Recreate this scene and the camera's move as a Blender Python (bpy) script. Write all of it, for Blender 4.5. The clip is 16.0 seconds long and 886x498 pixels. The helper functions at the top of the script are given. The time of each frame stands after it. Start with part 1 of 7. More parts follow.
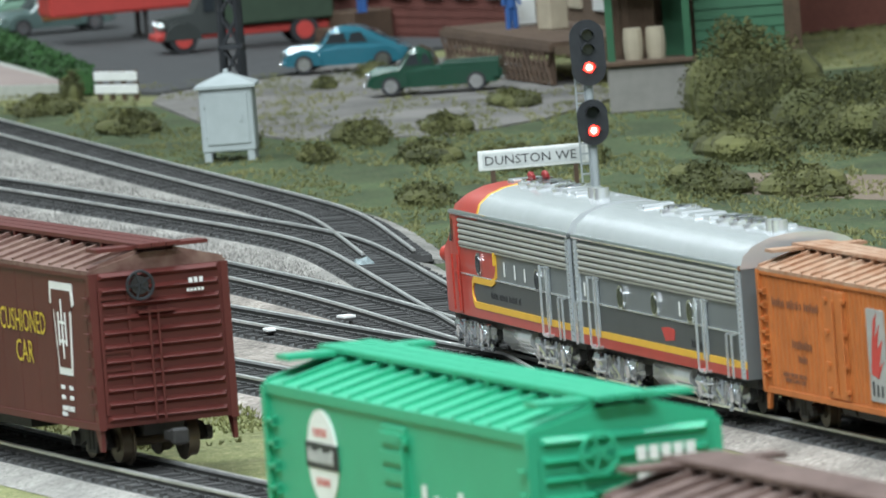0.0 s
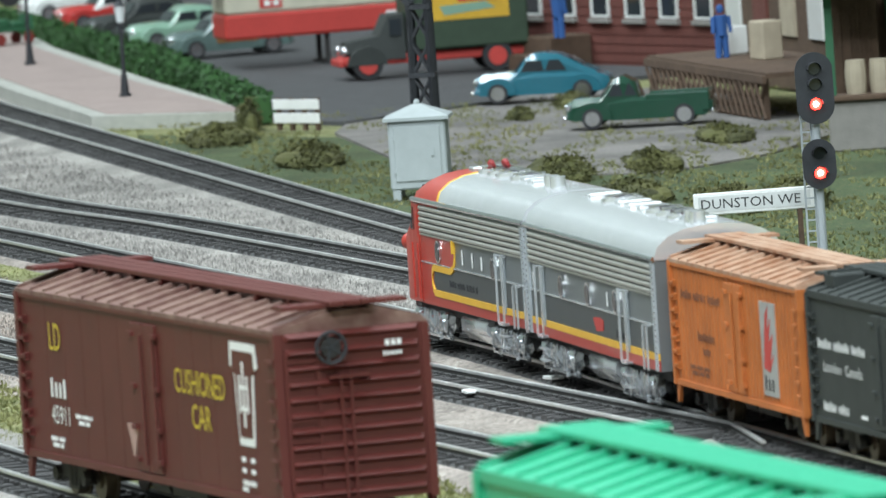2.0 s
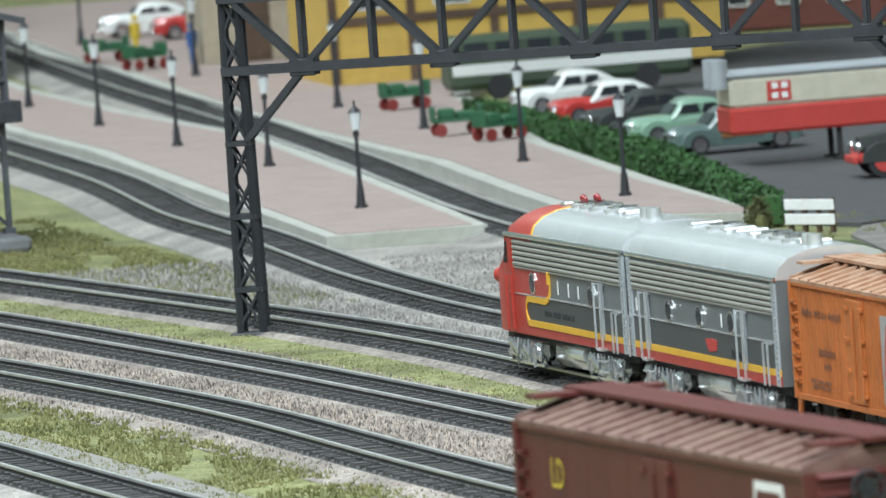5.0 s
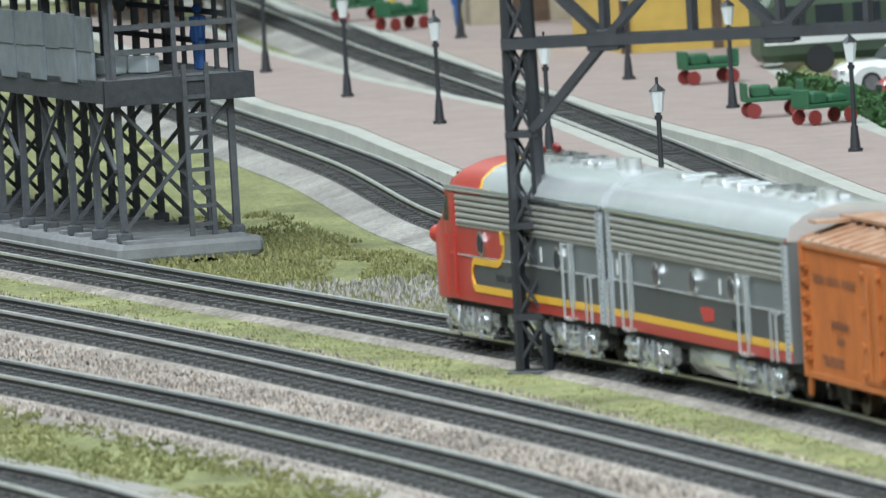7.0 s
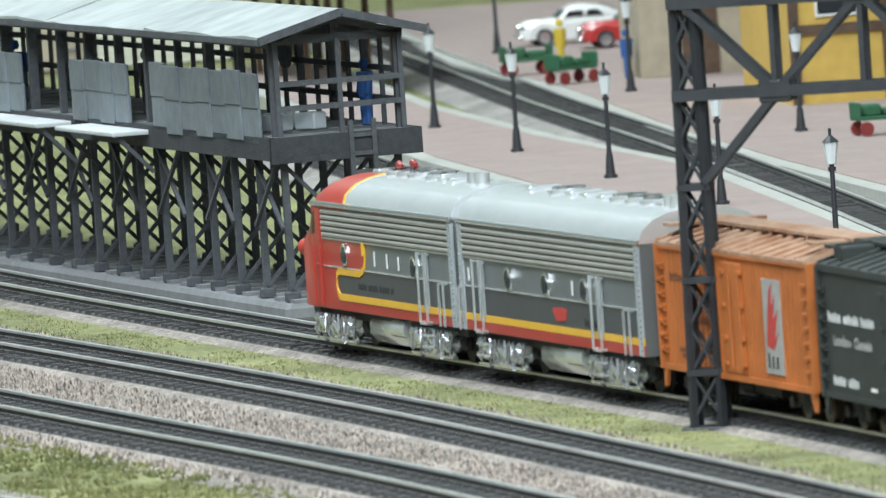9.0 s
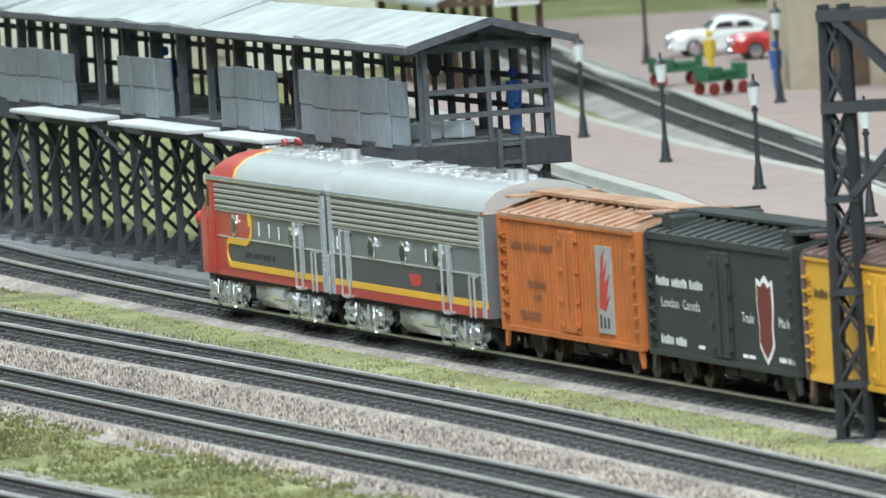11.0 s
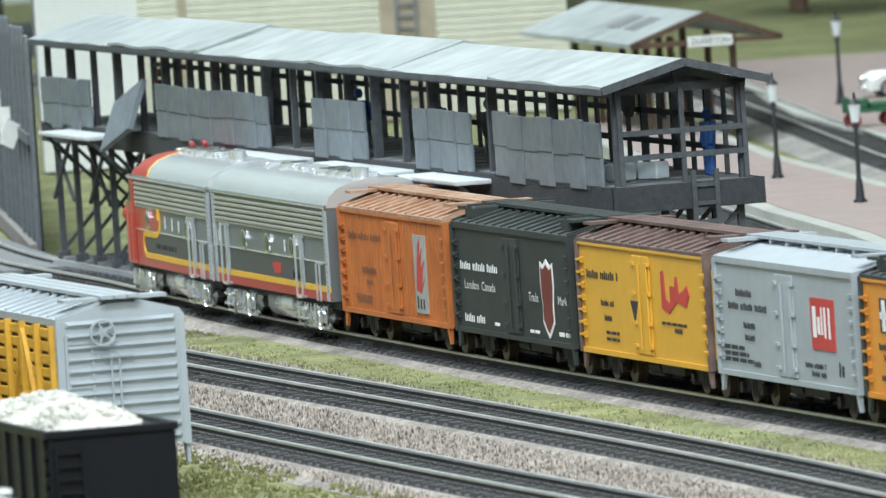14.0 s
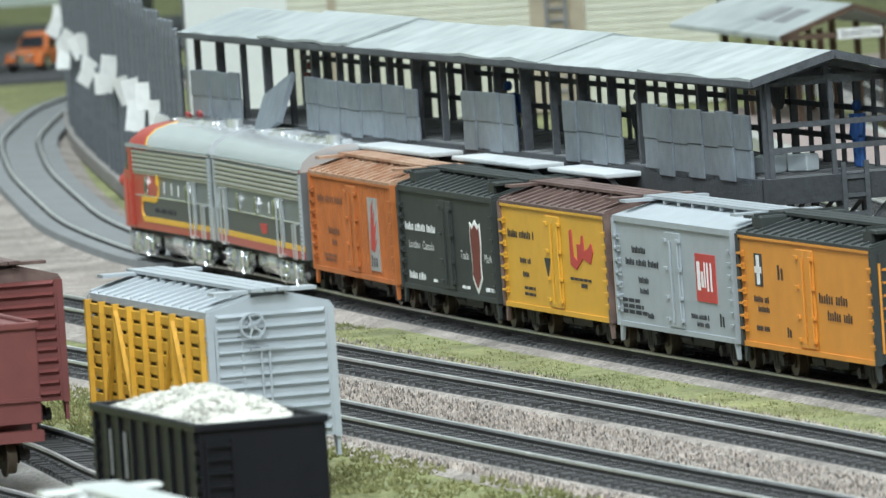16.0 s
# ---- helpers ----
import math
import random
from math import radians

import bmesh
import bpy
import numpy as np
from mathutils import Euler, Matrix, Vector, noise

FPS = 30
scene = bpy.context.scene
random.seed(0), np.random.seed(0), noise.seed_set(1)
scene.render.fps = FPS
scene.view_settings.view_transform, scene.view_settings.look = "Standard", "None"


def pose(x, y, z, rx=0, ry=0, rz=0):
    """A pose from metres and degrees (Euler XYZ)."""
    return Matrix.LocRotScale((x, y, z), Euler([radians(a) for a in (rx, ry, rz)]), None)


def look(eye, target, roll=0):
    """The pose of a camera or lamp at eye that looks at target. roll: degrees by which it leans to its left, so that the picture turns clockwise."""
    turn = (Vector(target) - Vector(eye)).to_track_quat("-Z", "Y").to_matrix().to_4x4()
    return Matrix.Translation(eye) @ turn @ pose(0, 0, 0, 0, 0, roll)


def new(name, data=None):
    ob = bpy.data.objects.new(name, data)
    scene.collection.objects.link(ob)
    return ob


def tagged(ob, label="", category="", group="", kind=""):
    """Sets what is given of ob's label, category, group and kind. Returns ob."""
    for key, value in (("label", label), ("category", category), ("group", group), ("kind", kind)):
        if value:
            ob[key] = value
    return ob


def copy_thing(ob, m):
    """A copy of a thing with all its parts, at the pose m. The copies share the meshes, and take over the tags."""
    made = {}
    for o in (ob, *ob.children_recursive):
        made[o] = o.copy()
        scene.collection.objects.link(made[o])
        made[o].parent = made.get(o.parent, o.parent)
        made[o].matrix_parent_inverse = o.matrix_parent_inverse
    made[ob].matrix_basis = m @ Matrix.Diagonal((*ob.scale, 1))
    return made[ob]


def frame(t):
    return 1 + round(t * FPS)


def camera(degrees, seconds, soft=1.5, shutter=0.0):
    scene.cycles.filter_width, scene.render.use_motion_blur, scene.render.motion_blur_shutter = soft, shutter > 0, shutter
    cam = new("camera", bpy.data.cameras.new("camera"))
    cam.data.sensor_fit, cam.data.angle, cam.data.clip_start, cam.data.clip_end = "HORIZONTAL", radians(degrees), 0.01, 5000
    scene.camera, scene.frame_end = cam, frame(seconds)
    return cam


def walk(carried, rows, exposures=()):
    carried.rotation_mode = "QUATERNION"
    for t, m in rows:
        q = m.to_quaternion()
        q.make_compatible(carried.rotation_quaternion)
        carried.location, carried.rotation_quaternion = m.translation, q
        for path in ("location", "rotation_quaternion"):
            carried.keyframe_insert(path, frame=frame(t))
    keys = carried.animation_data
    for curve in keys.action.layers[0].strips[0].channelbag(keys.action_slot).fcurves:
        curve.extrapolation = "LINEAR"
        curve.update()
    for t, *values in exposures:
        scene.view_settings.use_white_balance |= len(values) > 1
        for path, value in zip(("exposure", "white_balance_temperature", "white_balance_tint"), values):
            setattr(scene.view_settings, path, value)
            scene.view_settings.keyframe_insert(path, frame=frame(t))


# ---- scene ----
cam = camera(4.3, 16.0, soft=1.4)
# seconds, eye x y z, heading (left of +y), pitch, roll
PATH = [
    (0, -0.005, -1.518, 0.3177, -4.107, -4.438, -4.37),
    (0.5, -0.005, -1.518, 0.3177, -4.024, -4.370, -4.29),
    (1, -0.005, -1.518, 0.3177, -3.844, -4.325, -4.04),
    (1.5, -0.005, -1.518, 0.3177, -3.557, -4.254, -4.00),
    (2, 0.004, -1.174, 0.3040, -3.329, -4.315, -3.81),
    (2.5, 0.009, -0.935, 0.2944, -3.008, -4.346, -3.72),
    (3, 0.009, -0.935, 0.2944, -2.546, -4.214, -3.80),
    (3.5, 0.009, -0.935, 0.2944, -2.164, -4.093, -3.86),
    (4, 0.009, -0.935, 0.2944, -1.772, -3.927, -4.19),
    (4.5, 0.009, -0.935, 0.2944, -1.392, -3.741, -4.29),
    (7, 0.000, -0.045, 0.2600, 0.203, -3.940, -3.27),
    (7.5, 0.000, 0.000, 0.2570, 0.460, -3.881, -3.66),
    (8, 0.000, 0.000, 0.2570, 0.570, -3.812, -3.80),
    (8.5, 0.000, 0.000, 0.2570, 0.790, -3.695, -3.90),
    (11, 0.000, 0.000, 0.2570, 1.738, -3.526, -3.45),
    (11.5, 0.000, 0.000, 0.2570, 1.904, -3.559, -3.37),
    (12, 0.000, 0.000, 0.2570, 2.063, -3.571, -3.20),
    (12.5, 0.000, 0.000, 0.2570, 2.214, -3.488, -3.29),
    (13, 0.000, 0.000, 0.2570, 2.321, -3.398, -3.39),
    (13.5, 0.000, 0.000, 0.2570, 2.438, -3.307, -3.56),
    (14, 0.000, 0.000, 0.2570, 2.669, -3.266, -3.73),
    (14.5, 0.000, 0.000, 0.2570, 2.801, -3.206, -3.63),
    (15, 0.000, 0.000, 0.2570, 2.918, -3.290, -3.75),
    (15.5, 0.000, 0.000, 0.2570, 3.191, -3.297, -3.76),
    (16, 0.000, 0.000, 0.2570, 3.399, -3.254, -3.86),
]


def stand(x, y, z, yaw, pitch, roll):
    a, b = radians(yaw), radians(pitch)
    eye = Vector((x, y, z))
    return look(eye, eye + Vector((-math.sin(a) * math.cos(b), math.cos(a) * math.cos(b), math.sin(b))), roll)


EXPOSURES = [(0, 0.16), (2, 0.28), (4.5, 0.34), (7, 0.44), (8.5, 0.5), (11, 0.6), (14, 0.56), (16, 0.48)]
cam.data.dof.use_dof, cam.data.dof.focus_distance, cam.data.dof.aperture_fstop = True, 3.75, 95
walk(cam, [(t, stand(*p)) for t, *p in PATH], EXPOSURES)

# ---- light: the hall's bright white ceiling and its rows of tubes ----
world = bpy.data.worlds.new("hall")
world.use_nodes = True
world.node_tree.nodes["Background"].inputs[0].default_value = (0.84, 0.97, 1.0, 1)
world.node_tree.nodes["Background"].inputs[1].default_value = 0.23
scene.world = world
for lx, ly, power in ((0.2, -0.6, 54), (-0.7, 0.6, 46), (0.2, 1.6, 36), (-0.7, 2.9, 18), (-1.0, 4.3, 26), (-1.0, 5.8, 20)):
    tube = bpy.data.lights.new("ceiling_tubes", "AREA")
    tube.shape, tube.size, tube.size_y, tube.energy, tube.color = "RECTANGLE", 1.5, 0.22, power, (0.88, 1.0, 1.06)
    new("ceiling_tubes", tube).matrix_world = look((lx, ly, 2.0), (lx * 0.6, ly + 0.35, 0))

# ---- materials ----
MATS = {}


def mat(name, color, rough=0.6, metal=0.0, var=0.12, scale=250, bump=0.0, bscale=900, glow=0.0, second=None, coat=0.0):
    """A painted, printed or natural surface: base colour broken by coarse and fine noise, with fine relief."""
    if name in MATS:
        return MATS[name]
    m = bpy.data.materials.new(name)
    m.use_nodes = True
    nt = m.node_tree
    b = nt.nodes["Principled BSDF"]
    b.inputs["Roughness"].default_value, b.inputs["Metallic"].default_value = rough, metal
    b.inputs["Coat Weight"].default_value = coat
    tc = nt.nodes.new("ShaderNodeTexCoord")
    n1, n2 = nt.nodes.new("ShaderNodeTexNoise"), nt.nodes.new("ShaderNodeTexNoise")
    n1.inputs["Scale"].default_value, n1.inputs["Detail"].default_value = scale, 4
    n2.inputs["Scale"].default_value, n2.inputs["Detail"].default_value = scale * 0.13, 3
    for n in (n1, n2):
        nt.links.new(tc.outputs["Object"], n.inputs["Vector"])
    add = nt.nodes.new("ShaderNodeMath")
    add.operation = "ADD"
    nt.links.new(n1.outputs[0], add.inputs[0]), nt.links.new(n2.outputs[0], add.inputs[1])
    ramp = nt.nodes.new("ShaderNodeMapRange")
    ramp.inputs[1].default_value, ramp.inputs[2].default_value = 0.65, 1.35
    nt.links.new(add.outputs[0], ramp.inputs[0])
    mix = nt.nodes.new("ShaderNodeMix")
    mix.data_type = "RGBA"
    lo = [c * (1 - var) for c in color]
    hi = list(second) if second else [min(1, c * (1 + var)) for c in color]
    mix.inputs[6].default_value, mix.inputs[7].default_value = (*lo, 1), (*hi, 1)
    nt.links.new(ramp.outputs[0], mix.inputs[0])
    nt.links.new(mix.outputs[2], b.inputs["Base Color"])
    if bump:
        n3, bp = nt.nodes.new("ShaderNodeTexNoise"), nt.nodes.new("ShaderNodeBump")
        n3.inputs["Scale"].default_value, n3.inputs["Detail"].default_value = bscale, 3
        nt.links.new(tc.outputs["Object"], n3.inputs["Vector"])
        bp.inputs["Strength"].default_value, bp.inputs["Distance"].default_value = bump, 0.0006
        nt.links.new(n3.outputs[0], bp.inputs["Height"]), nt.links.new(bp.outputs[0], b.inputs["Normal"])
    if glow:
        b.inputs["Emission Color"].default_value, b.inputs["Emission Strength"].default_value = (*color, 1), glow
    MATS[name] = m
    return m


def speckle(name, colors, scale, rough=0.9, bump=0.6):
    """Loose grains: each cell of a fine cell pattern takes one of the colours."""
    m = bpy.data.materials.new(name)
    m.use_nodes = True
    nt = m.node_tree
    b = nt.nodes["Principled BSDF"]
    b.inputs["Roughness"].default_value = rough
    tc, vo, ramp, bp = (nt.nodes.new("ShaderNode" + k) for k in ("TexCoord", "TexVoronoi", "ValToRGB", "Bump"))
    vo.inputs["Scale"].default_value = scale
    nt.links.new(tc.outputs["Object"], vo.inputs["Vector"])
    sep = nt.nodes.new("ShaderNodeSeparateColor")
    nt.links.new(vo.outputs["Color"], sep.inputs[0]), nt.links.new(sep.outputs[0], ramp.inputs[0])
    while len(ramp.color_ramp.elements) < len(colors):
        ramp.color_ramp.elements.new(0.5)
    for n, c in enumerate(colors):
        e = ramp.color_ramp.elements[n]
        e.position, e.color = n / max(1, len(colors) - 1), (*c, 1)
    nz, mx = nt.nodes.new("ShaderNodeTexNoise"), nt.nodes.new("ShaderNodeMix")
    nz.inputs["Scale"].default_value, nz.inputs["Detail"].default_value = 26, 8
    nt.links.new(tc.outputs["Object"], nz.inputs["Vector"])
    mx.data_type, mx.blend_type = "RGBA", "MULTIPLY"
    mx.inputs[0].default_value = 0.85
    r2 = nt.nodes.new("ShaderNodeMapRange")
    r2.inputs[1].default_value, r2.inputs[2].default_value, r2.inputs[3].default_value, r2.inputs[4].default_value = 0.3, 0.7, 0.5, 1.3
    nt.links.new(nz.outputs[0], r2.inputs[0])
    nt.links.new(ramp.outputs[0], mx.inputs[6]), nt.links.new(r2.outputs[0], mx.inputs[7])
    nt.links.new(mx.outputs[2], b.inputs["Base Color"])
    bp.inputs["Strength"].default_value, bp.inputs["Distance"].default_value = bump, 0.0005
    nt.links.new(vo.outputs["Distance"], bp.inputs["Height"]), nt.links.new(bp.outputs[0], b.inputs["Normal"])
    MATS[name] = m
    return m


def random_tint(m, amount):
    """Lets each loose piece of a joined mesh differ in brightness."""
    nt = m.node_tree
    b = nt.nodes["Principled BSDF"]
    src = b.inputs["Base Color"].links[0].from_socket
    geo, rng, mx = nt.nodes.new("ShaderNodeNewGeometry"), nt.nodes.new("ShaderNodeMapRange"), nt.nodes.new("ShaderNodeMix")
    rng.inputs[3].default_value, rng.inputs[4].default_value = 1 - amount, 1 + amount
    nt.links.new(geo.outputs["Random Per Island"], rng.inputs[0])
    mx.data_type, mx.blend_type = "RGBA", "MULTIPLY"
    mx.inputs[0].default_value = 1
    nt.links.new(src, mx.inputs[6]), nt.links.new(rng.outputs[0], mx.inputs[7]), nt.links.new(mx.outputs[2], b.inputs["Base Color"])
    return m


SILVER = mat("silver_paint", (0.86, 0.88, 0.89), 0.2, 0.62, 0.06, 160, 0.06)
# the roof's silver again, with the side shade put into the colour
SILVER_SHADED = mat("shaded_silver_side", (0.17, 0.182, 0.185), 0.34, 0.3, 0.05, 200, 0.05)
LOUVRE = mat("louvre_steel", (0.5, 0.49, 0.44), 0.34, 0.55, 0.1, 300)
TRUCKSIL = mat("bright_truck_silver", (0.72, 0.74, 0.76), 0.16, 0.92, 0.05, 300)
# darker still: shade of lower sides and louvre gaps as colour
SHADED_GREY = mat("shaded_side_grey", (0.075, 0.08, 0.08), 0.45, 0.1, 0.08, 200)
STEEL = mat("bright_steel", (0.74, 0.76, 0.77), 0.25, 0.7, 0.1, 300)
CHROME = mat("chrome", (0.75, 0.76, 0.77), 0.15, 0.95, 0.06, 300)
RED = mat("warm_red_paint", (0.44, 0.045, 0.03), 0.4, 0, 0.1, 120, coat=0.2)
YELLOW = mat("stripe_yellow", (0.75, 0.42, 0.04), 0.5, 0, 0.08, 200)
GLASS = mat("dark_glass", (0.03, 0.035, 0.04), 0.08, 0, 0.1)
DARK = mat("dark_underframe", (0.028, 0.026, 0.025), 0.65, 0, 0.25, 300, 0.2)
WHEEL = mat("wheel_steel", (0.11, 0.085, 0.06), 0.45, 0.5, 0.25, 400)
WHITE = mat("white_print", (0.78, 0.78, 0.76), 0.6, 0, 0.08, 900)
BLACKP = mat("black_print", (0.03, 0.03, 0.032), 0.6, 0, 0.15, 900)
REDP = mat("red_print", (0.5, 0.05, 0.04), 0.55, 0, 0.1, 500)
YELP = mat("yellow_print", (0.62, 0.45, 0.04), 0.55, 0, 0.1, 900)
ORANGE = mat("weathered_orange", (0.48, 0.14, 0.03), 0.6, 0, 0.22, 140, 0.15)
ORANGE_B = mat("clean_orange", (0.66, 0.26, 0.035), 0.5, 0, 0.08, 140, 0.08)
ORANGE_R = mat("dusty_orange_roof", (0.42, 0.17, 0.07), 0.75, 0, 0.35, 220, 0.3, second=(0.5, 0.36, 0.26))
BLACKC = mat("charcoal_paint", (0.045, 0.05, 0.047), 0.55, 0, 0.15, 160, 0.1)
YCAR = mat("reefer_yellow", (0.68, 0.36, 0.035), 0.5, 0, 0.07, 160, 0.06)
BROWN_R = mat("dark_brown_roof", (0.09, 0.045, 0.035), 0.65, 0, 0.25, 220, 0.2, second=(0.2, 0.13, 0.11))
CARSILVER = mat("light_grey_paint", (0.39, 0.42, 0.44), 0.45, 0.15, 0.08, 160, 0.08)
BOXRED = mat("boxcar_brown", (0.1, 0.019, 0.015), 0.5, 0, 0.12, 150, 0.08)
BOXROOF = mat("dusty_brown_roof", (0.13, 0.048, 0.037), 0.75, 0, 0.25, 260, 0.3, second=(0.25, 0.16, 0.125))
GREEN = mat("jade_green_paint", (0.03, 0.36, 0.2), 0.42, 0, 0.07, 150, 0.06)
STOCKY = mat("stock_yellow", (0.6, 0.32, 0.03), 0.6, 0, 0.2, 160, 0.1)
MAROON = mat("maroon_paint", (0.15, 0.04, 0.035), 0.55, 0, 0.15, 160, 0.1)
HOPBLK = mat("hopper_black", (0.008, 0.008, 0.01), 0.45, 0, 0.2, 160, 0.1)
FENCEGREY = random_tint(mat("weathered_grey_fence", (0.12, 0.132, 0.145), 0.8, 0, 0.3, 300, 0.4), 0.5)
for m in (HOPBLK, BLACKC):
    m.node_tree.nodes["Principled BSDF"].inputs["Specular IOR Level"].default_value = 0.2
TIMBER = mat("blackened_timber", (0.075, 0.08, 0.088), 0.8, 0, 0.3, 420, 0.5)
DECKGREY = mat("grey_deck_boards", (0.2, 0.205, 0.21), 0.8, 0, 0.18, 300, 0.3)
SHEET = random_tint(mat("dull_zinc_sheet", (0.19, 0.215, 0.24), 0.55, 0.2, 0.25, 160, 0.3), 0.2)
ROOFPAPER = mat("pale_roofing_paper", (0.3, 0.33, 0.325), 0.85, 0, 0.2, 60, 0.6, 500, second=(0.44, 0.47, 0.455))
SLAB = mat("grey_slab", (0.2, 0.205, 0.21), 0.85, 0, 0.2, 180, 0.3)
IRON = mat("black_iron", (0.035, 0.037, 0.042), 0.5, 0.2, 0.25, 300, 0.1)
RAIL = mat("rail_head", (0.72, 0.71, 0.69), 0.32, 0.7, 0.2, 400)
RAILSIDE = mat("rail_web", (0.05, 0.048, 0.045), 0.7, 0.2, 0.3, 500)
TIE = random_tint(mat("dark_ties", (0.055, 0.053, 0.052), 0.85, 0, 0.3, 600, 0.4), 0.35)
TIE_ONE = mat("dark_tie_wood", (0.055, 0.053, 0.052), 0.85, 0, 0.35, 600, 0.4)
PAVING = mat("pink_brick_paving", (0.335, 0.262, 0.238), 0.85, 0, 0.12, 500, 0.4, 1500)
KERB = mat("pale_kerb", (0.4, 0.4, 0.36), 0.8, 0, 0.15, 300, 0.2)
ASPHALT = mat("asphalt", (0.068, 0.068, 0.07), 0.9, 0, 0.2, 500, 0.5, 1600)
GRAVELM = speckle("fine_grey_gravel", [(0.14, 0.125, 0.115), (0.21, 0.195, 0.18), (0.175, 0.165, 0.16), (0.26, 0.24, 0.21)], 1200)
BALLASTM = speckle("pinkish_ballast", [(0.15, 0.128, 0.11), (0.32, 0.275, 0.24), (0.245, 0.21, 0.185), (0.42, 0.375, 0.325)], 850)
GREYBAL = speckle("grey_ballast", [(0.2, 0.19, 0.17), (0.34, 0.32, 0.29), (0.27, 0.25, 0.23), (0.4, 0.38, 0.34)], 900)
GRASSM = speckle("turf", [(0.12, 0.145, 0.05), (0.24, 0.24, 0.1), (0.17, 0.19, 0.07), (0.36, 0.33, 0.17)], 900)
GRASSD = speckle("meadow", [(0.035, 0.06, 0.024), (0.07, 0.1, 0.036), (0.05, 0.078, 0.03), (0.125, 0.125, 0.055)], 800)
BED = mat("dark_track_bed", (0.085, 0.085, 0.085), 0.9, 0, 0.25, 700, 0.5)
TUFT = random_tint(mat("grass_blades", (0.15, 0.175, 0.06), 0.85, 0, 0.25, 60, second=(0.29, 0.27, 0.115)), 0.28)
BUSHM = random_tint(mat("bush_foliage", (0.055, 0.064, 0.018), 0.9, 0, 0.3, 80, second=(0.115, 0.112, 0.036)), 0.38)
HEDGEM = random_tint(mat("hedge_green", (0.03, 0.085, 0.022), 0.85, 0, 0.25, 200), 0.4)
STONE_P = random_tint(mat("ballast_stones", (0.3, 0.252, 0.217), 0.85, 0, 0.2, 200), 0.8)
STONE_G = random_tint(mat("grey_stones", (0.3, 0.28, 0.26), 0.85, 0, 0.2, 200), 0.45)
CABINET = mat("pale_grey_cabinet", (0.4, 0.44, 0.44), 0.6, 0, 0.1, 160, 0.1)
LAMPGL = mat("milk_glass", (0.66, 0.7, 0.7), 0.3, 0, 0.05)
SIGRED = mat("lit_red_lens", (1.0, 0.03, 0.02), 0.3, 0, 0.0, glow=9.0)
SIGCORE = mat("lit_lens_core", (1.0, 0.55, 0.5), 0.3, 0, 0.0, glow=9.0)
BRICK = mat("red_brick", (0.14, 0.045, 0.034), 0.85, 0, 0.2, 400, 0.4)
CREAM = mat("cream_siding", (0.58, 0.57, 0.46), 0.7, 0, 0.08, 160)
OCHRE = mat("ochre_wall", (0.55, 0.36, 0.08), 0.75, 0, 0.12, 160)
TAN = mat("tan_wall", (0.4, 0.34, 0.25), 0.8, 0, 0.15, 160)
CONC = mat("grey_concrete", (0.24, 0.225, 0.205), 0.85, 0, 0.12, 200, 0.2)
FOREST = mat("dark_green_wall", (0.025, 0.11, 0.05), 0.65, 0, 0.15, 160)
WOODBR = mat("weathered_brown_boards", (0.1, 0.062, 0.04), 0.85, 0, 0.3, 300, 0.4)
TEAL = mat("teal_car_paint", (0.022, 0.14, 0.19), 0.25, 0.1, 0.06, coat=0.6)
DKGREEN = mat("dark_green_car_paint", (0.012, 0.06, 0.035), 0.25, 0.1, 0.08, coat=0.6)
TYRE = mat("tyre_rubber", (0.025, 0.025, 0.027), 0.8)
REDCAR = mat("red_car_paint", (0.45, 0.04, 0.035), 0.28, 0, 0.06, coat=0.5)
WHITECAR = mat("white_car_paint", (0.72, 0.73, 0.7), 0.3, 0, 0.05, coat=0.5)
PALEGREEN = mat("pale_green_car_paint", (0.22, 0.36, 0.27), 0.3, 0, 0.05, coat=0.5)
TAILGATE = mat("wood_panel", (0.3, 0.13, 0.04), 0.5, 0, 0.2, 200)
BLUE = mat("work_blue", (0.03, 0.1, 0.3), 0.8)
SKIN = mat("painted_flesh", (0.45, 0.25, 0.17), 0.7)
PAPER = mat("white_paper", (0.75, 0.75, 0.72), 0.8)
ICE = mat("cloudy_ice", (0.55, 0.6, 0.62), 0.15, 0, 0.1)


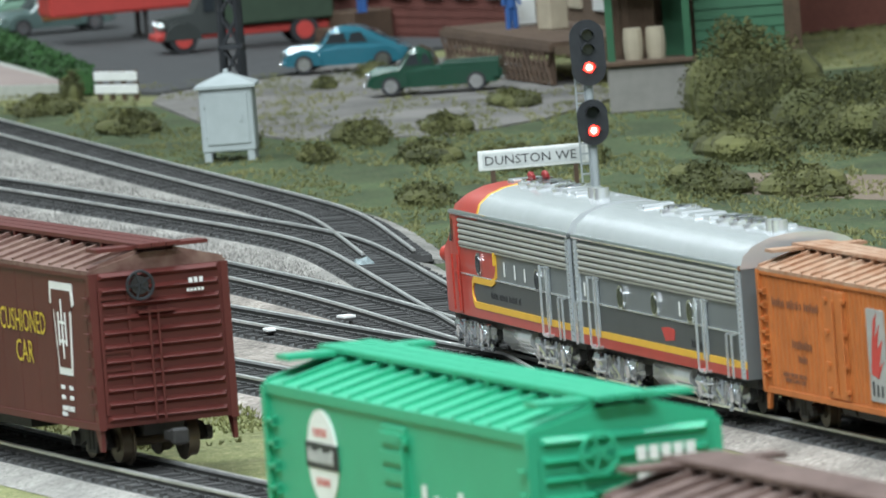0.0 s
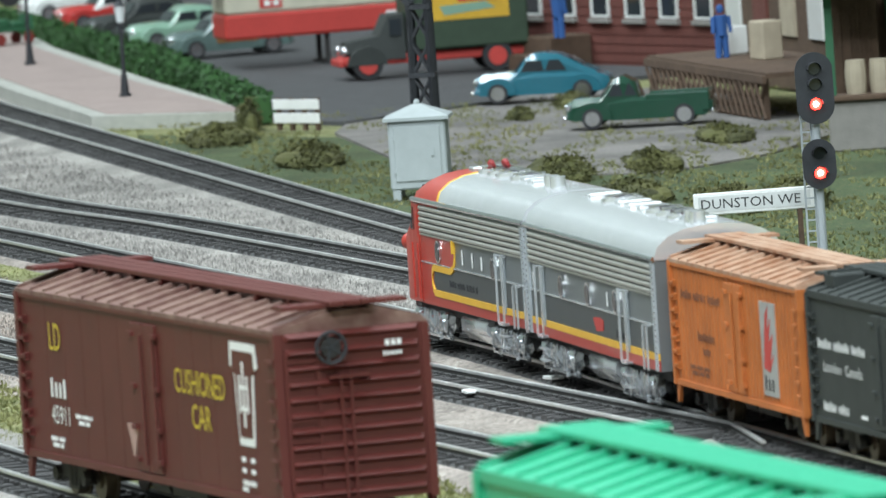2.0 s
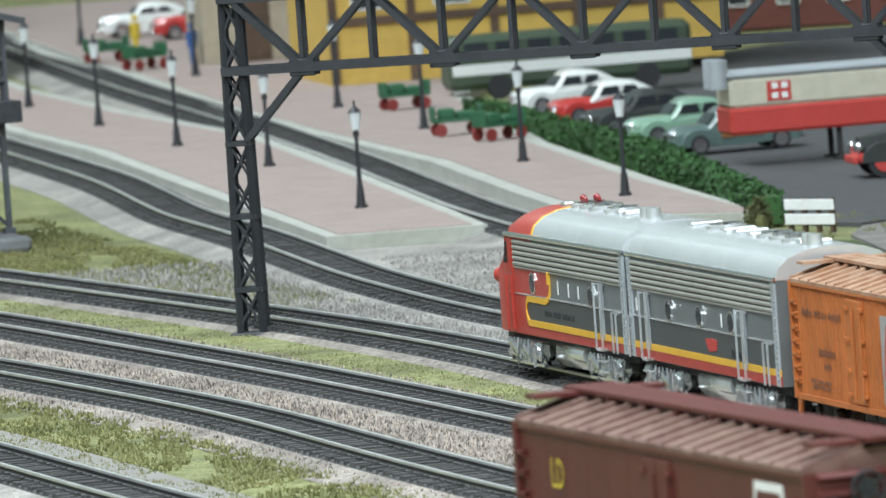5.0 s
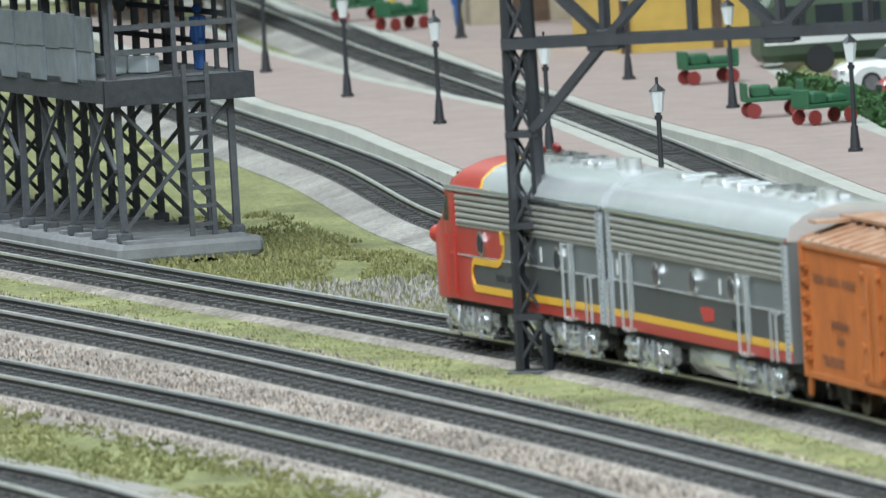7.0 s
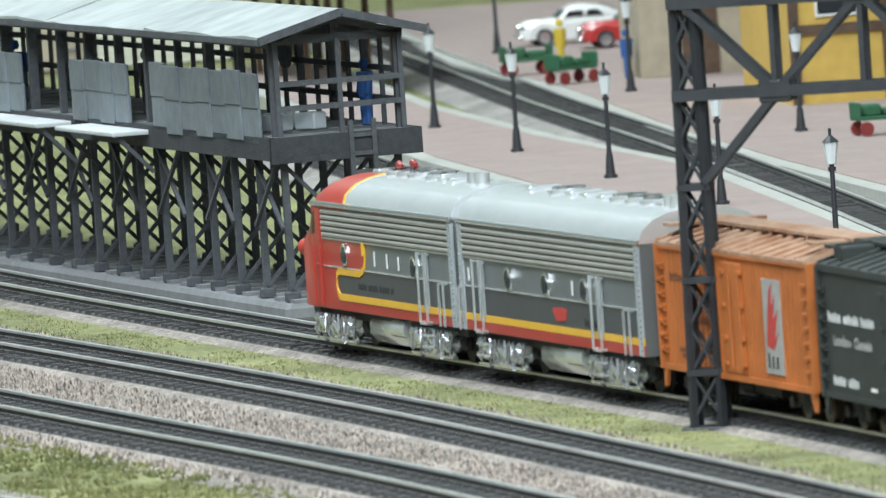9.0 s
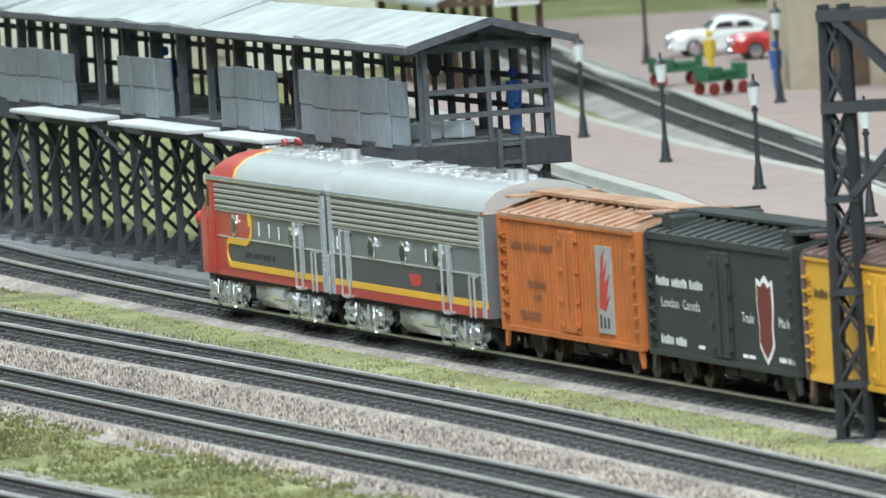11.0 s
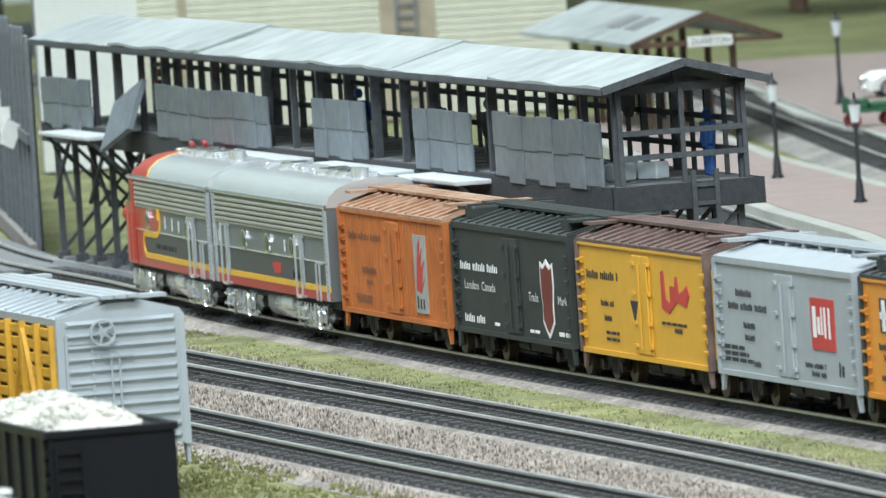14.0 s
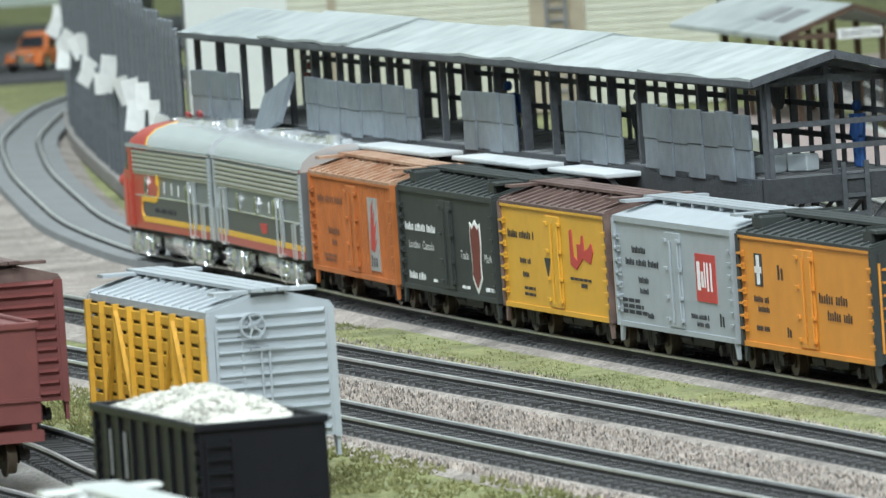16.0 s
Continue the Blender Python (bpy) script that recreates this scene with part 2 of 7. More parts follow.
# ---- mesh building, in millimetres for the models ----
class G:
    def __init__(self):
        self.v, self.f = [], []

    def add(self, vs, fs):
        n = len(self.v)
        self.v += [tuple(p) for p in vs]
        self.f += [tuple(n + i for i in face) for face in fs]
        return self

    def box(self, x0, x1, y0, y1, z0, z1, m=None):
        vs = [Vector((x, y, z)) for x in (x0, x1) for y in (y0, y1) for z in (z0, z1)]
        if m is not None:
            vs = [m @ p for p in vs]
        return self.add(vs, [(0, 1, 3, 2), (4, 6, 7, 5), (0, 4, 5, 1), (2, 3, 7, 6), (0, 2, 6, 4), (1, 5, 7, 3)])

    def cbox(self, x0, x1, y0, y1, z0, z1, c=0.4, m=None):
        """A box with its edges cut off by c."""
        ring = lambda i, z: [(x0 + i + (c if k else 0), y0 + i + (0 if k else c), z) for k in (0, 1)] + [(x1 - i - (0 if k else c) * 1, y0 + i + (c if k else 0), z) for k in (0, 1)] + [(x1 - i - (c if k else 0), y1 - i - (0 if k else c), z) for k in (0, 1)] + [(x0 + i + (0 if k else c), y1 - i - (c if k else 0), z) for k in (0, 1)]
        rings = [ring(c * 0.7, z0), ring(0, z0 + c), ring(0, z1 - c), ring(c * 0.7, z1)]
        return self.loft(rings, m)

    def loft(self, rings, m=None, close=True):
        k, vs, fs = len(rings[0]), [Vector(p) for r in rings for p in r], []
        if m is not None:
            vs = [m @ p for p in vs]
        for a in range(len(rings) - 1):
            for i in range(k):
                j = (i + 1) % k
                fs.append((a * k + i, a * k + j, (a + 1) * k + j, (a + 1) * k + i))
        if close:
            fs += [tuple(range(k))[::-1], tuple(range((len(rings) - 1) * k, len(rings) * k))]
        return self.add(vs, fs)

    def cyl(self, a, b, r, n=10, r2=None):
        a, b = Vector(a), Vector(b)
        q = (b - a).to_track_quat("Z", "Y").to_matrix()
        ring = lambda p, rr: [p + q @ Vector((rr * math.cos(6.28318 * i / n), rr * math.sin(6.28318 * i / n), 0)) for i in range(n)]
        return self.loft([ring(a, r), ring(b, r if r2 is None else r2)])

    def bar(self, a, b, w, h=None):
        """A square timber or bar from a to b."""
        a, b = Vector(a), Vector(b)
        h = h or w
        q = (b - a).to_track_quat("Z", "Y").to_matrix()
        ring = lambda p: [p + q @ Vector((sx * w / 2, sy * h / 2, 0)) for sx, sy in ((-1, -1), (1, -1), (1, 1), (-1, 1))]
        return self.loft([ring(a), ring(b)])

    def plate(self, poly, y0, y1):
        """An outline in x and z, between two values of y."""
        return self.loft([[(x, y0, z) for x, z in poly], [(x, y1, z) for x, z in poly]])

    def slab(self, poly, z0, z1):
        return self.loft([[(x, y, z0) for x, y in poly], [(x, y, z1) for x, y in poly]])

    def ring(self, c, big, small, n=18):
        """A wheel rim standing across x."""
        rows = [[(c[0] + small * math.cos(6.28318 * k / 5), c[1] + (big + small * math.sin(6.28318 * k / 5)) * math.cos(6.28318 * i / n), c[2] + (big + small * math.sin(6.28318 * k / 5)) * math.sin(6.28318 * i / n)) for k in range(5)] for i in range(n + 1)]
        return self.loft(rows, None, False)

    def ball(self, c, rx, ry, rz, n=8, k=5):
        rings = []
        for j in range(1, k):
            a = math.pi * j / k
            rings.append([(c[0] + rx * math.sin(a) * math.cos(6.28318 * i / n), c[1] + ry * math.sin(a) * math.sin(6.28318 * i / n), c[2] - rz * math.cos(a)) for i in range(n)])
        return self.loft(rings)


MM = 0.001


def part(name, g, material, parent=None, label="", scale=MM, smooth=False, at=None):
    me = bpy.data.meshes.new(name)
    me.from_pydata([(x * scale, y * scale, z * scale) for x, y, z in g.v], [], g.f)
    bm = bmesh.new()
    bm.from_mesh(me)
    bmesh.ops.recalc_face_normals(bm, faces=bm.faces) if len(bm.faces) < 4000 else None
    bm.to_mesh(me)
    bm.free()
    if smooth:
        me.shade_smooth()
        me.set_sharp_from_angle(angle=radians(38))
    me.materials.append(material)
    ob = new(name, me)
    ob.parent = parent
    if at is not None:
        ob.matrix_basis = at
    if label:
        ob["label"] = label
    return ob


def thing(name, label, category, group="", kind="", at=None):
    ob = new(name)
    ob.empty_display_size = 0.01
    tagged(ob, label, category, group, kind)
    if at is not None:
        ob.matrix_basis = at
    return ob


def solo(name, g, material, label, category, group="", kind="", scale=MM, at=None, smooth=False):
    return tagged(part(name, g, material, None, "", scale, smooth, at), label, category, group, kind)


def letters(text, x, z, w, h, y, material, parent, name="lettering"):
    """Writing on a left side: centre x z, size w by h, on the plane y, reading towards the rear."""
    cu = bpy.data.curves.new(name, "FONT")
    cu.body, cu.resolution_u = text, 2
    tmp = bpy.data.objects.new(name, cu)
    scene.collection.objects.link(tmp)
    bpy.context.view_layer.update()
    me = bpy.data.meshes.new_from_object(tmp.evaluated_get(bpy.context.evaluated_depsgraph_get()))
    bpy.data.objects.remove(tmp)
    co = np.array([v.co[:] for v in me.vertices])
    lo, hi = co.min(0), co.max(0)
    for v in me.vertices:
        u, q = (v.co.x - lo[0]) / (hi[0] - lo[0]) - 0.5, (v.co.y - lo[1]) / (hi[1] - lo[1]) - 0.5
        v.co = ((x - u * w) * MM, y * MM, (z + q * h) * MM)
    me.materials.clear()
    me.materials.append(material)
    ob = new(name, me)
    ob.parent = parent
    return ob


def bars(rows, y, material, parent, name="lettering_bar"):
    """Unreadable print as rows of short plain bars: x z w h."""
    g = G()
    for x, z, w, h in rows:
        k = max(1, round(w / (h * 0.8)))
        for i in range(k):
            if i % 8 == 6 and k > 9:
                continue
            a, tall = x + w / 2 - (i + 0.1) * w / k, (0.5, 0.4)[i % 3 > 0 and h > 1.5] * h
            g.box(a - 0.34 * w / k, a, y - 0.1, y + 0.08, z - h / 2, z - h / 2 + tall * 2)
    return part(name, g, material, parent)


# ---- rolling stock: x forward, y to its left, z from the rail head ----
def wheelset(bogie, x, r, material):
    g = G()
    for s in (-1, 1):
        g.cyl((x, s * 7.2, r), (x, s * 9.6, r), r, 18).cyl((x, s * 6.6, r), (x, s * 7.2, r), r + 0.8, 18).cyl((x, s * 9.6, r), (x, s * 10.1, r), r * 0.45, 10)
    g.cyl((x, -7, r), (x, 7, r), 1.2, 8)
    return part("wheelset", g, material, bogie, smooth=True)


def freight_truck(car, cx, material=None):
    g = G()
    for s in (-1, 1):
        g.plate([(cx - 12, 4), (cx - 9, 7.5), (cx - 3, 8.2), (cx, 9.2), (cx + 3, 8.2), (cx + 9, 7.5), (cx + 12, 4), (cx + 9, 3.4), (cx + 4, 5), (cx + 3, 2.2), (cx - 3, 2.2), (cx - 4, 5), (cx - 9, 3.4)], s * 11, s * 12.6)
        for k in (-1, 1):
            g.cyl((cx + k * 10, s * 12.4, 5.2), (cx + k * 10, s * 13.8, 5.2), 1.8, 8)
            g.cyl((cx + k * 1.3, s * 12.2, 3), (cx + k * 1.3, s * 12.2, 7.6), 1.0, 7)
    g.box(cx - 2.5, cx + 2.5, -12, 12, 5, 8)
    bogie = part("truck", g, material or DARK, car, smooth=True)
    for k in (-1, 1):
        wheelset(bogie, cx + k * 9.6, 4.8, WHEEL)
    return bogie


def coupler(car, x, s):
    g = G()
    g.box(min(x, x + s * 7), max(x, x + s * 7), -1.3, 1.3, 5.5, 7.6).cbox(min(x + s * 5, x + s * 8), max(x + s * 5, x + s * 8), -2.4, 1.6, 4.6, 8.4, 0.5)
    part("coupler", g, DARK, car)


def grabs(car, half, w, z0, z1, material, n=7, ends=(-1, 1), sides=(1,), inset=2.6):
    """Rows of grab irons up the corners of the sides and the ends."""
    for e in ends:
        for s in sides:
            g = G()
            for i in range(n):
                z = z0 + (z1 - z0) * (i + 0.5) / n
                g.box(e * half - e * inset - 2.8, e * half - e * inset + 2.8, s * w, s * (w + 1.1), z - 0.35, z + 0.35)
                g.box(e * half - e * inset - 2.8, e * half - e * inset - 2.0, s * w, s * (w + 1.1), z - 0.9, z + 0.9)
            part("ladder", g, material, car)
        g = G()
        for i in range(n):
            z = z0 + (z1 - z0) * (i + 0.5) / n
            g.box(min(e * half, e * (half + 1.2)), max(e * half, e * (half + 1.2)), w - 8.5, w - 1.5, z - 0.35, z + 0.35)
        for y in (w - 8.5, w - 1.5):
            g.box(min(e * (half + 0.6), e * (half + 1.3)), max(e * (half + 0.6), e * (half + 1.3)), y - 0.35, y + 0.35, z0, z1)
        part("end_ladder", g, material, car)


def house_car(name, label, length, body, end, roofm, hatch=False, ribs=True, corrugated=False, doors=2, width=33.0, zt=43.5, z0=9.5, board=None, category="freight car", fascia=None, trucks=True):
    """A roofed freight car with ends, roof ribs, running board, doors, ladders and trucks."""
    car = thing(name, label, category)
    h, w = length / 2, width / 2
    g = G()
    g.cbox(-h, h, -w, w, z0, zt, 0.5)
    part("body", g, body, car)
    g = G()
    peak = zt + 4.0
    for a, b in ((-h - 0.4, h + 0.4),):
        g.loft([[(x, -w - 0.6, zt - 0.3), (x, w + 0.6, zt - 0.3), (x, w + 0.6, zt + 0.7), (x, 3, peak), (x, -3, peak), (x, -w - 0.6, zt + 0.7)] for x in (a, b)])
    roof = part("roof", g, roofm, car)
    if ribs:
        g = G()
        k = int(length / 9.2)
        for i in range(k + 1):
            x = -h + 1 + (length - 2) * i / k
            for s in (-1, 1):
                g.bar((x, s * (w + 0.2), zt + 0.9), (x, s * 4.5, peak + 0.25), 1.5, 0.9)
        part("roof_rib", g, roofm, roof)
    rb = G()
    for y in (-3.6, 0, 3.6):
        rb.box(-h - 3.5, h + 3.5, y - 1.6, y + 1.6, peak + 1.2, peak + 2.1)
    for i in range(9):
        x = -h + 3 + (length - 6) * i / 8
        rb.box(x - 0.8, x + 0.8, -5, 5, peak - 0.2, peak + 1.2)
    for e in (-1, 1):
        rb.box(e * (h - 4) - 3.5, e * (h - 4) + 3.5, -w + 3, w - 2, peak + 0.6, peak + 1.5)
    part("running_board", rb, board or roofm, car)
    if hatch:
        for e in (-1, 1):
            for s in (-1, 1):
                g = G()
                g.cbox(e * (h - 12) - 5, e * (h - 12) + 5, s * 9.5 - 4.5, s * 9.5 + 4.5, zt + 1.2, zt + 5.6, 0.6).box(e * (h - 12) - 0.7, e * (h - 12) + 0.7, s * 9.5 - 4.8, s * 9.5 + 4.8, zt + 5.4, zt + 6.3)
                part("ice_hatch", g, board or roofm, car)
    for e in (-1, 1):
        g = G()
        a, b = sorted((e * (h - 0.2), e * (h + 0.7)))
        g.box(a, b, -w + 0.2, w - 0.2, z0, zt)
        for s in (-1, 1):
            g.box(min(e * (h - 1.2), e * (h + 1)), max(e * (h - 1.2), e * (h + 1)), s * w - 0.9, s * w + 0.9, z0 - 0.5, zt)
            g.plate([(e * (h - 4), z0), (e * h, z0), (e * h, z0 - 5.5), (e * (h - 1.4), z0 - 5.5)], s * w - 0.7, s * w + 0.3)
        panel = part("end_panel", g, end, car)
        n = 11 if corrugated else 6
        for i in range(n):
            g = G()
            if corrugated:
                z = z0 + 2 + (zt - z0 - 3) * i / (n - 1)
                g.loft([[(e * (h + 0.5), -w + 1.4, z - 1), (e * (h + 2.0), -w + 2.4, z), (e * (h + 0.5), -w + 1.4, z + 1)], [(e * (h + 0.5), w - 1.4, z - 1), (e * (h + 2.0), w - 2.4, z), (e * (h + 0.5), w - 1.4, z + 1)]])
            else:
                y = -w + 2 + (2 * w - 4) * i / (n - 1)
                g.box(min(e * h, e * (h + 1.2)), max(e * h, e * (h + 1.2)), y - 0.5, y + 0.5, z0 + 1, zt - 1)
            part("end_rib", g, end, panel)
    g = G()
    g.cyl((-h - 3.2, 5.4, zt - 3.5), (-h - 2.4, 5.4, zt - 3.5), 2.2 if end is BOXRED else 1.2, 20).cyl((-h - 2.6, 5.4, zt - 3.5), (-h, 5.4, zt - 3.5), 0.8, 8)
    wheel = part("brake_wheel_plate", g, DARK if end is BOXRED else end, car)
    g = G()
    g.ring((-h - 3.4, 5.4, zt - 3.5), 3.3, 0.4)
    for i in range(5):
        g.bar((-h - 3.3, 5.4, zt - 3.5), (-h - 3.3, 5.4 + 3.2 * math.cos(i * 1.2566), zt - 3.5 + 3.2 * math.sin(i * 1.2566)), 0.5)
    part("brake_wheel", g, IRON if end is BOXRED else end, wheel)
    g = G()
    for y in (3.2, 1.0):
        g.bar((-h - 1.8, y, zt - 9), (-h - 1.8, y, z0 + 1), 0.5)
    g.box(-h - 2.6, -h, -3, 6, zt - 10.2, zt - 9.6)
    part("brake_rod", g, end, car)
    dw = 8.5 if doors == 2 else 14
    for i in range(doors):
        x0 = (i - doors / 2) * dw
        g = G()
        g.cbox(x0 + 0.15, x0 + dw - 0.15, w - 0.2, w + 0.55, z0 + 1.5, zt - 2.5, 0.2)
        door = part("door", g, body, car)
        g = G()
        hx = x0 + (dw - 0.8 if i else 0.8)
        for z in (z0 + 4, z0 + 11, z0 + 20, zt - 5):
            g.box(hx - 1.8, hx + 1.8, w + 0.3, w + 1.2, z - 0.5, z + 0.5)
        g.cyl((x0 + 0.6, w + 1, z0 + 3), (x0 + 0.6, w + 1, zt - 5), 0.35, 6)
        part("hinge", g, body, door)
    g = G()
    g.box(-h, h, w - 0.1, w + 0.5, z0 - 0.6, z0 + 1.0).box(-h, h, w - 0.1, w + 0.6, zt - 1.2, zt - 0.3)
    part("side_sill", g, fascia or body, car)
    grabs(car, h, w, z0 + 3, zt - 4, end if end is body else body)
    g = G()
    g.box(-h + 3, h - 3, -5, 5, 6.5, z0).box(-14, 10, -9, 9, 4.5, 8).cyl((14, 6, 6), (26, 6, 6), 2.6, 10)
    part("underframe", g, DARK, car)
    if trucks:
        for e in (-1, 1):
            freight_truck(car, e * (h - 20))
    for e in (-1, 1):
        coupler(car, e * h, e)
    return car


def loco_section(x, half, top, side, low, grow=1.0):
    """One cross-section of the carbody: half width, roof top, gutter height, bottom."""
    pts = [(-half, low), (half, low), (half, side)]
    for k in (0.25, 0.5, 0.72, 0.88):
        a = k * math.pi / 2
        pts.append((half * math.cos(a) ** 0.8, side + (top - side) * math.sin(a)))
    pts.append((half * 0.12, top))
    mirror = [(-y, z) for y, z in pts[3:]][::-1]
    return [(x, y, z) for y, z in pts + mirror + [(-half, side)]]


def porthole(loco, x, z):
    g = G()
    g.cyl((x, 18.3, z), (x, 19.2, z), 3.5, 20)
    rim = part("porthole", g, CHROME, loco, smooth=True)
    g = G()
    g.cyl((x, 18.9, z), (x, 19.35, z), 2.7, 20)
    part("pane", g, GLASS, rim)


def loco_common(loco, h, front):
    """Roof gear, grille, doors, handrails, trucks and tanks that both units have."""
    g = G()
    x1 = h - 30 if front else h - 5
    for i in range(5):
        z = 33.3 + i * 1.72
        g.loft([[(x, 18.3, z), (x, 18.95, z + 0.15), (x, 19.05, z + 0.8), (x, 18.7, z + 1.25), (x, 18.3, z + 1.35)] for x in (-h + 5, x1)])
    g.box(-h + 5, x1, 18.2, 18.9, 32.6, 33.1)
    part("side_grille", g, LOUVRE, loco, "dull steel louvre band")
    # dark sheet added behind the louvres, standing in for shade in their gaps
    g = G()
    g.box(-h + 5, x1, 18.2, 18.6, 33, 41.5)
    part("grille_gap_shade", g, SHADED_GREY, loco)
    fans = (-18, 2, 14, 26) if front else (-52, -38, -24, 34)
    for x in fans:
        g = G()
        g.cyl((x, 0, 50.4), (x, 0, 52.6), 6.2, 20).cyl((x, 0, 52.6), (x, 0, 53.0), 5.0, 20)
        fan = part("roof_fan", g, STEEL, loco, smooth=True)
        g = G()
        for i in range(6):
            a = math.pi * i / 6
            g.bar((x - 5 * math.cos(a), -5 * math.sin(a), 53.2), (x + 5 * math.cos(a), 5 * math.sin(a), 53.2), 0.6)
        part("fan_grille", g, CHROME, fan)
    for x in ((-40, -30, 42) if front else (-66, -10, 6, 20, 60)):
        g = G()
        g.cbox(x - 3.4, x + 3.4, -5, 5, 50.2, 52.8, 0.4)
        part("roof_hatch", g, STEEL, loco)
    for x in ((-62, -70) if front else (-72, -78)):
        g = G()
        g.cyl((x, 3, 49), (x, 3, 55), 2.4, 12)
        part("exhaust_stack", g, STEEL, loco, smooth=True)
    for x in (-h + 30, -h + 62, -h + 95):
        g = G()
        for s in (-1, 1):
            g.bar((x, s * 15.5, 47.2), (x, s * 4, 51.9), 0.7, 0.5)
        part("roof_seam", g, SILVER, loco)
    for x in ((-57,) if front else (66, -48)):
        g = G()
        g.cbox(x - 2.6, x + 2.6, 18.2, 19.0, 14.8, 32.4, 0.3)
        door = part("side_door", g, CARSILVER, loco, "pale silver side door")
        g = G()
        for s in (-1, 1):
            g.bar((x + s * 4.1, 20.0, 11.8), (x + s * 4.1, 20.0, 32.6), 0.6)
            for z in (12, 32):
                g.bar((x + s * 4.1, 18.2, z), (x + s * 4.1, 20.0, z), 0.6)
        for i in range(3):
            g.box(x - 3.6, x + 3.6, 18.4, 20.2, 4.5 + i * 3.4, 5.1 + i * 3.4)
        part("handrail", g, STEEL, door)
    for x in (-h + 9, -h + 14) if front else (-h + 9, -h + 14, h - 2):
        g = G()
        g.bar((x, 19.9, 11.5), (x, 19.9, 24), 0.6).bar((x, 18, 24), (x, 19.9, 24), 0.6)
        part("handrail", g, STEEL, loco)
    g = G()
    g.box(-h + 2, h - (24 if front else 2), 18.3, 18.75, 24.2, 24.7)
    part("side_strip", g, STEEL, loco)
    g = G()
    g.cbox(-26, 24, -14, 15.5, 2.6, 11.4, 2.6).cyl((-24, 15, 8), (-8, 15, 8), 2.8, 12)
    part("fuel_tank", g, SILVER, loco, smooth=True)
    for e in (-1, 1):
        cx = e * 54
        g = G()
        for s in (-1, 1):
            g.plate([(cx - 23, 5), (cx - 21, 9.4), (cx + 21, 9.4), (cx + 23, 5), (cx + 18, 3.2), (cx + 11, 5.4), (cx + 7, 2.2), (cx - 7, 2.2), (cx - 11, 5.4), (cx - 18, 3.2)], s * 12.5, s * 15)
            for k in (-1, 1):
                g.cbox(cx + k * 16 - 3, cx + k * 16 + 3, s * 16 - 1.8, s * 16 + 1.8, 3.4, 8.6, 0.8)
                g.cyl((cx + k * 16, s * 15, 6), (cx + k * 16, s * 18.6, 6), 2.0, 10)
                g.cyl((cx + k * 22, s * 16.5, 8), (cx + k * 16, s * 16.5, 8), 1.7, 8)
                g.cyl((cx + k * 5, s * 16.2, 2.5), (cx + k * 5, s * 16.2, 8.5), 1.4, 8)
                g.bar((cx + k * 9, s * 17, 9), (cx + k * 11, s * 17.4, 1.2), 1.1)
            g.box(cx - 3, cx + 3, s * 15 - 1.6, s * 15 + 2, 1.6, 5)
        for s in (-1, 1):
            for i in range(10):
                q = (i * 37 % 10) / 10
                x = cx - 22 + i * 4.8
                g.cyl((x, s * 16.4, 2 + 3 * q), (x + 2.4, s * (16.8 + q), 3.4 + 5 * q), 0.8 + 0.5 * q, 8)
                g.bar((x, s * 17.2, 9.6), (x + 0.8 - 2 * q, s * 17.6, 2.4 + 3 * q), 0.7)
            g.bar((cx - 23, s * 17, 2.2), (cx + 23, s * 17, 2.0), 0.8)
        bogie = part("truck", g, TRUCKSIL, loco, "silver painted truck with cast detail", smooth=True)
        for k in (-1, 1):
            wheelset(bogie, cx + k * 16, 5.9, DARK)
    g = G()
    g.box(-h + 2, h - (6 if front else 2), -15, 15, 8.5, 12)
    part("underframe", g, DARK, loco)
    for e in (-1, 1):
        coupler(loco, e * (h - 1), e)
    for e in ((-1,) if front else (-1, 1)):
        g = G()
        a, b = sorted((e * (h - 0.6), e * (h - 4.6)))
        g.box(a, b, 17.9, 18.85, 11.6, 43)
        band = part("corner_post", g, CARSILVER, loco, "pale silver riveted corner post")
        g = G()
        for i in range(18):
            g.box((a + b) / 2 - 0.35 + e * 1.2, (a + b) / 2 + 0.35 + e * 1.2, 18.8, 19.1, 13 + i * 1.65, 13.7 + i * 1.65)
        part("rivet_strip", g, STEEL, band)
    # dark diaphragm between the units
    g = G()
    g.box(-h - 2.6, -h, -10, 10, 12, 44)
    part("diaphragm", g, DARK, loco)


def stripes(loco, a, b):
    g = G()
    g.box(a, b, 18.2, 18.72, 14.6, 16.6)
    part("yellow_stripe", g, YELLOW, loco, "yellow side stripe")
    g = G()
    g.box(a, b, 18.2, 18.66, 11.7, 14.6)
    part("red_stripe", g, RED, loco, "red lower side band")


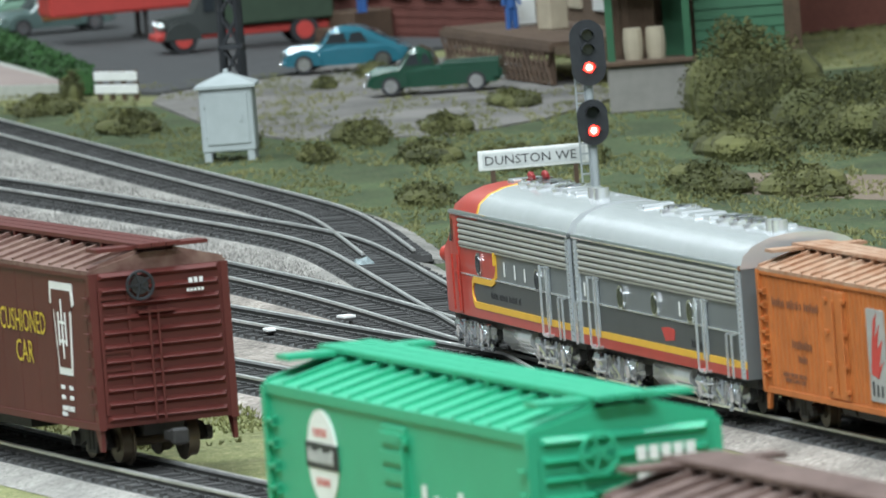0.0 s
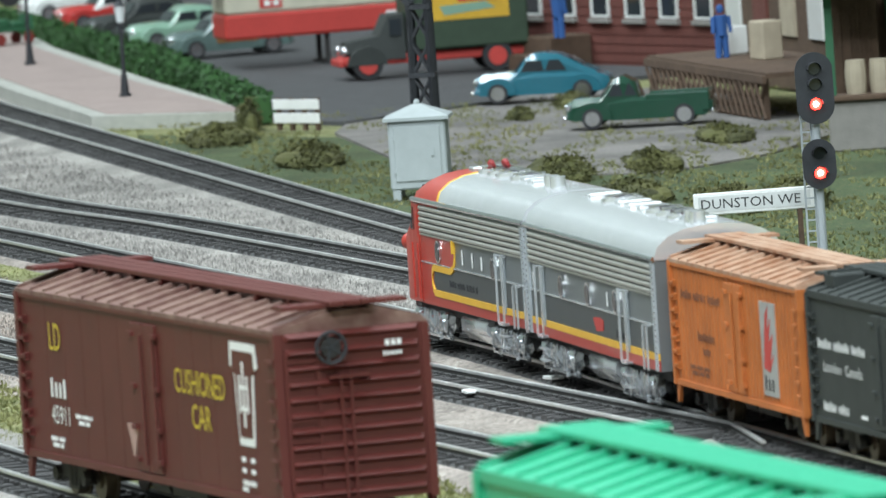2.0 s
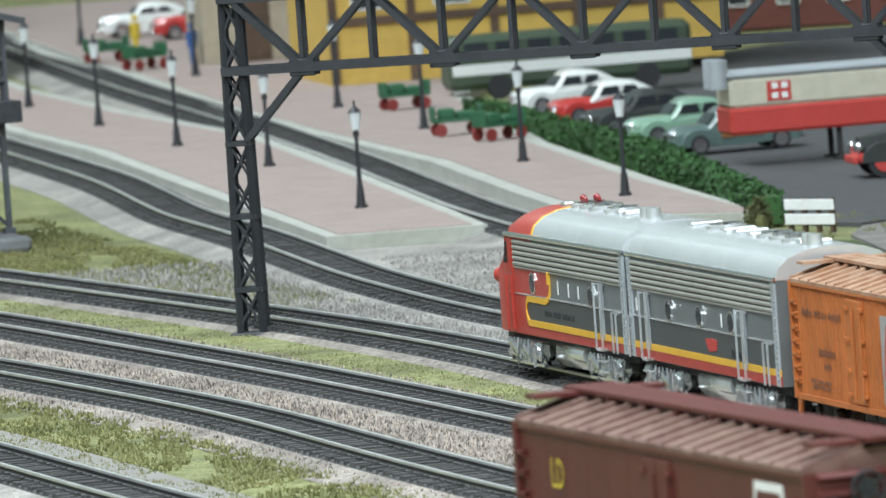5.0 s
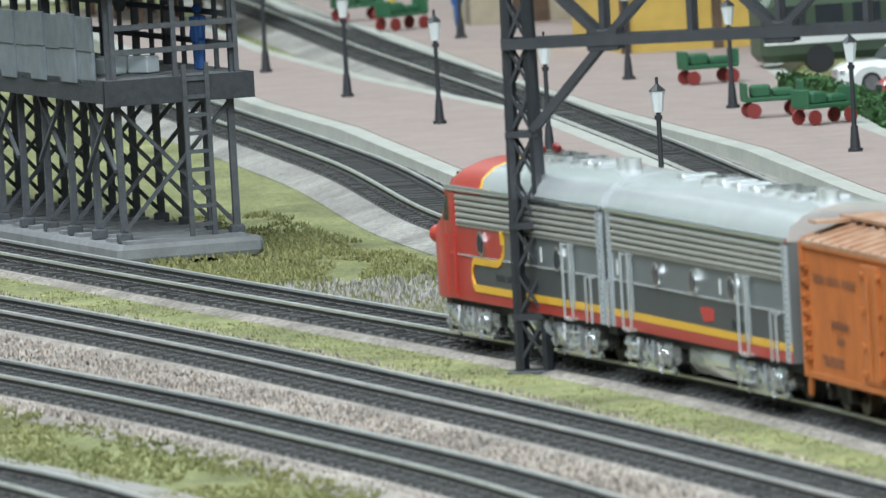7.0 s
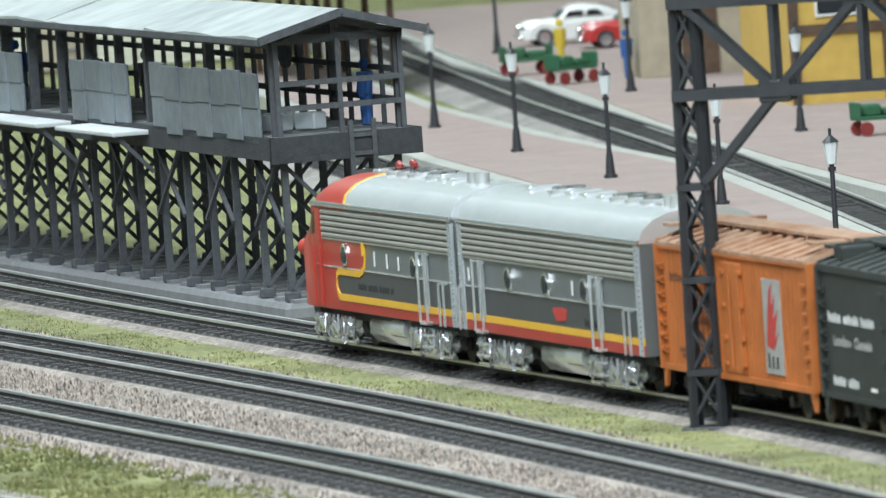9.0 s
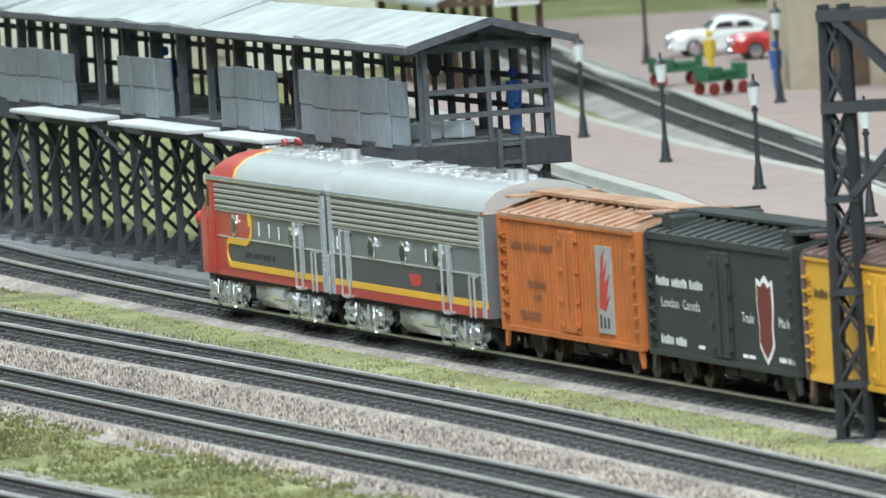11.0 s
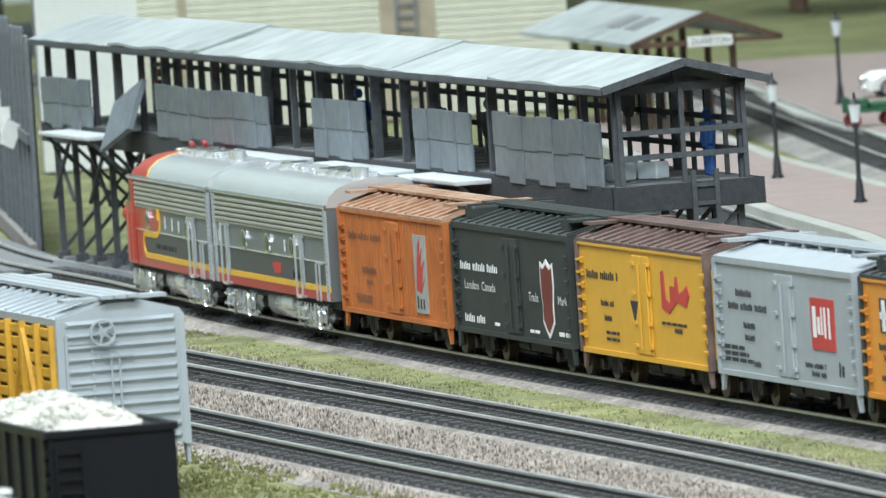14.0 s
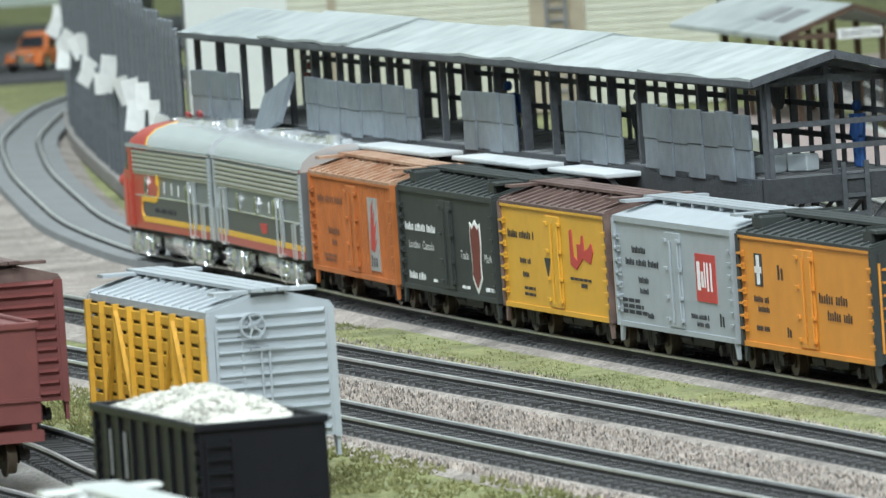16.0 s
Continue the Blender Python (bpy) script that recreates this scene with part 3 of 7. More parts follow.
def loco_a():
    h = 88.5
    loco = thing("cab_locomotive", "silver and red streamlined diesel cab locomotive pulling reefers", "locomotive")
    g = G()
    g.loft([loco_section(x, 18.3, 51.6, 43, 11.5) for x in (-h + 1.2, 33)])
    part("carbody", g, SILVER_SHADED, loco, smooth=True)
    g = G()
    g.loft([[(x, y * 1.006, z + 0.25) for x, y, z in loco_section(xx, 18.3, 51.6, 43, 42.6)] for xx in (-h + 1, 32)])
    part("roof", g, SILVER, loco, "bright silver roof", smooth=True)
    # red cab, its brow and the rounded nose
    g = G()
    g.loft([loco_section(33, 18.35, 51.7, 43, 11.5), loco_section(52, 18.35, 51.6, 43, 11.5), loco_section(60, 18.35, 51.2, 42.8, 11.5), loco_section(67, 18.3, 49.6, 42.4, 11.5), loco_section(69, 18.25, 47.5, 40.5, 11.5),
            loco_section(75, 18.2, 37.5, 34.5, 11.5), loco_section(81, 18.0, 36.4, 32, 11.5), loco_section(86, 17.4, 35, 30, 11.6), loco_section(89.5, 15.6, 32.5, 27, 11.8), loco_section(91.8, 12.5, 29.5, 24, 12.2), loco_section(93, 7.5, 26.5, 21, 13)])
    part("nose", g, RED, loco, "glossy red rounded cab nose", smooth=True)
    g = G()
    rim = [p for p in loco_section(31.5, 18.6, 52.0, 43, 42.4)]
    rim2 = [(x + 2.2, y, z) for x, y, z in rim]
    g.loft([rim, rim2])
    part("yellow_roof_band", g, YELLOW, loco, "yellow band behind the red roof")
    side = G()
    g = G()
    g.cyl((-h, 18.6, 43.2), (68, 18.6, 43.0), 0.85, 8)
    part("gutter", g, CHROME, loco, "bright roof gutter")
    side.plate([(70, 42.5), (70, 11.7), (-h + 1, 11.7), (-h + 1, 14.6), (42, 14.6), (45, 16.6), (46, 19.5), (45, 22.4), (42, 24.2), (18, 24.2), (13, 26), (12, 29), (12, 33.2), (58, 33.2), (58, 42.5)], 18.15, 18.55)
    part("red_side_panel", side, RED, loco)
    y = G()
    edge = [(-h + 1, 15.6), (42, 15.6), (44.4, 17.2), (45.2, 19.5), (44.4, 21.8), (41.6, 23.3), (18, 23.3), (13.6, 24.4), (11.6, 26.4), (11, 29), (11, 33.0)]
    for (x0, z0), (x1, z1) in zip(edge, edge[1:]):
        y.bar((x0, 18.55, z0), (x1, 18.55, z1), 0.5, 1.9) if abs(x0 - x1) < 0.01 else y.plate([(x0, z0 - 1), (x0, z0 + 1), (x1, z1 + 1), (x1, z1 - 1)], 18.3, 18.78)
    part("yellow_stripe", y, YELLOW, loco, "yellow warbonnet outline")
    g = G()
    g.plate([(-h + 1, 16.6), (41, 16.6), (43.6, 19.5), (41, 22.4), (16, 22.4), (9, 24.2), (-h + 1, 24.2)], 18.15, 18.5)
    part("lower_panel", g, SHADED_GREY, loco)
    g = G()
    g.loft([[(66.6, y, 33.6), (73.2, y, 33.6), (69.4, y, 40.6), (66.6, y, 40.6)] for y in (18.0, 18.55)])
    part("cab_window", g, GLASS, loco)
    g = G()
    g.cbox(59.4, 65.4, 18.2, 18.95, 12, 41.8, 0.3)
    door = part("cab_door", g, RED, loco)
    g = G()
    g.bar((58.8, 19.7, 13), (58.8, 19.7, 30), 0.6).bar((66.1, 19.7, 13), (66.1, 19.7, 30), 0.6).box(60.6, 64.2, 18.9, 19.15, 31.5, 39).cbox(61, 62.4, 18.9, 19.8, 24, 25.2, 0.2)
    part("door_handle", g, RED, door)
    g = G()
    g.plate([(70.2, 47), (75.4, 38.2), (74.4, 37.6), (69.4, 46.4)], -14.5, 14.5)
    part("windshield", g, GLASS, loco)
    g = G()
    g.cyl((86, 0, 31), (95.5, 0, 30.4), 3.6, 16).cyl((84, 13.6, 29), (91.4, 15.4, 28.6), 2.6, 14)
    part("headlight", g, RED, loco, smooth=True)
    g = G()
    g.cbox(76, 86, 10.5, 15.2, 22, 24.5, 0.4).box(84, 88.6, -6, 9, 17.5, 22)
    part("number_board", g, YELP, loco)
    g = G()
    g.loft([[(80, -16, 3.5), (80, 16, 3.5), (80, 17, 11.6), (80, -17, 11.6)], [(88.5, -9, 4.5), (88.5, 9, 4.5), (87.5, 9.5, 11.6), (87.5, -9.5, 11.6)]])
    part("pilot", g, STEEL, loco)
    for x, z in ((33, 28.5), (-45, 27.5)):
        porthole(loco, x, z)
    loco_common(loco, h, True)
    bars([(-1, 28.4, 4, 4.4), (-15, 28.2, 4, 4.4), (-28, 28, 4, 4)], 18.6, WHITE, loco)
    bars([(0, 19.6, 40, 2.0)], 18.6, BLACKP, loco)
    g = G()
    for s in (-1, 1):
        g.cyl((20, s * 2.2, 53.2), (24, s * 2.2, 53.6), 0.6, 8, 1.2).cyl((17, s * 2.2 + 1, 54.4), (21, s * 2.2 + 1, 54.8), 0.6, 8, 1.2)
    g.box(19, 21, -3, 3, 51, 53)
    part("air_horn", g, mat("dark_red_horn", (0.25, 0.02, 0.02), 0.4), loco, "red five-chime air horn", smooth=True)
    return loco


def loco_b():
    h = 87.5
    loco = thing("booster_locomotive", "silver cabless booster locomotive with sides coloured darker as shade", "locomotive")
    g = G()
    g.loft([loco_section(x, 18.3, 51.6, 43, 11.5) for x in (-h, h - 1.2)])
    part("carbody", g, SILVER_SHADED, loco, smooth=True)
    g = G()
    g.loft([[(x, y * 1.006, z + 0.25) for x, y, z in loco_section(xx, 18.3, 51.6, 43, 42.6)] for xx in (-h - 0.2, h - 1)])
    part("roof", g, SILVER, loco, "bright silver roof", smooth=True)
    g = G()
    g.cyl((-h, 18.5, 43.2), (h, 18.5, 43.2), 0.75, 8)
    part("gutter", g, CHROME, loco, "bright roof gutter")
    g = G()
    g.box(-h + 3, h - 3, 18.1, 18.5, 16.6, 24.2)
    part("lower_panel", g, SHADED_GREY, loco)
    stripes(loco, -h, h)
    for x in (38, 2, -35):
        porthole(loco, x, 28)
    loco_common(loco, h, False)
    bars([(77, 28, 4, 4), (-24, 28, 4, 4)], 18.7, WHITE, loco)
    g = G()
    g.plate([(-2, 21.5), (-10, 22), (-16, 21.5), (-15, 18.5), (-6, 17.8)], 18.3, 18.66)
    part("red_emblem", g, REDP, loco)
    bars([(-42, 18.8, 18, 2.4)], 18.66, BLACKP, loco)
    return loco


def reefers():
    made = []
    r = house_car("wooden_reefer", "weathered orange wooden refrigerator car with dusty roof", 135, ORANGE, ORANGE, ORANGE_R)
    g = G()
    for i in range(34):
        g.box(-67 + i * 4, -66.7 + i * 4, 16.5, 16.72, 11, 42)
    part("board_joint", g, ORANGE, r)
    g = G()
    g.box(-42, -27, 16.3, 16.9, 12.5, 38)
    panel = part("poster", g, mat("grey_white_print", (0.34, 0.33, 0.31), 0.7, 0, 0.2, 300), r, "pale framed advertising panel")
    g = G()
    g.plate([(-29, 20), (-31, 29), (-33, 35), (-36, 37), (-33.5, 30), (-38, 34), (-35, 27), (-40, 30), (-36, 22), (-40, 24), (-35, 19)], 16.85, 17.02)
    part("red_plant_emblem", g, REDP, panel)
    bars([(-34.5, 16, 11, 4)], 17.0, BLACKP, panel)
    bars([(35, 35, 44, 2.4), (32, 24, 18, 2.4), (32, 20, 8, 2.0), (40, 15, 22, 1.2), (40, 13.4, 18, 1.2)], 16.75, mat("faded_print", (0.2, 0.08, 0.04), 0.7), r)
    made.append(r)
    r = house_car("brewery_reefer", "charcoal refrigerator car with white lettering and shield emblem", 135, BLACKC, BLACKC, BLACKC, hatch=True)
    bars([(38, 30.5, 44, 2.6), (46, 13.8, 24, 2.6)], 16.75, WHITE, r)
    letters("London  Canada", 38, 24.5, 36, 2.8, 16.75, WHITE, r)
    letters("Trade", -24, 23.5, 11, 2.8, 16.75, WHITE, r)
    letters("Mark", -57, 23.5, 10, 2.8, 16.75, WHITE, r)
    bars([(20, 13, 6, 1), (-24, 12.6, 12, 1), (-58, 13, 14, 1.4)], 16.75, WHITE, r)
    sh = lambda k: [(-40 + 7 * k, 24 + 11 * k), (-40 + 4 * k, 24 + 10 * k), (-40, 24 + 12 * k), (-40 - 4 * k, 24 + 10 * k), (-40 - 7 * k, 24 + 11 * k), (-40 - 7.5 * k, 24 + 4 * k), (-40 - 6 * k, 24 - 3 * k), (-40 - 6.5 * k, 24 - 8 * k), (-40 - 3 * k, 24 - 11 * k), (-40, 24 - 13 * k), (-40 + 3 * k, 24 - 11 * k), (-40 + 6.5 * k, 24 - 8 * k), (-40 + 6 * k, 24 - 3 * k), (-40 + 7.5 * k, 24 + 4 * k)]
    g = G()
    g.plate(sh(1.0), 16.4, 16.7)
    s = part("shield_emblem", g, WHITE, r)
    g = G()
    g.plate(sh(0.86), 16.65, 16.82)
    part("shield_field", g, mat("dark_red_print", (0.16, 0.03, 0.02), 0.6), s)
    made.append(r)
    r = house_car("yellow_reefer", "bright yellow refrigerator car with brown roof and ends", 135, YCAR, BROWN_R, BROWN_R, fascia=YCAR)
    bars([(42, 33.5, 34, 2.6), (38, 25, 14, 1.8), (38, 20.5, 8, 1.8), (34, 16, 14, 1), (34, 14, 14, 1), (-32, 21.5, 26, 0.9), (-36, 19.6, 8, 1.4)], 16.75, BLACKP, r)
    g = G()
    g.plate([(-20, 37), (-23, 37.5), (-24, 29), (-29, 27.5), (-29, 33), (-34, 33), (-35, 36), (-37, 36), (-38, 31), (-43, 32), (-47, 34), (-49, 31), (-45, 27), (-36, 28.5), (-27, 24.5), (-20, 26)], 16.4, 16.75)
    part("red_script_emblem", g, REDP, r)
    g = G()
    g.plate([(4, 27), (12, 27), (8, 20)], 17.0, 17.15)
    part("warning_triangle", g, BLACKP, r)
    made.append(r)
    r = house_car("silver_reefer", "light grey refrigerator car with a red square panel", 135, CARSILVER, CARSILVER, CARSILVER, ribs=False)
    g = G()
    g.box(-47, -25, 16.3, 16.85, 20.5, 35.5)
    p = part("red_square_panel", g, REDP, r)
    g = G()
    for x, w0, z0, z1 in ((-28.5, 3.2, 24, 33), (-32.5, 2.4, 25, 30), (-35.5, 1.2, 25, 33), (-38.5, 1.6, 24, 33), (-42.5, 1.6, 24, 33)):
        g.box(x - w0 / 2, x + w0 / 2, 16.8, 16.95, z0, z1)
    part("white_script_emblem", g, WHITE, p)
    bars([(40, 34, 16, 2.2), (36, 30, 40, 2.2), (36, 24.5, 12, 2), (36, 21, 10, 1.8), (52, 17.5, 20, 1.2), (50, 15.6, 24, 1.2), (48, 13.8, 28, 1.2), (30, 13.4, 7, 1.8), (-27, 15.6, 20, 1.6), (-30, 13.2, 14, 1.6), (-52, 15.5, 6, 4)], 16.75, BLACKP, r)
    made.append(r)
    r = house_car("orange_reefer", "clean orange refrigerator car with black roof and hatches", 140, ORANGE_B, BLACKC, BLACKC, hatch=True, fascia=ORANGE_B)
    g = G()
    g.box(46, 54, 16.3, 16.7, 28, 38)
    e = part("cross_emblem", g, BLACKP, r)
    g = G()
    g.box(48.5, 51.5, 16.6, 16.85, 28.5, 37.5).box(46.5, 53.5, 16.6, 16.85, 32, 34)
    part("white_cross", g, WHITE, e)
    bars([(26, 33, 7, 4.5), (48, 24, 16, 2), (46, 21, 12, 1.8), (20, 15, 5, 3), (48, 15, 14, 1.5), (-28, 27, 30, 3), (-34, 22, 26, 3)], 16.75, BLACKP, r)
    made.append(r)
    return made

# ---- the lines of the tracks as x, y: the main line's middle, the others' near rails ----
RAILTOP = 0.006
GAUGE = 0.0175


def smooth_line(pts, sigma=0.05, step=0.004):
    p = np.array(pts, float)
    s = np.r_[0, np.cumsum(np.hypot(*np.diff(p, axis=0).T))]
    q = np.arange(0, s[-1], step)
    x, y = np.interp(q, s, p[:, 0]), np.interp(q, s, p[:, 1])
    k = np.arange(-int(3 * sigma / step), int(3 * sigma / step) + 1)
    wgt = np.exp(-0.5 * (k * step / sigma) ** 2)
    wgt /= wgt.sum()
    pad = len(k) // 2
    ext = lambda a: np.r_[a[0] + (np.arange(-pad, 0)) * (a[1] - a[0]), a, a[-1] + np.arange(1, pad + 1) * (a[-1] - a[-2])]
    return np.stack([np.convolve(ext(x), wgt, "valid"), np.convolve(ext(y), wgt, "valid")], 1)


def shifted(line, d):
    """The line moved d to its right (away from the camera when it runs away)."""
    t = np.gradient(line, axis=0)
    t /= np.hypot(t[:, 0], t[:, 1])[:, None]
    return line + d * np.stack([t[:, 1], -t[:, 0]], 1)


MAIN = smooth_line([(0.5887, 0.5), (0.4914, 1.0), (0.4318, 1.3), (0.3704, 1.6), (0.3174, 1.85), (0.2716, 2.1), (0.2362, 2.35), (0.1837, 2.6), (0.1348, 2.8), (0.0903, 3.0), (0.0486, 3.15), (0.0008, 3.3), (-0.0486, 3.45), (-0.0984, 3.6), (-0.1473, 3.75), (-0.1949, 3.9), (-0.2405, 4.05), (-0.2834, 4.2), (-0.32, 4.35), (-0.3725, 4.5), (-0.43, 4.78), (-0.4913, 5.22), (-0.5282, 5.56), (-0.5413, 5.9), (-0.5112, 6.3)], 0.07)
TRACK_B = shifted(smooth_line([(0.252, 2.06), (0.225, 2.167), (0.198, 2.269), (0.148, 2.46), (0.093, 2.675), (0.036, 2.893), (0.002, 3.015), (-0.041, 3.154), (-0.075, 3.277), (-0.128, 3.434), (-0.186, 3.607), (-0.227, 3.723), (-0.267, 3.841), (-0.34, 4.06), (-0.42, 4.3)], 0.09), GAUGE / 2)
TRACK_C = shifted(smooth_line([(0.29, 1.6), (0.196, 2.039), (0.087, 2.421), (0.019, 2.713), (0.003, 2.807), (-0.025, 2.89), (-0.061, 3.009), (-0.101, 3.143), (-0.137, 3.234), (-0.192, 3.398), (-0.248, 3.565), (-0.33, 3.82), (-0.42, 4.08)], 0.09), GAUGE / 2)
TRACK_D = shifted(smooth_line([(0.24, 1.4), (0.138, 1.785), (0.08, 2.02), (-0.008, 2.435), (-0.033, 2.53), (-0.115, 2.87), (-0.2, 3.09), (-0.303, 3.366), (-0.333, 3.517), (-0.42, 3.8)]), GAUGE / 2)
TRACK_E = shifted(smooth_line([(0.3, 0.85), (0.18, 1.29), (0.1, 1.6), (-0.05, 2.2), (-0.16, 2.7), (-0.262, 3.09), (-0.35, 3.36), (-0.45, 3.65)]), GAUGE / 2)
STATION_A = shifted(smooth_line([(0.272, 2.0), (0.244, 2.584), (0.187, 2.822), (0.132, 3.043), (0.115, 3.08), (0.083, 3.209), (0.046, 3.404), (0.005, 3.706), (-0.018, 3.826), (-0.047, 4.1), (-0.078, 4.3), (-0.13, 4.62), (-0.2, 5.1)]), GAUGE / 2)
STATION_B = shifted(smooth_line([(0.256, 2.5), (0.252, 2.705), (0.198, 3.051), (0.14, 3.44), (0.095, 3.741), (0.055, 4.114), (0.008, 4.502), (-0.046, 4.898), (-0.1, 5.35), (-0.17, 5.9)]), GAUGE / 2)
TRACK_F = smooth_line([(-0.07, 2.14), (-0.149, 2.39), (-0.228, 2.64), (-0.33, 2.965), (-0.4, 3.19)])
TRACKS = [("f", TRACK_F), ("main", MAIN), ("b", TRACK_B), ("c", TRACK_C), ("d", TRACK_D), ("e", TRACK_E), ("sa", STATION_A), ("sb", STATION_B)]


def ribbon(line, profile, step=4):
    """A strip swept along a line: profile of (offset to the right, z)."""
    line = line[::step]
    g = G()
    g.loft([[(*p, z) for p, z in zip([q[i] for q in rows], zs)] for rows, zs in [([shifted(line, o) for o, _ in profile], [z for _, z in profile])] for i in range(len(line))])
    return g


def build_tracks():
    for name, line in TRACKS:
        track = thing("track_" + name, "steel rails on closely spaced dark ties", "track", kind="structure")
        half = GAUGE / 2
        for s in (-1, 1):
            o = s * half
            g = ribbon(line, [(o - 0.0009, 0.0034), (o + 0.0009, 0.0034), (o + 0.0009, 0.0037), (o + 0.0003, 0.004), (o + 0.00045, 0.0052), (o - 0.00045, 0.0052), (o - 0.0003, 0.004), (o - 0.0009, 0.0037)])
            rail = part("rail", g, RAILSIDE, track, scale=1)
            g = ribbon(line, [(o - 0.0006, 0.0051), (o + 0.0006, 0.0051), (o + 0.0006, 0.0058), (o + 0.0004, RAILTOP), (o - 0.0004, RAILTOP), (o - 0.0006, 0.0058)])
            part("rail_head", g, RAIL, rail, "worn bright rail head", scale=1)
        t = np.gradient(line, axis=0)
        one = G()
        one.box(-0.0014, 0.0014, -0.0148, 0.0148, 0.0012, 0.0034)
        for s in (-1, 1):
            one.box(-0.0011, 0.0011, s * half - 0.0022, s * half + 0.0022, 0.0034, 0.0040)
        proto = None
        g, dist, rnd = G(), 0.0, random.Random(5)
        seg = np.hypot(*np.diff(line, axis=0).T)
        nxt = 0
        for i in range(len(line) - 1):
            dist += seg[i]
            if dist >= nxt:
                nxt += 0.0066
                m = Matrix.Translation((line[i][0], line[i][1], 0)) @ Matrix.Rotation(math.atan2(t[i][1], t[i][0]) + rnd.uniform(-0.02, 0.02), 4, "Z")
                if name in ("b", "c") and 2.8 < line[i][1] < 3.55:
                    if proto is None:
                        proto = part("tie", one, TIE_ONE, track, scale=1, at=m)
                    else:
                        o = proto.copy()
                        scene.collection.objects.link(o)
                        o.matrix_basis = m
                    continue
                g.box(-0.0014, 0.0014, -0.0148, 0.0148, 0.0012, 0.0034 + rnd.uniform(-0.0002, 0.0002), m)
                for s in (-1, 1):
                    g.box(-0.0011, 0.0011, s * half - 0.0022, s * half + 0.0022, 0.0034, 0.0040, m)
        tagged(part("ties", g, TIE, track, scale=1), kind="stuff")
        g = ribbon(line, [(-0.0165, -0.001), (0.0165, -0.001), (0.0145, 0.0026), (-0.0145, 0.0026)])
        part("track_bed", g, BED, track, scale=1)
        if name == "main":
            far = line[line[:, 1] > 4.46]
            for lo, hi in ((-0.0178, -0.0098), (-0.0076, 0.0076), (0.0098, 0.0178)):
                g = ribbon(far, [(lo, 0.0), (hi, 0.0), (hi - 0.0004, 0.0044), (lo + 0.0004, 0.0044)])
                part("paved_strip", g, mat("grey_street_paving", (0.2, 0.205, 0.205), 0.8, 0, 0.15, 200, 0.2), track, "smooth grey paving beside the rails", scale=1)
        g = ribbon(line, [(-0.027, -0.001), (0.027, -0.001), (0.0165, 0.0018), (-0.0165, 0.0018)])
        part("ballast_shoulder", g, GREYBAL if name in ("sa", "sb", "d") else BALLASTM, track, scale=1)


def near_track(x, y):
    return min(np.hypot(line[::6, 0] - x, line[::6, 1] - y).min() for _, line in TRACKS)


def patch(name, poly, z, material, label, category="ground", wobble=0.0):
    """A piece of ground cover, a few tenths of a millimetre proud."""
    g = G()
    g.slab(poly, z - 0.004, z)
    return solo(name, g, material, label, category, kind="structure", scale=1)


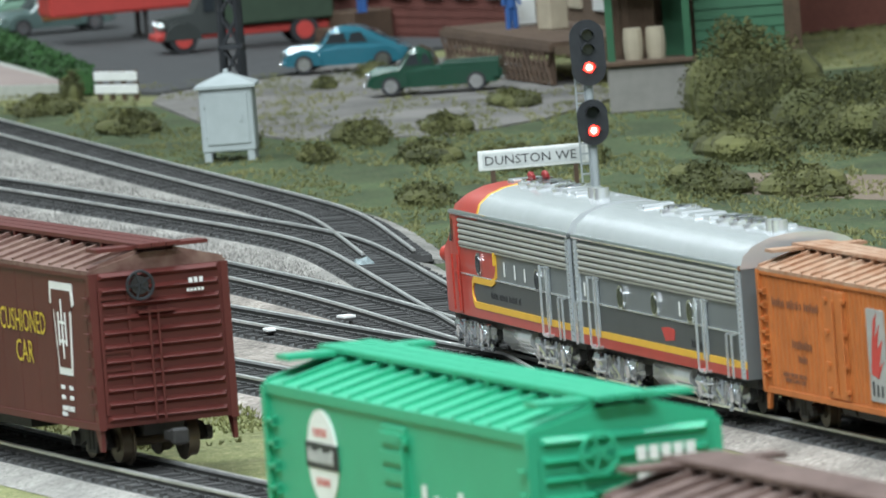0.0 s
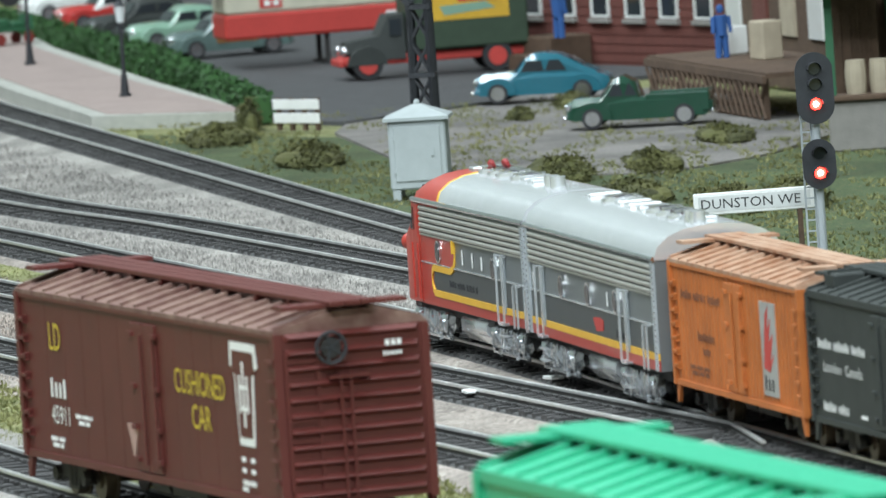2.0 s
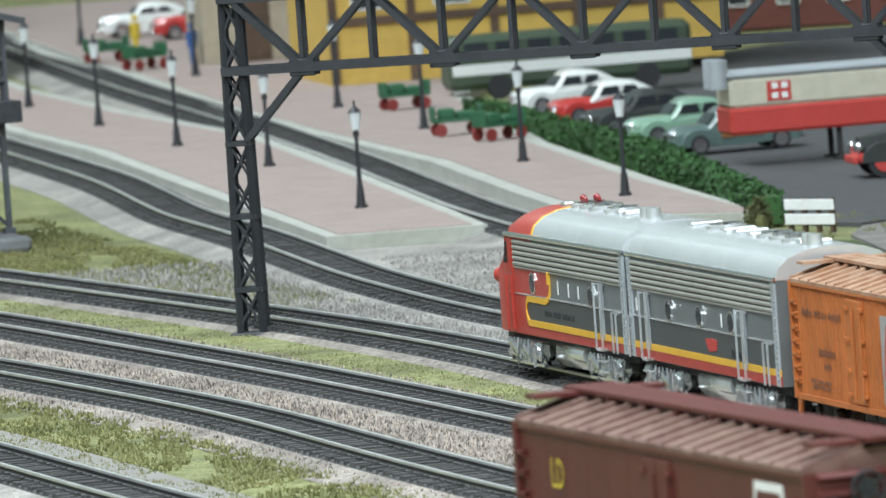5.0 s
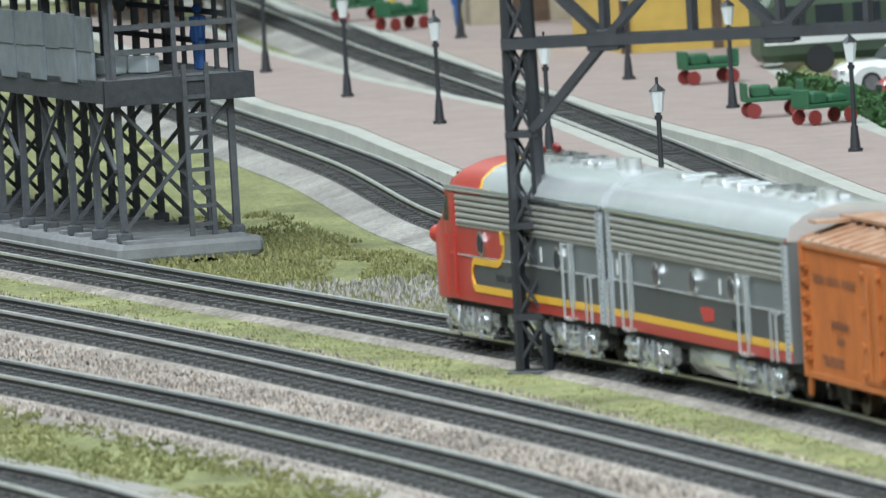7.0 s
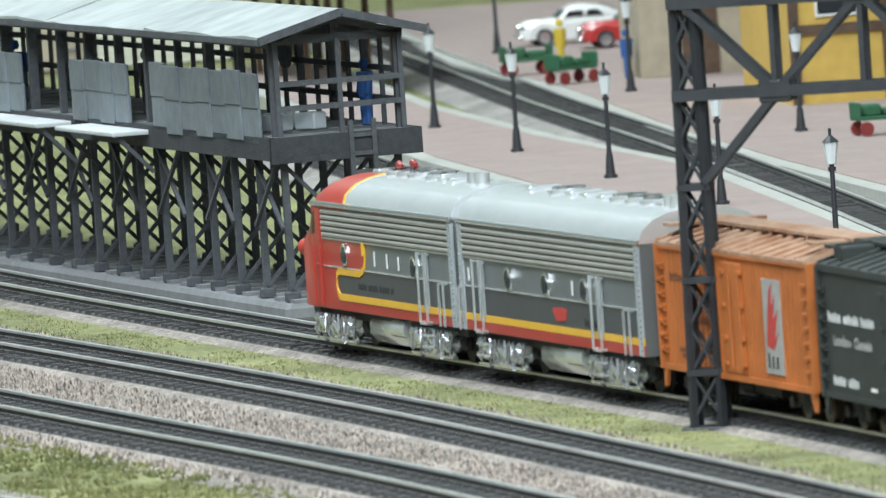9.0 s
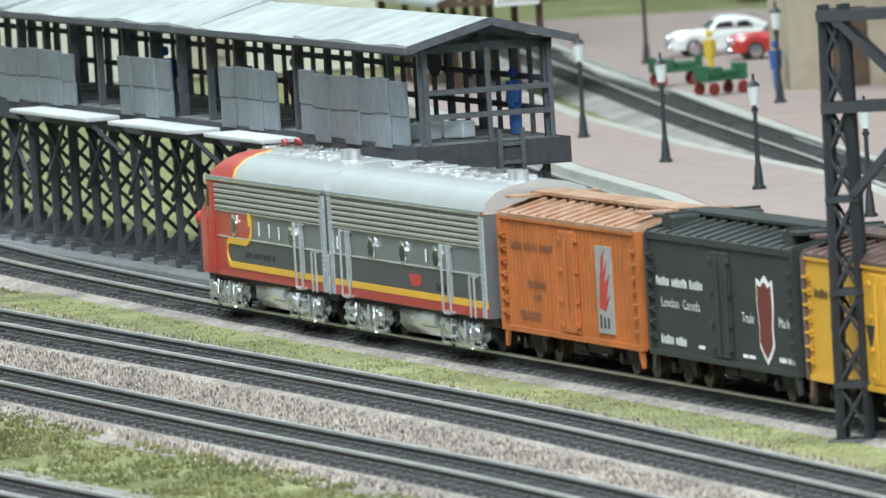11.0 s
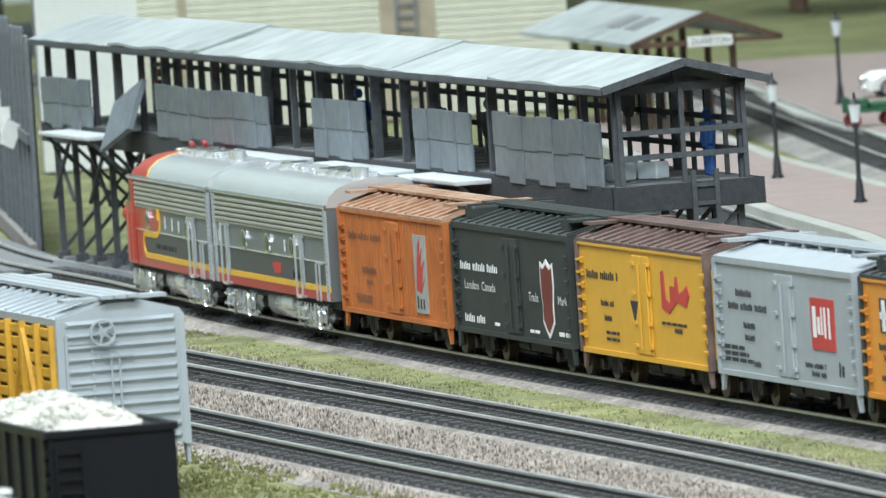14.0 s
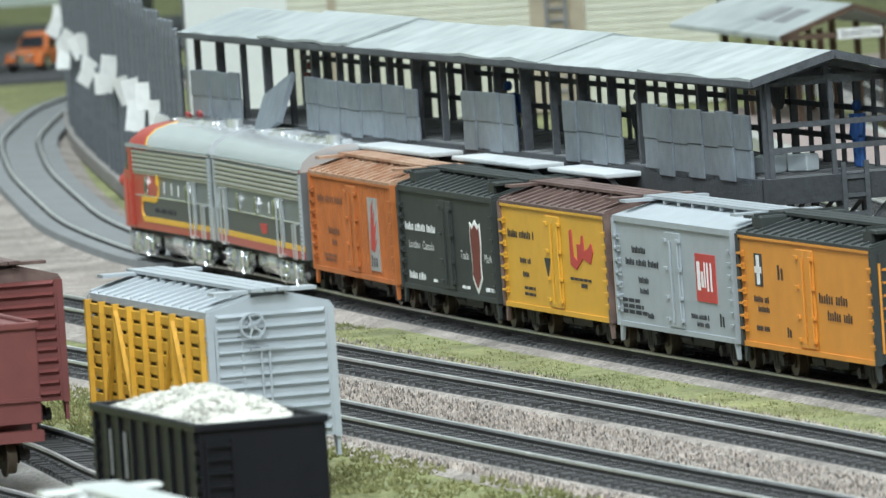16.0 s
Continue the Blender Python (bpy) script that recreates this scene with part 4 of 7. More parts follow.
def build_ground():
    n = 60
    g = G()
    xs, ys = np.linspace(-4, 4, n), np.linspace(-2.5, 12, n)
    g.add([(x, y, -0.0012) for y in ys for x in xs], [(j * n + i, j * n + i + 1, (j + 1) * n + i + 1, (j + 1) * n + i) for j in range(n - 1) for i in range(n - 1)])
    solo("ground", g, GRASSM, "scenic turf ground in mixed olive and straw greens", "ground", kind="structure", scale=1)
    # pale ballast between the yard tracks, as wide strips
    def between(name, a, b, off_a, off_b, y0, y1, z, material, label):
        pa, pb = shifted(a, off_a), shifted(b, off_b)
        yy = np.arange(y0, y1, 0.02)
        xa = np.interp(yy, pa[:, 1], pa[:, 0]) if pa[0, 1] < pa[-1, 1] else np.interp(yy, pa[::-1, 1], pa[::-1, 0])
        xb = np.interp(yy, pb[:, 1], pb[:, 0])
        g = G()
        g.loft([[(p, y, -0.002), (q, y, -0.002), (q, y, z), (p, y, z)] for p, q, y in zip(xa, xb, yy)])
        solo(name, g, material, label, "ground", kind="structure", scale=1)
    between("ballast_bc", TRACK_C, TRACK_B, 0.012, -0.012, 2.1, 4.0, 0.0010, BALLASTM, "pinkish grey ballast between yard tracks")
    between("ballast_bmain", TRACK_B, MAIN, 0.014, -0.03, 2.1, 4.2, 0.0007, BALLASTM, "pinkish grey ballast beside the main track")
    between("ballast_station", MAIN, STATION_A, 0.014, -0.012, 2.1, 3.38, 0.0008, GREYBAL, "grey ballast between main and station tracks")
    between("ballast_throat", STATION_A, STATION_B, 0.012, -0.012, 2.55, 3.62, 0.0008, GREYBAL, "grey ballast in the station throat")
    between("verge_main", TRACK_B, MAIN, 0.025, -0.022, 2.72, 4.05, 0.0011, GRASSM, "straw and olive grass verge between two tracks")
    between("path_pale", TRACK_D, TRACK_D, 0.02, 0.034, 2.2, 3.6, 0.0008, CONC, "pale concrete path beside the yard track")
    # stones and turf tufts, thick where the camera passes near
    rnd = random.Random(3)
    stones, grey, tufts = G(), G(), G()

    def stone(g, x, y, r):
        a = rnd.uniform(0, 6.28)
        pts = [(x + r * rnd.uniform(0.7, 1.2) * math.cos(a + k * 2.09), y + r * rnd.uniform(0.7, 1.2) * math.sin(a + k * 2.09)) for k in range(3)]
        h = r * rnd.uniform(0.7, 1.3)
        g.add([(*p, 0.0) for p in pts] + [(x, y, 0.0012 + h)], [(0, 1, 3), (1, 2, 3), (2, 0, 3)])

    def tuft(x, y, s):
        for _ in range(5):
            a, b = rnd.uniform(0, 6.28), rnd.uniform(0, 6.28)
            dx, dy = s * 0.55 * math.cos(a), s * 0.55 * math.sin(a)
            wx, wy = s * 0.3 * math.cos(b), s * 0.3 * math.sin(b)
            tufts.add([(x - wx + dx * 0.5, y - wy + dy * 0.5, 0), (x + wx + dx * 0.5, y + wy + dy * 0.5, 0), (x + dx * 1.6, y + dy * 1.6, s * rnd.uniform(0.6, 1.4))], [(0, 1, 2)])

    def strip(a, b, lo, hi, y0, y1, count, kind):
        for _ in range(count):
            y, f = rnd.uniform(y0, y1), rnd.uniform(lo, hi)
            xa, xb = np.interp(y, a[:, 1], a[:, 0]), np.interp(y, b[:, 1], b[:, 0])
            x = xa + (xb - xa) * f
            if kind == "t":
                if noise.noise((x * 60, y * 18, 0)) > -0.25:
                    tuft(x, y, rnd.uniform(0.0008, 0.0016))
            else:
                stone(stones if kind == "p" else grey, x, y, rnd.uniform(0.0005, 0.00105))
    strip(TRACK_C, TRACK_B, 0.27, 0.73, 2.5, 3.9, 16000, "p")
    strip(TRACK_B, MAIN, 0.2, 0.42, 2.6, 4.1, 7000, "p")
    strip(TRACK_B, MAIN, 0.4, 0.68, 2.75, 4.1, 9000, "t")
    strip(TRACK_D, TRACK_C, 0.8, 0.86, 2.1, 3.9, 7000, "p")
    strip(TRACK_D, TRACK_C, 0.22, 0.8, 1.9, 3.9, 16000, "t")
    strip(MAIN, STATION_A, 0.15, 0.85, 2.4, 3.6, 14000, "g")
    strip(STATION_A, STATION_B, 0.25, 0.75, 2.8, 3.55, 4000, "g")
    strip(MAIN, STATION_A, 0.1, 0.75, 3.3, 3.95, 9000, "t")
    for _ in range(26000):
        y = rnd.uniform(2.4, 3.62)
        x0 = np.interp(y, STATION_B[:, 1], STATION_B[:, 0]) + 0.022
        x = rnd.uniform(x0, 0.62)
        if noise.noise((x * 40, y * 14, 3)) > -0.1:
            tuft(x, y, rnd.uniform(0.0007, 0.0016))
    solo("ballast_stones", stones, STONE_P, "loose pinkish ballast stones between the tracks", "ballast", kind="stuff", scale=1)
    solo("gravel_stones", grey, STONE_G, "loose grey ballast stones in the station throat", "ballast", kind="stuff", scale=1)
    solo("grass", tufts, TUFT, "short straw and olive grass tufts along the tracks", "grass", kind="stuff", scale=1)


# ---- timber icing dock ----
DOCK_O, DOCK_TURN = Vector((-0.1158, 3.754)), 107.94


def build_dock():
    at = pose(DOCK_O.x, DOCK_O.y, 0, 0, 0, DOCK_TURN)
    dock = thing("icing_dock", "roofed black timber icing dock on braced trestle legs", "dock", at=at @ Matrix.Diagonal((0.765, 0.951, 0.981, 1)))
    L, W, zd, ze, zp = 1010.0, 40.0, 60.0, 91.0, 98.5
    g = G()
    g.cbox(-14, L, -W - 6, 6, 0, 6, 1.5)
    part("base_slab", g, SLAB, dock, "grey concrete slab")
    for i in range(43):
        g = G()
        g.box(-12 + i * 24, -4 + i * 24, -W, 2, 6, 7.2)
        part("slab_strip", g, DECKGREY, dock)
    k = 27
    for i in range(k + 1):
        x = L * i / k
        g = G()
        for y in (0, -W):
            g.bar((x, y, 6), (x, y, zd - 4), 2.3).cbox(x - 2.4, x + 2.4, y - 2.4, y + 2.4, 6, 9.5, 0.5)
        g.bar((x, 3, zd - 5), (x, -W - 3, zd - 5), 2.6, 3.6)
        g.bar((x - 1.4, 0, 10), (x - 1.4, -W, zd - 9), 1.3).bar((x + 1.4, -W, 10), (x + 1.4, 0, zd - 9), 1.3)
        bent = part("trestle_bent", g, TIMBER, dock)
        if i < k and i % 2 == 0:
            g = G()
            xn = L * (i + 1) / k
            for y in (1.6,):
                g.bar((x, y, 30), (xn, y, zd - 8), 1.3).bar((x, y + 0.8, zd - 8), (xn, y + 0.8, 30), 1.3)
            part("cross_brace", g, TIMBER, bent)
    # deck and its edge beams
    for i in range(101):
        g = G()
        g.box(-6 + i * 10.1, 3.6 + i * 10.1, -W - 5, 4, zd - 1.5, zd + (0.3 if i % 3 else 0))
        part("plank", g, DECKGREY, dock)
    g = G()
    g.box(-8, L, 3.5, 6, zd - 7.5, zd).box(-8, L, -W - 7, -W - 4.5, zd - 7.5, zd).box(-8.5, -6, -W - 7, 6, zd - 8.5, zd)
    part("edge_beam", g, mat("black_beam_timber", (0.04, 0.043, 0.048), 0.8, 0, 0.3, 420, 0.5), dock)
    # upper posts, rails and slats
    kp = 21
    for i in range(kp + 1):
        x = L * i / kp
        g = G()
        for y in (1.5, -W - 2):
            g.bar((x, y, zd), (x, y, ze), 2.4 if i % 2 else 3.2)
        g.bar((x, 3, ze), (x, -W - 4, ze), 2.2, 2.8).bar((x, -W / 2, ze), (x, -W / 2, zp - 1), 2)
        g.bar((x, 3, ze), (x, -W / 2, zp - 1.5), 2.2).bar((x, -W - 4, ze), (x, -W / 2, zp - 1.5), 2.2)
        g.bar((x, 0, ze + 0.5), (x, -W / 4, zp - 4), 1.6).bar((x, -W, ze + 0.5), (x, -W * 0.75, zp - 4), 1.6)
        part("post_frame", g, TIMBER, dock)
    g = G()
    for z in (zd + 9, zd + 19):
        g.bar((0, -W - 2, z), (L, -W - 2, z), 1.8)
    g.bar((0, 1.5, ze - 1), (L, 1.5, ze - 1), 2.4)
    for z in (zd + 9, zd + 17):
        g.bar((-4, 1.5, z), (-4, -W - 2, z), 1.8)
    for j in range(3):
        y = 1.5 - (W + 3.5) * j / 2
        g.bar((-4, y, zd), (-4, y, ze), 1.6)
    part("rail_timber", g, TIMBER, dock)
    for i in range(kp * 2):
        x = L * i / (kp * 2)
        g = G()
        g.bar((x, -W - 2, zd), (x, -W - 2, ze), 1.5)
        part("rear_slat", g, TIMBER, dock)
    # roof sheets, each lapping over the next
    for i in range(6):
        x0, x1 = -14 + (L + 14) * i / 6, -14 + (L + 14) * (i + 1) / 6 + 6
        dz = [0.6, 0, 0.9, 0.2, 1.2, 0.1][i]
        g = G()
        ex, mid = 9, -W / 2
        rings = []
        for j in range(9):
            x, wv = x0 + (x1 - x0) * j / 8, 0.5 * math.sin(j * 1.7 + i * 2.1)
            e = (ex, ze + 1.4 + dz + wv)
            r = (-W - ex, ze + 1.4 + dz - wv)
            c = (mid, zp + 1.5 + dz)
            rings.append([(x, *e), (x, *c), (x, *r), (x, r[0], r[1] - 1.0), (x, c[0], c[1] - 1.0), (x, e[0], e[1] - 1.0)])
        g.loft(rings)
        part("roof_sheet", g, ROOFPAPER, dock, "pale curling roofing sheet")
    g = G()
    for y0, y1 in ((9.4, -W / 2), (-W - 9.4, -W / 2)):
        g.bar((-15, y0, ze + 0.8), (-15, y1, zp + 1.0), 1.8, 2.6)
    g.bar((-14, 9, ze + 0.4), (L, 9, ze + 0.4), 1.2, 2.0)
    part("barge_board", g, TIMBER, dock)
    # sheeted side panels, drop flaps and steps on the side of the main track
    def panel(u0, u1, z0, z1):
        n = max(3, round((u1 - u0) / 22))
        sway = random.Random(int(u0))
        for j in range(n):
            g, up = G(), sway.uniform(-0.5, 0.5)
            a, b = u0 + (u1 - u0) * j / n, u0 + (u1 - u0) * (j + 1) / n
            g.cbox(a + 0.5, b - 0.5, 4.6 + (j % 2) * 0.6, 6.0 + (j % 2) * 0.6, z0 + up, (z0 + z1) / 2 + up, 0.3)
            g.cbox(a + 0.5, b - 0.5, 4.9 + (j % 2) * 0.6, 6.3 + (j % 2) * 0.6, (z0 + z1) / 2 + up, z1 + up, 0.3)
            part("side_panel", g, SHEET, dock, "dull zinc sheet panel")
    panel(8, 172, zd - 2, zd + 21)
    panel(210, 300, zd - 1, zd + 20)
    panel(386, 474, zd - 1, zd + 20)
    panel(559, 768, zd - 1, zd + 19)
    panel(905, 1005, zd - 2, zd + 18)
    for u0, u1 in ((180, 275), (306, 440), (480, 620), (850, 950)):
        g = G()
        g.cbox(u0, u1, 5, 19, zd - 3.2, zd - 1.6, 0.4)
        flap = part("drop_flap", g, mat("pale_flap_boards", (0.5, 0.52, 0.52), 0.7, 0, 0.15, 160, 0.2), dock, "pale fold-down loading flap")
        for x in (u0 + 4, u1 - 4):
            g = G()
            g.bar((x, 17, zd - 3), (x, 4, zd - 16), 1.4)
            part("flap_strut", g, TIMBER, flap)
    g = G()
    g.box(0, 46, 0, 2, 0, 20)
    part("tilted_flap", g, SHEET, dock, at=pose(0.79, 0.012, 0.062, 24, 12, 4))
    # ladder at the camera end
    g = G()
    for y in (-22, -30):
        g.bar((-9, y, 6), (-9, y, zd + 4), 1.6)
    for i in range(9):
        g.bar((-9, -22, 11 + i * 6), (-9, -30, 11 + i * 6), 1.3)
    part("ladder", g, TIMBER, dock)
    g = G()
    g.cyl((150, -W + 1, zd + 24), (150, -W + 3, zd + 24), 7.5, 18)
    part("round_target", g, TIMBER, dock)
    # blocks of ice on the deck
    for u, v in ((35, -12), (48, -16), (30, -22), (250, -10), (330, -10), (520, -8)):
        g = G()
        g.cbox(0, 9, 0, 6, 0, 5.5, 0.4)
        solo("ice_block", g, ICE, "cloudy block of ice on the dock deck", "ice block", "ice on the dock", at=at @ pose(u * 0.765 * MM, v * MM, (zd + 0.4) * 0.981 * MM, 0, 0, u))
    for u, v, top, hat in ((32, -36, BLUE, YELP), (270, -14, SLAB, WOODBR), (350, -12, SLAB, BLACKP), (470, -10, BLUE, WOODBR), (860, -14, MAROON, BLACKP)):
        doll(at @ pose(u * 0.765 * MM, v * MM, (zd + 0.4) * 0.981 * MM, 0, 0, u * 3), top, "painted miniature dock worker figure on the timber deck")
    return dock


def doll(at, material, label="painted miniature standing figure"):
    g = G()
    for s in (-1, 1):
        g.cyl((0, s * 1.6, 0), (0, s * 1.3, 9.5), 1.3, 7, 1.6)
        g.cyl((0, s * 3.2, 16.5), (1.0, s * 3.6, 10), 1.0, 6, 0.8)
    g.cyl((0, 0, 9), (0, 0, 17), 2.4, 8, 2.9).ball((0, 0, 19.6), 1.7, 1.6, 2.0)
    return solo("figure", g, material, label, "figurine", "figures", at=at, smooth=True)


# ---- signal bridge over the tracks ----
def build_gantry():
    p0, p1 = Vector((0.0125, 3.2)), Vector((0.2525, 3.15))
    d = (p1 - p0)
    span = d.length * 1000
    at = pose(p0.x, p0.y, 0, 0, 0, math.degrees(math.atan2(d.y, d.x)))
    bridge = thing("signal_bridge", "black lattice steel signal bridge spanning the tracks", "signal bridge", at=at)
    top = 120.0
    k = lambda z: 1 - 0.3 * z / top
    for x0 in (0, span):
        g = G()
        g.cbox(x0 - 7.5, x0 + 7.5, -5.6, 5.6, 0, 1.8, 0.5)
        foot = part("base_plate", g, IRON, bridge)
        for sx in (-4.0, 4.0):
            for sy in (-3.4, 3.4):
                g = G()
                g.bar((x0 + sx, sy, 0), (x0 + sx * k(top), sy * k(top), top), 2.1 if sx > 0 else 1.7, 1.9)
                part("post_leg", g, IRON, bridge, "tapered post leg")
        for i in range(9):
            za, zc = 4 + i * 12.6, 4 + (i + 1) * 12.6
            ends = [((x0 - e * 4 * k(za), sy * k(za), za), (x0 + e * 4 * k(zc), sy * k(zc), zc)) for e in (-1, 1) for sy in (-3.4, 3.4)]
            ends += [((x0 + sx * k(za), -e * 3.4 * k(za), za), (x0 + sx * k(zc), e * 3.4 * k(zc), zc)) for e in (-1, 1) for sx in (-4, 4)]
            for a, b in ends:
                g = G()
                g.bar(a, b, 0.8)
                part("lacing_bar", g, IRON, foot)
            if i % 2:
                g = G()
                g.box(x0 - 4 * k(za) - 1.2, x0 + 4 * k(za) + 1.2, -3.4 * k(za) - 1.2, 3.4 * k(za) + 1.2, za - 0.9, za + 0.9)
                part("batten", g, IRON, foot)
    zb, zt = 92.0, 117.0
    for y in (-4, 4):
        g = G()
        g.bar((-4, y, zb), (span + 4, y, zb), 2.6, 3.0).bar((-4, y, zt), (span + 4, y, zt), 2.6, 3.0)
        n = 10
        for i in range(n):
            a, b = span * i / n, span * (i + 1) / n
            up = i % 2 == 1
            g.bar((a, y, zb if up else zt), (b, y, zt if up else zb), 2.0)
            g.bar((b, y, zb), (b, y, zt), 1.5)
            g.cbox(b - 4.5, b + 4.5, y - 0.9, y + 0.9, (zb if not up else zt) - 3, (zb if not up else zt) + 3, 0.4)
        part("truss", g, IRON, bridge)
    for i in range(11):
        x = span * i / 10
        for z in (zb, zt):
            g = G()
            g.bar((x, -4, z), (x, 4, z), 1.8)
            part("cross_tie", g, IRON, bridge)
    for s, x0 in ((1, 0), (-1, span)):
        for y in (-3.6, 3.6):
            g = G()
            g.bar((x0 + s * 3, y, 68), (x0 + s * 24, y, zb - 1), 2.0)
            part("knee_brace", g, IRON, bridge)
    return bridge


# ---- platform lamps ----
def build_lamps():
    lamp = thing("platform_lamp", "black cast-iron platform lamp with milk glass lantern", "street lamp", "platform lamps")
    g = G()
    g.cyl((0, 0, 0), (0, 0, 1.2), 2.6, 12).cyl((0, 0, 1.2), (0, 0, 9), 1.9, 10, 1.25).cyl((0, 0, 9), (0, 0, 31), 0.95, 10, 0.75).cyl((0, 0, 28.6), (0, 0, 30), 1.3, 10)
    part("post", g, IRON, lamp, smooth=True)
    g = G()
    g.cyl((0, 0, 31), (0, 0, 38), 1.5, 8, 2.5)
    part("lantern", g, LAMPGL, lamp, "milk white glass lantern")
    g = G()
    g.cyl((0, 0, 38), (0, 0, 40.2), 2.9, 8, 0.6).cyl((0, 0, 40), (0, 0, 42.5), 0.5, 6)
    part("cap", g, IRON, lamp)
    spots = [(0.059, 3.797), (0.162, 3.752), (0.025, 4.13), (0.095, 4.33), (0.13, 4.03), (-0.014, 4.335), (-0.05, 4.55), (-0.085, 4.765), (0.06, 4.56), (-0.065, 5.37), (-0.005, 4.95)]
    lamp.matrix_basis = pose(*spots[0], 0.005)
    for x, y in spots[1:]:
        copy_thing(lamp, pose(x, y, 0.005, 0, 0, x * 900))


def kerbed(name, poly, label):
    plat = thing(name, label, "platform", kind="structure")
    g = G()
    g.slab(poly, -0.002, 0.0046)
    part("kerb", g, KERB, plat, "pale kerb edge", scale=1)
    c = Vector((sum(p[0] for p in poly) / len(poly), sum(p[1] for p in poly) / len(poly)))
    inner = []
    k = len(poly)
    for i in range(k):
        a, b, d = (Vector(poly[(i + j) % k]) for j in (-1, 0, 1))
        n1, n2 = (Vector((-(q - p).y, (q - p).x)).normalized() for p, q in ((a, b), (b, d)))
        inner.append(tuple(b + (n1 + n2).normalized() * 0.0075))
    g = G()
    g.slab(inner, 0.003, 0.0050)
    part("paving", g, PAVING, plat, "pinkish brick paving", scale=1)


def build_platforms():
    kerbed("platform_island", [(0.043, 3.64), (0.105, 3.643), (0.068, 4.0), (0.022, 4.385), (-0.036, 4.66), (-0.085, 4.94), (-0.15, 5.45), (-0.2, 5.4), (-0.135, 4.88), (-0.088, 4.548), (-0.052, 4.348), (-0.014, 4.06)], "pinkish brick island platform with pale kerbs")
    kerbed("platform_station", [(0.144, 3.641), (0.21, 3.595), (0.178, 3.85), (0.144, 4.165), (0.12, 4.6), (0.2, 5.4), (-0.02, 5.9), (-0.14, 5.9), (-0.085, 5.3), (-0.04, 5.02), (0.004, 4.654), (0.043, 4.378), (0.093, 4.081), (0.119, 3.844)], "pinkish brick station platform with pale kerbs")


# ---- cars standing in the yard ----
def standing_cars():
    car = house_car("brown_boxcar", "dark brown steel boxcar with ribbed ends and dusty roof", 179, BOXRED, BOXRED, BOXROOF, corrugated=True, doors=2, zt=46, board=BOXRED)
    letters("LD", 64, 37, 8, 6, 16.75, YELP, car)
    bars([(63, 25.5, 12, 4.2)], 16.75, WHITE, car)
    letters("45911", 63, 19.5, 13, 4.2, 16.75, WHITE, car)
    bars([(46, 20, 12, 0.9), (46, 18.6, 8, 0.9), (66, 14, 10, 1), (66, 12.6, 8, 1)], 16.75, WHITE, car)
    letters("CUSHIONED", -37, 32.5, 34, 5.4, 16.75, YELP, car)
    letters("CAR", -37, 25.2, 13, 5.4, 16.75, YELP, car)
    key = lambda k: [(-67 + 8.2 * k, 32 + 11 * k), (-67 - 8.2 * k, 32 + 11 * k), (-67 - 8.8 * k, 32 + 6 * k), (-67 - 6.4 * k, 32 + 5 * k), (-67 - 4.8 * k, 32 - 11 * k), (-67 + 4.8 * k, 32 - 11 * k), (-67 + 6.4 * k, 32 + 5 * k), (-67 + 8.8 * k, 32 + 6 * k)]
    g = G()
    g.plate(key(1), 16.4, 16.7)
    s = part("keystone_emblem", g, WHITE, car)
    g = G()
    g.plate(key(0.84), 16.65, 16.8)
    f = part("keystone_field", g, BOXRED, s)
    g = G()
    for x, lo, hi in ((-64.4, 28, 36), (-66.9, 25, 39), (-69.4, 28, 36)):
        g.box(x - 0.4, x + 0.4, 16.75, 16.95, lo, hi)
    for z in (29, 33.5):
        g.box(-69.5, -64.2, 16.75, 16.93, z - 0.35, z + 0.35)
    part("emblem_bar", g, WHITE, s)
    g = G()
    g.plate([(6, 21), (14, 21), (10, 13)], 17, 17.2)
    part("pale_triangle", g, mat("pale_pink_print", (0.4, 0.25, 0.22), 0.6), car)
    bars([(-64, 18, 3, 1), (-70, 18, 3, 1), (-64, 15.6, 3, 1), (-70, 15.6, 3, 1), (-67, 13, 9, 1.2), (-64, 11.6, 4, 1)], 16.75, WHITE, car)
    g = G()
    for i in range(14):
        x = -85 + i * 13
        g.box(x, x + 0.3, 16.45, 16.54, 10, 45)
    part("side_rivet_seam", g, BOXRED, car)
    g = G()
    for i in range(3):
        g.box(-91.9, -91.4, -10.5 + i * 1.3, -9.7 + i * 1.3, 41.8, 43.0)
    for i in range(5):
        g.box(-91.9, -91.4, -10.6 + i * 0.9, -10.1 + i * 0.9, 39.8, 40.5)
    part("end_lettering_bar", g, WHITE, car)
    car.scale = (1.2, 1.2, 1.2)
    car.matrix_basis = pose(0.122, 1.9, RAILTOP, 0, 0, math.degrees(math.atan2(0.961, -0.277))) @ Matrix.Diagonal((1.2, 1.2, 1.2, 1))
    car = house_car("green_boxcar", "jade green steel boxcar with white lettering", 146, GREEN, GREEN, GREEN, corrugated=True, doors=1, zt=45, board=GREEN)
    g = G()
    g.cyl((42, 16.4, 34), (42, 16.8, 34), 8.6, 28)
    s = part("round_emblem", g, WHITE, car)
    g = G()
    g.box(33, 51, 16.7, 16.95, 32, 36.6)
    part("emblem_band", g, BLACKP, s)
    bars([(42, 34.3, 15, 2.6)], 17.0, WHITE, s)
    bars([(42, 38.5, 8, 1.4), (42, 29.6, 8, 1.4)], 16.85, REDP, s)
    g = G()
    for i in range(9):
        g.box(-6, 6, 16.9, 17.7, 13 + i * 3.3, 14.8 + i * 3.3)
    part("door_rib", g, GREEN, car)
